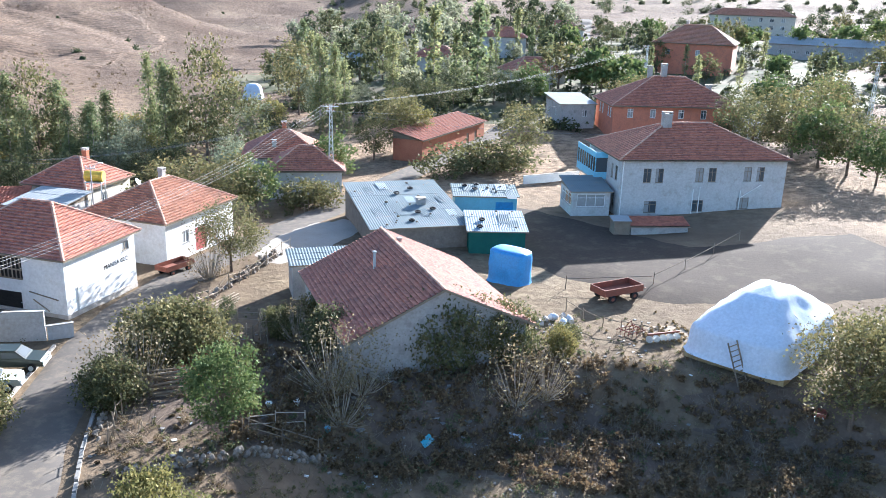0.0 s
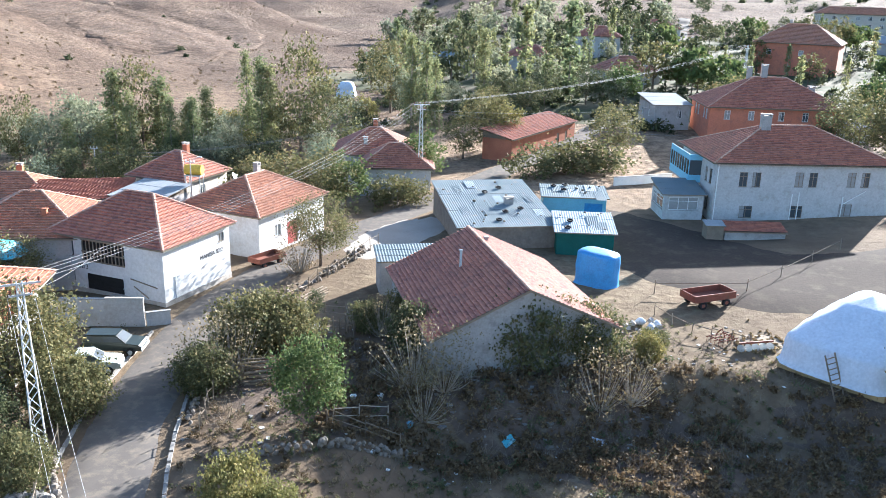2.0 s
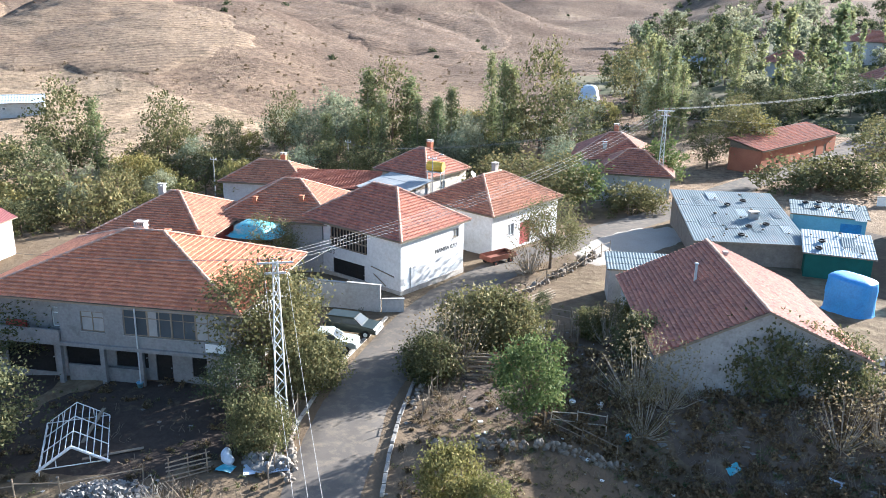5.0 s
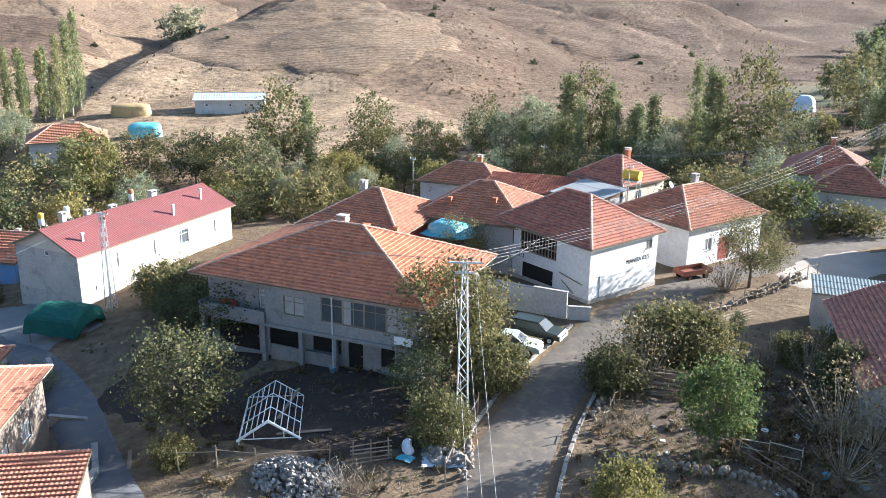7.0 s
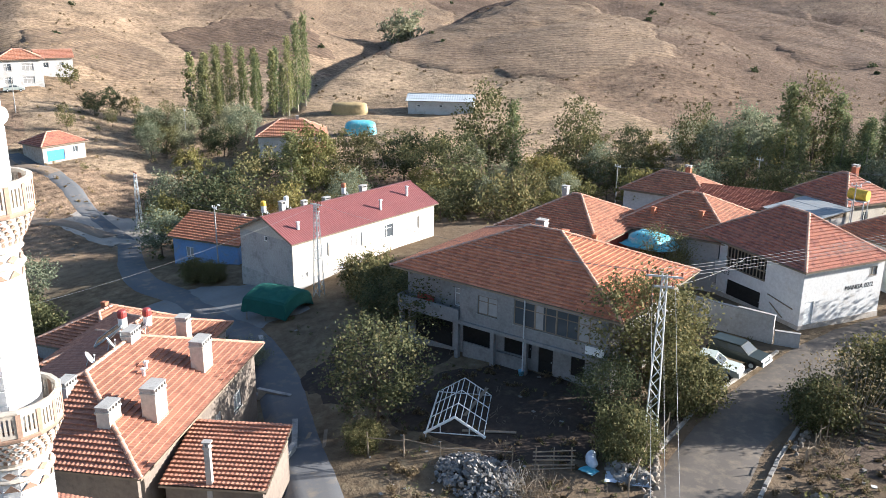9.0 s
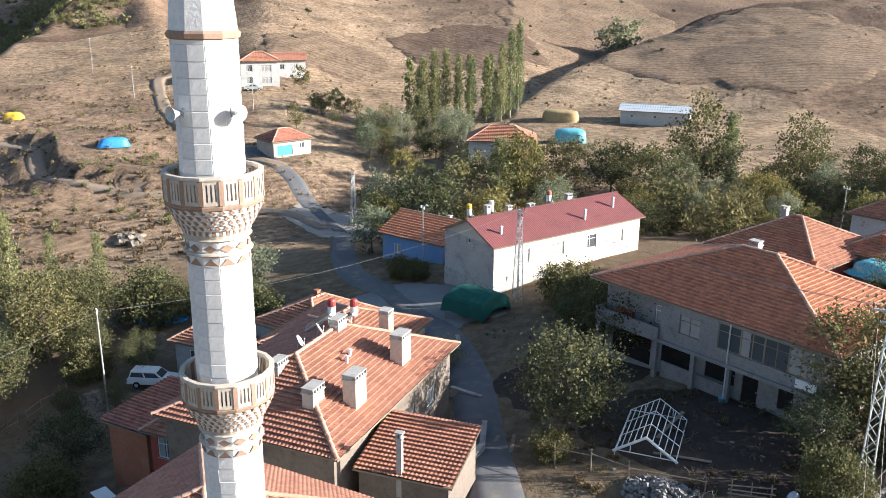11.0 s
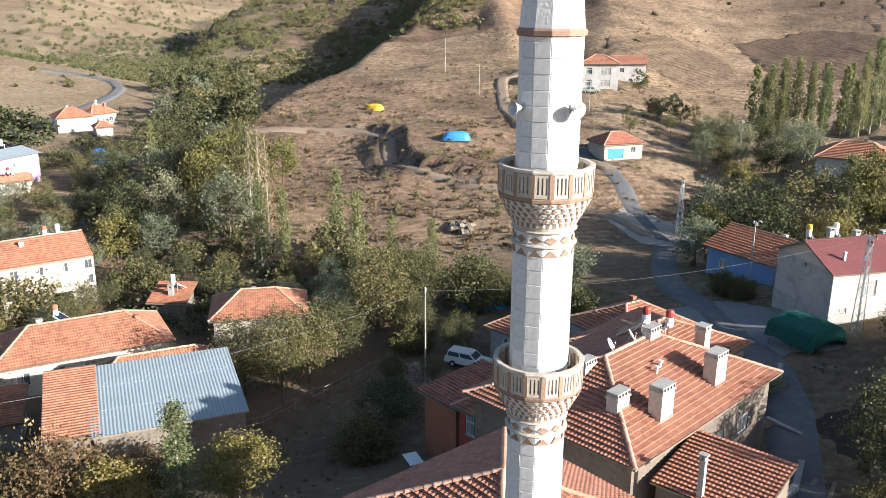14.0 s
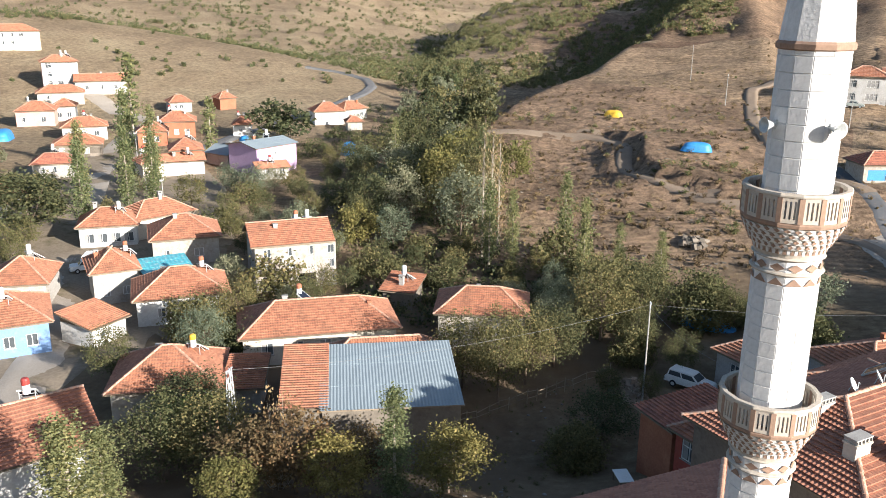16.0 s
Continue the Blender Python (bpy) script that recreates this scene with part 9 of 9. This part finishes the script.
for sx in (-0.5, 0.5):
    part("hoop", Geo().tube((sx - 0.05, 0, 5.15), (sx + 0.05, 0, 5.15), 0.575, 0.575, 16), YELLOW, tank)


# ---- clutter of the yards and gardens ----
def log_stack(x, y, turn, n, length, label, r=0.08):
    t = thing("log_pile", pose(x, y, ground(x, y), 0, 0, turn), label, "firewood")
    rng = random.Random(int(x * 11 + y))
    k, row, z = 0, max(4, n // 4), r
    while k < n:
        for i in range(row):
            rr = r * rng.uniform(0.6, 1.2)
            yy = (i - row / 2) * r * 2.2 + rng.uniform(-0.05, 0.05)
            part("log", Geo().tube((-length / 2 + rng.uniform(-0.3, 0.3), yy + rng.uniform(-0.2, 0.2), z + rng.uniform(-0.02, 0.05)), (length / 2 + rng.uniform(-0.3, 0.3), yy + rng.uniform(-0.2, 0.2), z + rng.uniform(-0.02, 0.08)), rr, rr * 0.8, 7), WOOD, t)
            k += 1
        row, z = max(1, row - 2), z + r * 1.8


def bucket(x, y, mat, label, r=0.16, h=0.3):
    t = thing("bucket", pose(x, y, ground(x, y) + 0.06), label, "bucket")
    part("pail", Geo().lathe([(r * 0.8, 0), (r, h), (r + 0.02, h), (r + 0.02, h + 0.02), (r - 0.02, h + 0.02), (r * 0.75, 0.03)], 14), mat, t, smooth=True)
    part("handle", Geo().tube((-r, 0, h), (-r * 0.6, 0.05, h + 0.16), 0.008, 0.008, 4).tube((-r * 0.6, 0.05, h + 0.16), (r * 0.6, 0.05, h + 0.16), 0.008, 0.008, 4).tube((r * 0.6, 0.05, h + 0.16), (r, 0, h), 0.008, 0.008, 4), STEEL, t)


def barrel(x, y, mat, label, z=None):
    z = ground(x, y) + 0.05 if z is None else z
    single("barrel", Geo().lathe([(0.27, 0), (0.30, 0.06), (0.285, 0.3), (0.30, 0.32), (0.285, 0.34), (0.285, 0.58), (0.30, 0.6), (0.285, 0.62), (0.29, 0.86), (0.26, 0.9)], 18), mat, pose(x, y, z), label, "barrel", smooth=True)


def sack(x, y, turn, mat, label, s=1.0, z=None):
    """A slumped full sack."""
    g, n, m = Geo(), 16, 8
    for j in range(m + 1):
        v = j / m
        r = 0.34 * s * math.sin(math.pi * (0.12 + 0.82 * v)) ** 0.6
        for i in range(n):
            a = math.tau * i / n
            w = 1 + 0.16 * noise.noise(Vector((math.cos(a) * 2 + x, math.sin(a) * 2 + y, v * 3)))
            g.v.append((math.cos(a) * r * 1.3 * w, math.sin(a) * r * 0.85 * w, v * 0.62 * s))
    for j in range(m):
        g.f += [(j * n + i, j * n + (i + 1) % n, (j + 1) * n + (i + 1) % n, (j + 1) * n + i) for i in range(n)]
    g.f += [tuple(range(n - 1, -1, -1)), tuple(m * n + i for i in range(n))]
    z = ground(x, y) + 0.03 if z is None else z
    single("sack", g, mat, pose(x, y, z, random.uniform(-12, 12), random.uniform(-12, 12), turn), label, "sack", "sacks", True)


def pole_gate(x, y, turn, w, h, label, rails=5):
    t = thing("pole_gate", pose(x, y, ground(x, y), 0, 0, turn), label, "gate")
    for sx in (-w / 2, 0.0, w / 2):
        part("upright", Geo().tube((sx, 0.05, -0.15), (sx + random.uniform(-0.06, 0.06), 0.05, h + 0.15), 0.05, 0.04, 6), WOOD, t)
    for k in range(rails):
        z = 0.15 + (h - 0.2) * k / (rails - 1)
        part("rail", Geo().tube((-w / 2 - 0.15, -0.03, z + random.uniform(-0.06, 0.06)), (w / 2 + 0.15, -0.03, z + random.uniform(-0.06, 0.06)), 0.045, 0.032, 6), WOOD, t)


def plank(x, y, turn, L, lean, label, mat=None, z=None):
    z = ground(x, y) + 0.06 if z is None else z
    single("plank", Geo().box(0, L, -0.11, 0.11, 0, 0.035), mat or WOOD, pose(x, y, z, 0, -lean, turn), label, "plank", "loose planks")


def sheet_scrap(x, y, turn, L, W, mat, label):
    """A crumpled sheet of plastic or tin lying on the ground."""
    g, n = Geo(), 9
    for j in range(n):
        for i in range(n):
            u, v = (i / (n - 1) - 0.5) * L, (j / (n - 1) - 0.5) * W
            px, py = x + u * math.cos(radians(turn)) - v * math.sin(radians(turn)), y + u * math.sin(radians(turn)) + v * math.cos(radians(turn))
            g.v.append((u + 0.1 * noise.noise(Vector((px * 2, py * 2, 1))), v + 0.1 * noise.noise(Vector((px * 2, py * 2, 7))), ground(px, py) - ground(x, y) + 0.1 + 0.14 * abs(noise.noise(Vector((px * 3, py * 3, 4))))))
    g.f = [(j * n + i, j * n + i + 1, (j + 1) * n + i + 1, (j + 1) * n + i) for j in range(n - 1) for i in range(n - 1)]
    single("plastic_sheet", g, mat, pose(x, y, ground(x, y), 0, 0, turn), label, "plastic sheet", "", True)


def mud_ruin(x, y, turn, L, h, label, mat=BRICK):
    """A broken stretch of mud-brick wall, brick by brick."""
    t = thing("ruined_wall", pose(x, y, ground(x, y), 0, 0, turn), label, "ruin")
    me = Geo().box(-0.17, 0.17, -0.16, 0.16, -0.075, 0.075).mesh("brick", mat)
    for j in range(int(h / 0.17)):
        for i in range(int(L / 0.37)):
            u = i * 0.37 + (j % 2) * 0.18 - L / 2
            if (j + 1) * 0.17 < h * (0.55 + 0.75 * abs(noise.noise(Vector((u * 0.8 + x, 0.3, y))))):
                shared("brick", me, t, pose(u, random.uniform(-0.03, 0.03), 0.09 + 0.17 * j, 0, random.uniform(-3, 3), random.uniform(-6, 6)))


log_stack(-17.4, 48.4, 20, 16, 2.2, "pile of thin grey firewood poles in the garden")
log_stack(-14.6, 51.6, -30, 12, 2.0, "pile of weathered sticks beside the ruin")
log_stack(-18.2, 63.6, 70, 10, 3.4, "stack of long grey poles along the bank", 0.07)
mud_ruin(-16.4, 52.6, 15, 2.4, 1.3, "ruined red mud-brick wall in the garden")
mud_ruin(-15.2, 53.4, 105, 1.8, 0.9, "broken end of the red mud-brick ruin")
for x, y, m, lab in ((-11.0, 47.0, PAINT_WHITE, "white plastic bucket in the garden"), (-7.3, 46.5, PAINT_BLUE, "pale blue plastic bucket on the bank"), (-9.4, 47.6, PAINT_WHITE, "white plastic tub beside the garden fence"), (-36.6, 37.4, PAINT_BLUE, "pale blue bucket before the grey house")):
    bucket(x, y, m, lab, 0.2, 0.34)
boulder = heap(-16.2, 56.8, 0.5, 0.5, "big pale round stone in the pen", RUBBLE, 14, 0.4, "boulder", "boulder")
stick_fence([(-11.6, 44.0), (-10.2, 45.0), (-8.6, 46.0)], 1.3, "pale peeled-pole fence of the garden", 2, 1.0, BARK_PALE)
stick_fence([(-18.6, 41.0), (-19.4, 44.5), (-19.6, 47.0)], 1.2, "crooked stakes along the garden edge", 1, 0.8)
stick_fence([(-15.6, 56.0), (-13.4, 57.4), (-12.0, 59.8)], 1.4, "close stick fence of the hen pen", 2, 0.5)
pole_gate(-27.2, 30.6, 52, 2.0, 1.25, "low gate of rough poles at the yard")
pole_gate(-10.4, 57.0, 30, 1.6, 1.2, "pole hurdle leaning by the pen", 4)
plank(-33.6, 29.6, 40, 3.2, 4, "long grey plank lying in the yard")
plank(-40.4, 24.4, -35, 2.6, 2, "bleached plank beside the lane")
plank(-40.9, 23.6, -45, 2.2, 3, "short bleached plank beside the lane")
plank(-35.0, 31.0, 110, 3.0, 12, "plank propped on a stone in the yard")
plank(7.2, 58.6, 60, 2.4, 10, "split plank on the rubbish")
barrel(-38.0, 39.4, PAINT_BLUE, "faded blue plastic barrel under the house")
barrel(-38.8, 39.0, RUST, "rusty oil barrel under the house")
for k, (x, y) in enumerate(((-35.4, 39.4), (-34.8, 39.6), (-35.1, 39.9), (-26.6, 32.9), (-26.2, 32.6))):
    sack(x, y, 40 * k, TARP_WHITE, "slumped white plastic sack in the yard")
for k, (x, y) in enumerate(((8.2, 63.4), (8.9, 62.4), (9.5, 63.2))):
    sack(x, y, 55 * k, TARP_WHITE, "dirty white sack on the rubbish heap", 0.9)
sheet_scrap(-24.0, 33.0, 35, 2.4, 1.1, TARP_WHITE, "white plastic sheet over the stone wall")
sheet_scrap(-25.9, 32.0, 5, 0.9, 0.7, TARP_TEAL, "pale blue scrap of plastic beside the gate")
sheet_scrap(4.6, 49.0, 12, 1.0, 0.6, TARP_WHITE, "white plastic scrap on the bank")
sheet_scrap(-1.2, 47.6, 50, 0.8, 0.5, TARP_TEAL, "pale blue plastic scrap on the bank")

# harrow and disc plough at the edge of the yard
harrow = thing("harrow", pose(14.0, 61.1, ground(14.0, 61.1), 0, 0, 35), "rusty spiked iron harrow standing in the yard", "farm implement")
for k in range(4):
    part("bar", Geo().tube((-1.0, -0.6 + 0.4 * k, 0.45), (1.0, -0.6 + 0.4 * k, 0.45), 0.035), RUST, harrow)
    for i in range(5):
        part("tine", Geo().tube((-0.9 + 0.45 * i, -0.6 + 0.4 * k, 0.5), (-0.9 + 0.45 * i, -0.55 + 0.4 * k, 0.0), 0.022, 0.01, 5), RUST, harrow)
for sx in (-0.7, 0.7):
    part("crossbar", Geo().tube((sx, -0.7, 0.5), (sx, 0.7, 0.5), 0.035), RUST, harrow)
part("mast", Geo().tube((0, -0.3, 0.5), (0, 0.1, 1.15), 0.035).tube((0, 0.6, 0.5), (0, 0.1, 1.15), 0.03), RUST, harrow)
plough = thing("disc_plough", pose(16.2, 60.0, ground(16.2, 60.0), 0, 0, 20), "rusty disc plough beside the straw", "farm implement")
part("beam", Geo().box(-1.4, 1.4, -0.06, 0.06, 0.62, 0.76), RUST, plough)
for k in range(5):
    x = -1.2 + 0.6 * k
    part("disc", Geo().tube((x, -0.02, 0.3), (x + 0.06, 0.02, 0.3), 0.3, 0.24, 16), STEEL, plough, "worn bright steel disc")
    part("shank", Geo().tube((x + 0.03, 0, 0.66), (x + 0.03, 0.04, 0.34), 0.04), RUST, plough)
barrow = thing("wheelbarrow", pose(24.4, 50.4, ground(24.4, 50.4) + 0.05, 0, 0, 60), "rusty wheelbarrow below the white stack", "wheelbarrow")
part("tray", Geo().box(-0.45, 0.45, -0.32, 0.32, 0.42, 0.46).box(-0.5, -0.45, -0.34, 0.34, 0.42, 0.66).box(0.45, 0.5, -0.34, 0.34, 0.42, 0.62).box(-0.45, 0.45, -0.36, -0.32, 0.42, 0.64).box(-0.45, 0.45, 0.32, 0.36, 0.42, 0.64), RUST, barrow)
part("wheel", Geo().tube((0.7, -0.04, 0.18), (0.7, 0.04, 0.18), 0.18, 0.18, 14), BLACK, barrow)
for sy in (-0.26, 0.26):
    part("handle", Geo().tube((0.7, sy * 0.3, 0.2), (-1.0, sy, 0.6), 0.02), STEEL, barrow)
    part("leg", Geo().tube((-0.3, sy, 0.42), (-0.35, sy, 0.0), 0.02), STEEL, barrow)
table = thing("table", pose(-51.0, 1.0, ground(-51.0, 1.0), 0, 0, 20), "small white-topped outdoor table in the shaded yard", "table")
part("tabletop", Geo().box(-0.8, 0.8, -0.5, 0.5, 0.72, 0.76), PAINT_WHITE, table)
for sx in (-0.7, 0.7):
    for sy in (-0.42, 0.42):
        part("leg", Geo().box(sx - 0.03, sx + 0.03, sy - 0.03, sy + 0.03, 0, 0.72), WOOD, table)
car(-69.6, 6.4, 60, PAINT_WHITE, "white van parked below the tile-roofed houses")
car(-90.4, -66.2, 20, PAINT_WHITE, "white car parked in the village street")
